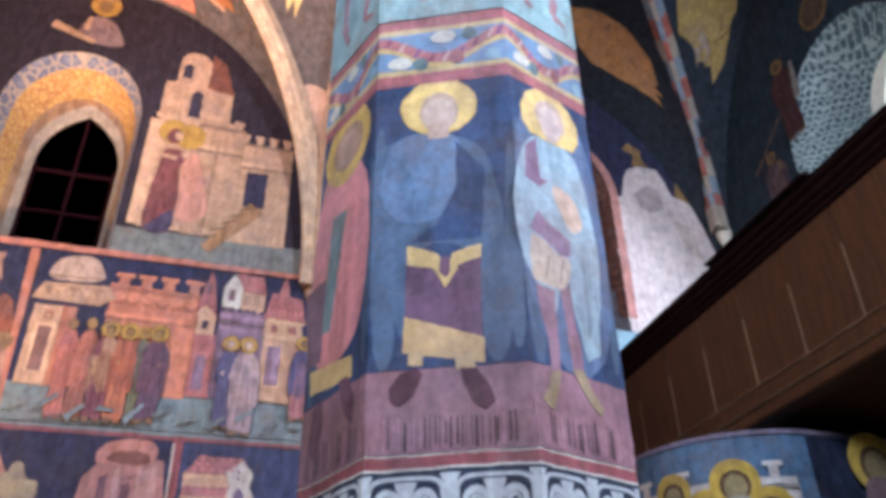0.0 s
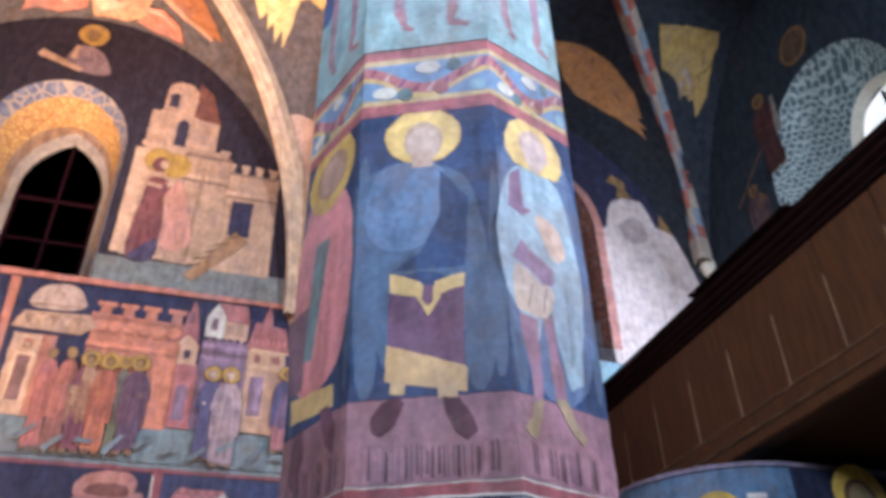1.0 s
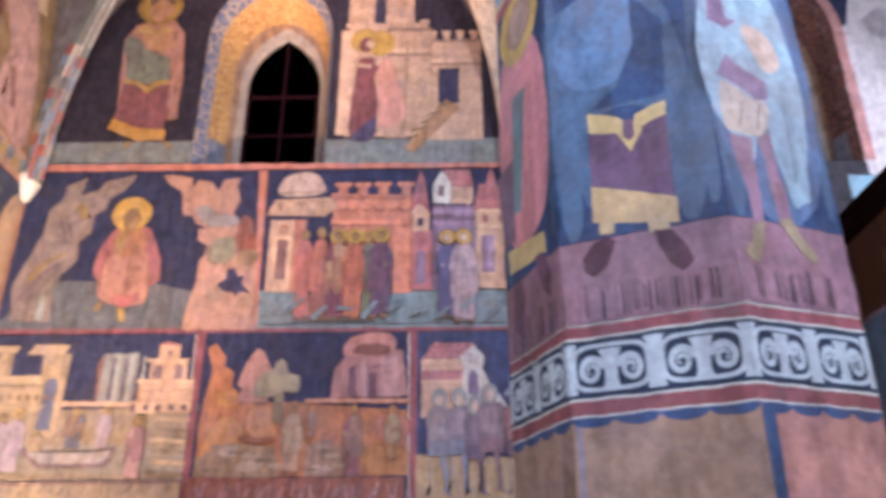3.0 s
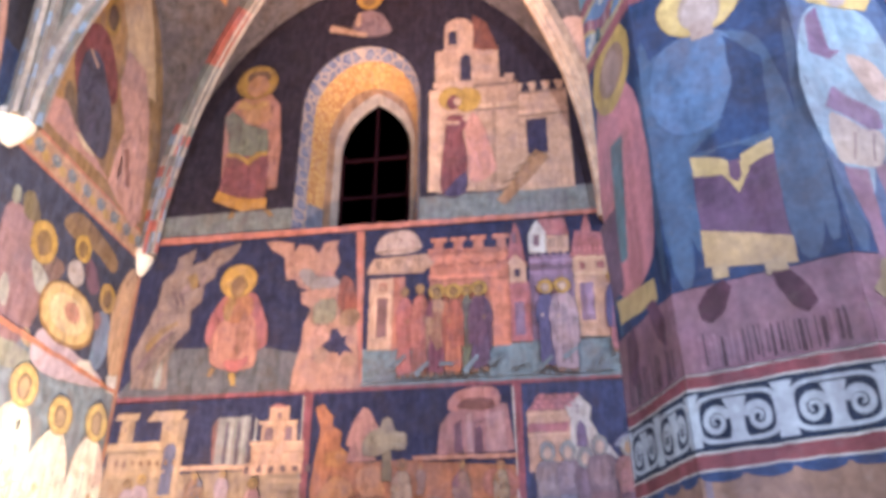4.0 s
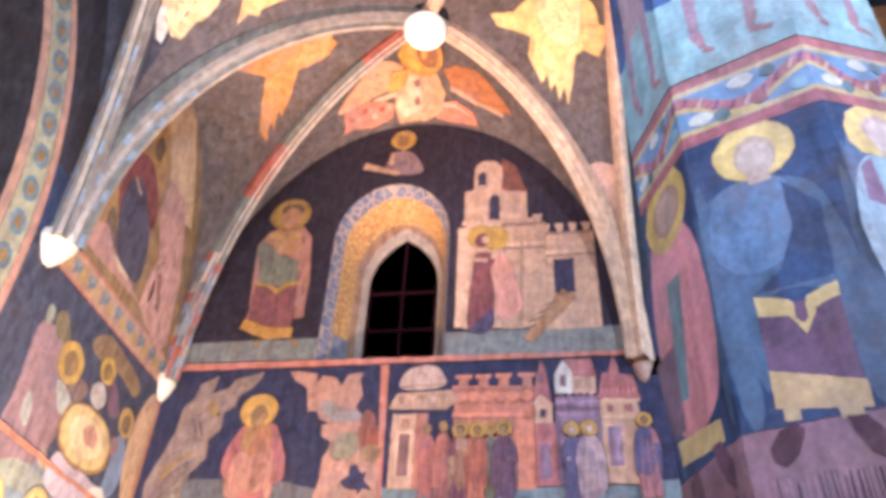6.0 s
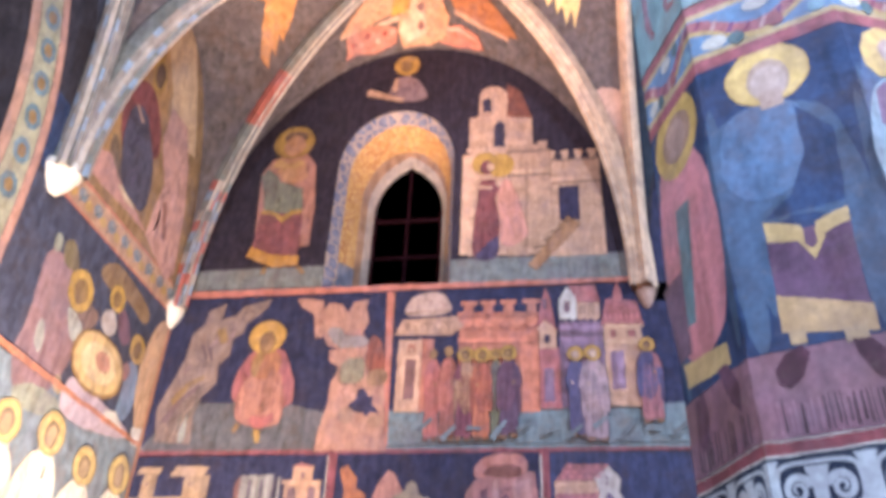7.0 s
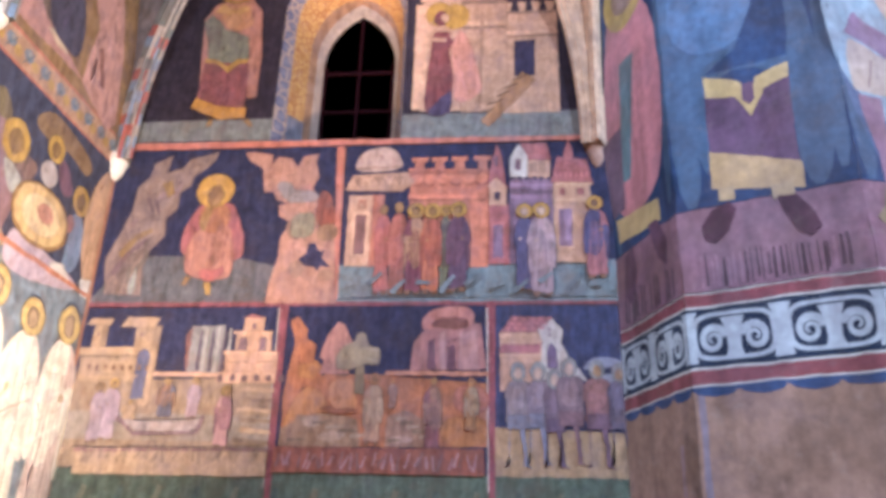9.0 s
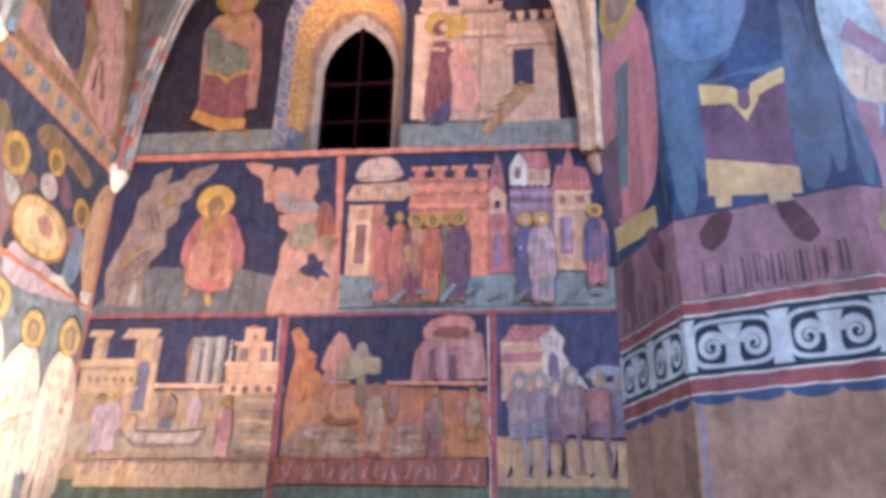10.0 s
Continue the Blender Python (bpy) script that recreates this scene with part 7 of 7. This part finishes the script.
q.add("wing", [([(0.41, -5.5), (0.99, -5.48), (1.07, -5.59), (1.10, -5.72), (0.97, -5.93), (0.85, -5.99), (0.81, -6.20), (0.75, -6.35), (0.72, -6.24), (0.66, -6.34), (0.63, -6.22), (0.57, -6.28), (0.55, -6.16), (0.48, -6.22), (0.43, -6.14), (0.35, -6.01), (0.39, -5.87), (0.04, -5.75), (-0.01, -5.64), (0.23, -5.64)], (0.74, 0.52, 0.22), 0.3)] + sub("shoulder", [([(0.92, -5.73), (1.15, -5.71), (1.17, -5.81), (1.08, -5.97), (0.94, -5.95)], (0.66, 0.42, 0.16))]), "yellow wings with long feathers")
q.add("robe", [([(0.5, -5.3), (0.95, -5.3), (0.93, -5.75), (0.85, -5.95), (0.55, -5.9), (0.45, -5.7)], (0.8, 0.62, 0.34), 0.5)], "pale yellow robe")
q.add("springer", [([(0.9, -6.65), (1.2, -6.58), (1.21, -6.85), (1.1, -6.85)], (0.56, 0.36, 0.28))], "pale rose plaster at the rib foot")
q = Panel("vault_fresco", "cream robed shape with a small bird on a vault web", on_plan, 0.01, curved=True, step=0.001, line=0.012)
q.add("robe", [([(-2.84, -4.30), (-2.38, -4.55), (-2.50, -4.69), (-2.62, -4.71), (-2.66, -4.68), (-2.77, -4.72), (-2.84, -4.55)], (0.66, 0.50, 0.26), 0.3)], "cream robe")
q.add("bird", [([(-2.86, -4.40), (-2.80, -4.44), (-2.84, -4.50), (-2.83, -4.58), (-2.88, -4.62), (-2.91, -4.57), (-2.89, -4.48)], WHITE)], "small white bird")
q.add("fringe", [([(-2.28, -4.70), (-1.9, -4.9), (-1.97, -4.96), (-2.12, -4.95), (-2.2, -4.93), (-2.24, -4.97), (-2.3, -4.9), (-2.40, -4.92), (-2.35, -4.83)], (0.60, 0.40, 0.16), 0.3)], "ochre feathers")
q = Panel("vault_fresco", "brown winged shape on a dark vault web", on_plan, 0.01, curved=True, step=0.001, line=0.014)
# warm light from below is put into the wing's lightened brown
q.add("wing", [([(3.7, -6.07), (4.08, -6.0), (4.43, -6.04), (4.76, -6.19), (4.93, -6.37), (4.90, -6.42), (5.02, -6.43), (4.95, -6.47), (5.06, -6.53), (4.93, -6.55), (4.55, -6.61), (4.24, -6.61), (4.04, -6.49)], (0.5, 0.24, 0.09), 0.3)], "long brown wing")
q = Panel("vault_fresco", "ochre wing on a dark blue vault web", on_plan, 0.01, curved=True, step=0.001, line=0.012)
q.add("wing", [([(4.78, -5.5), (4.96, -5.86), (5.22, -5.97), (5.30, -6.11), (5.31, -5.97), (5.42, -6.11), (5.45, -6.01), (5.56, -6.22), (5.66, -6.05), (5.6, -5.5)], (0.38, 0.25, 0.08), 0.3)] + sub("sleeve", [([(5.18, -5.93), (5.3, -5.83), (5.45, -5.98), (5.42, -6.08), (5.31, -5.97), (5.3, -6.08)], (0.4, 0.3, 0.25))]), "ochre wing with a pale sleeve")
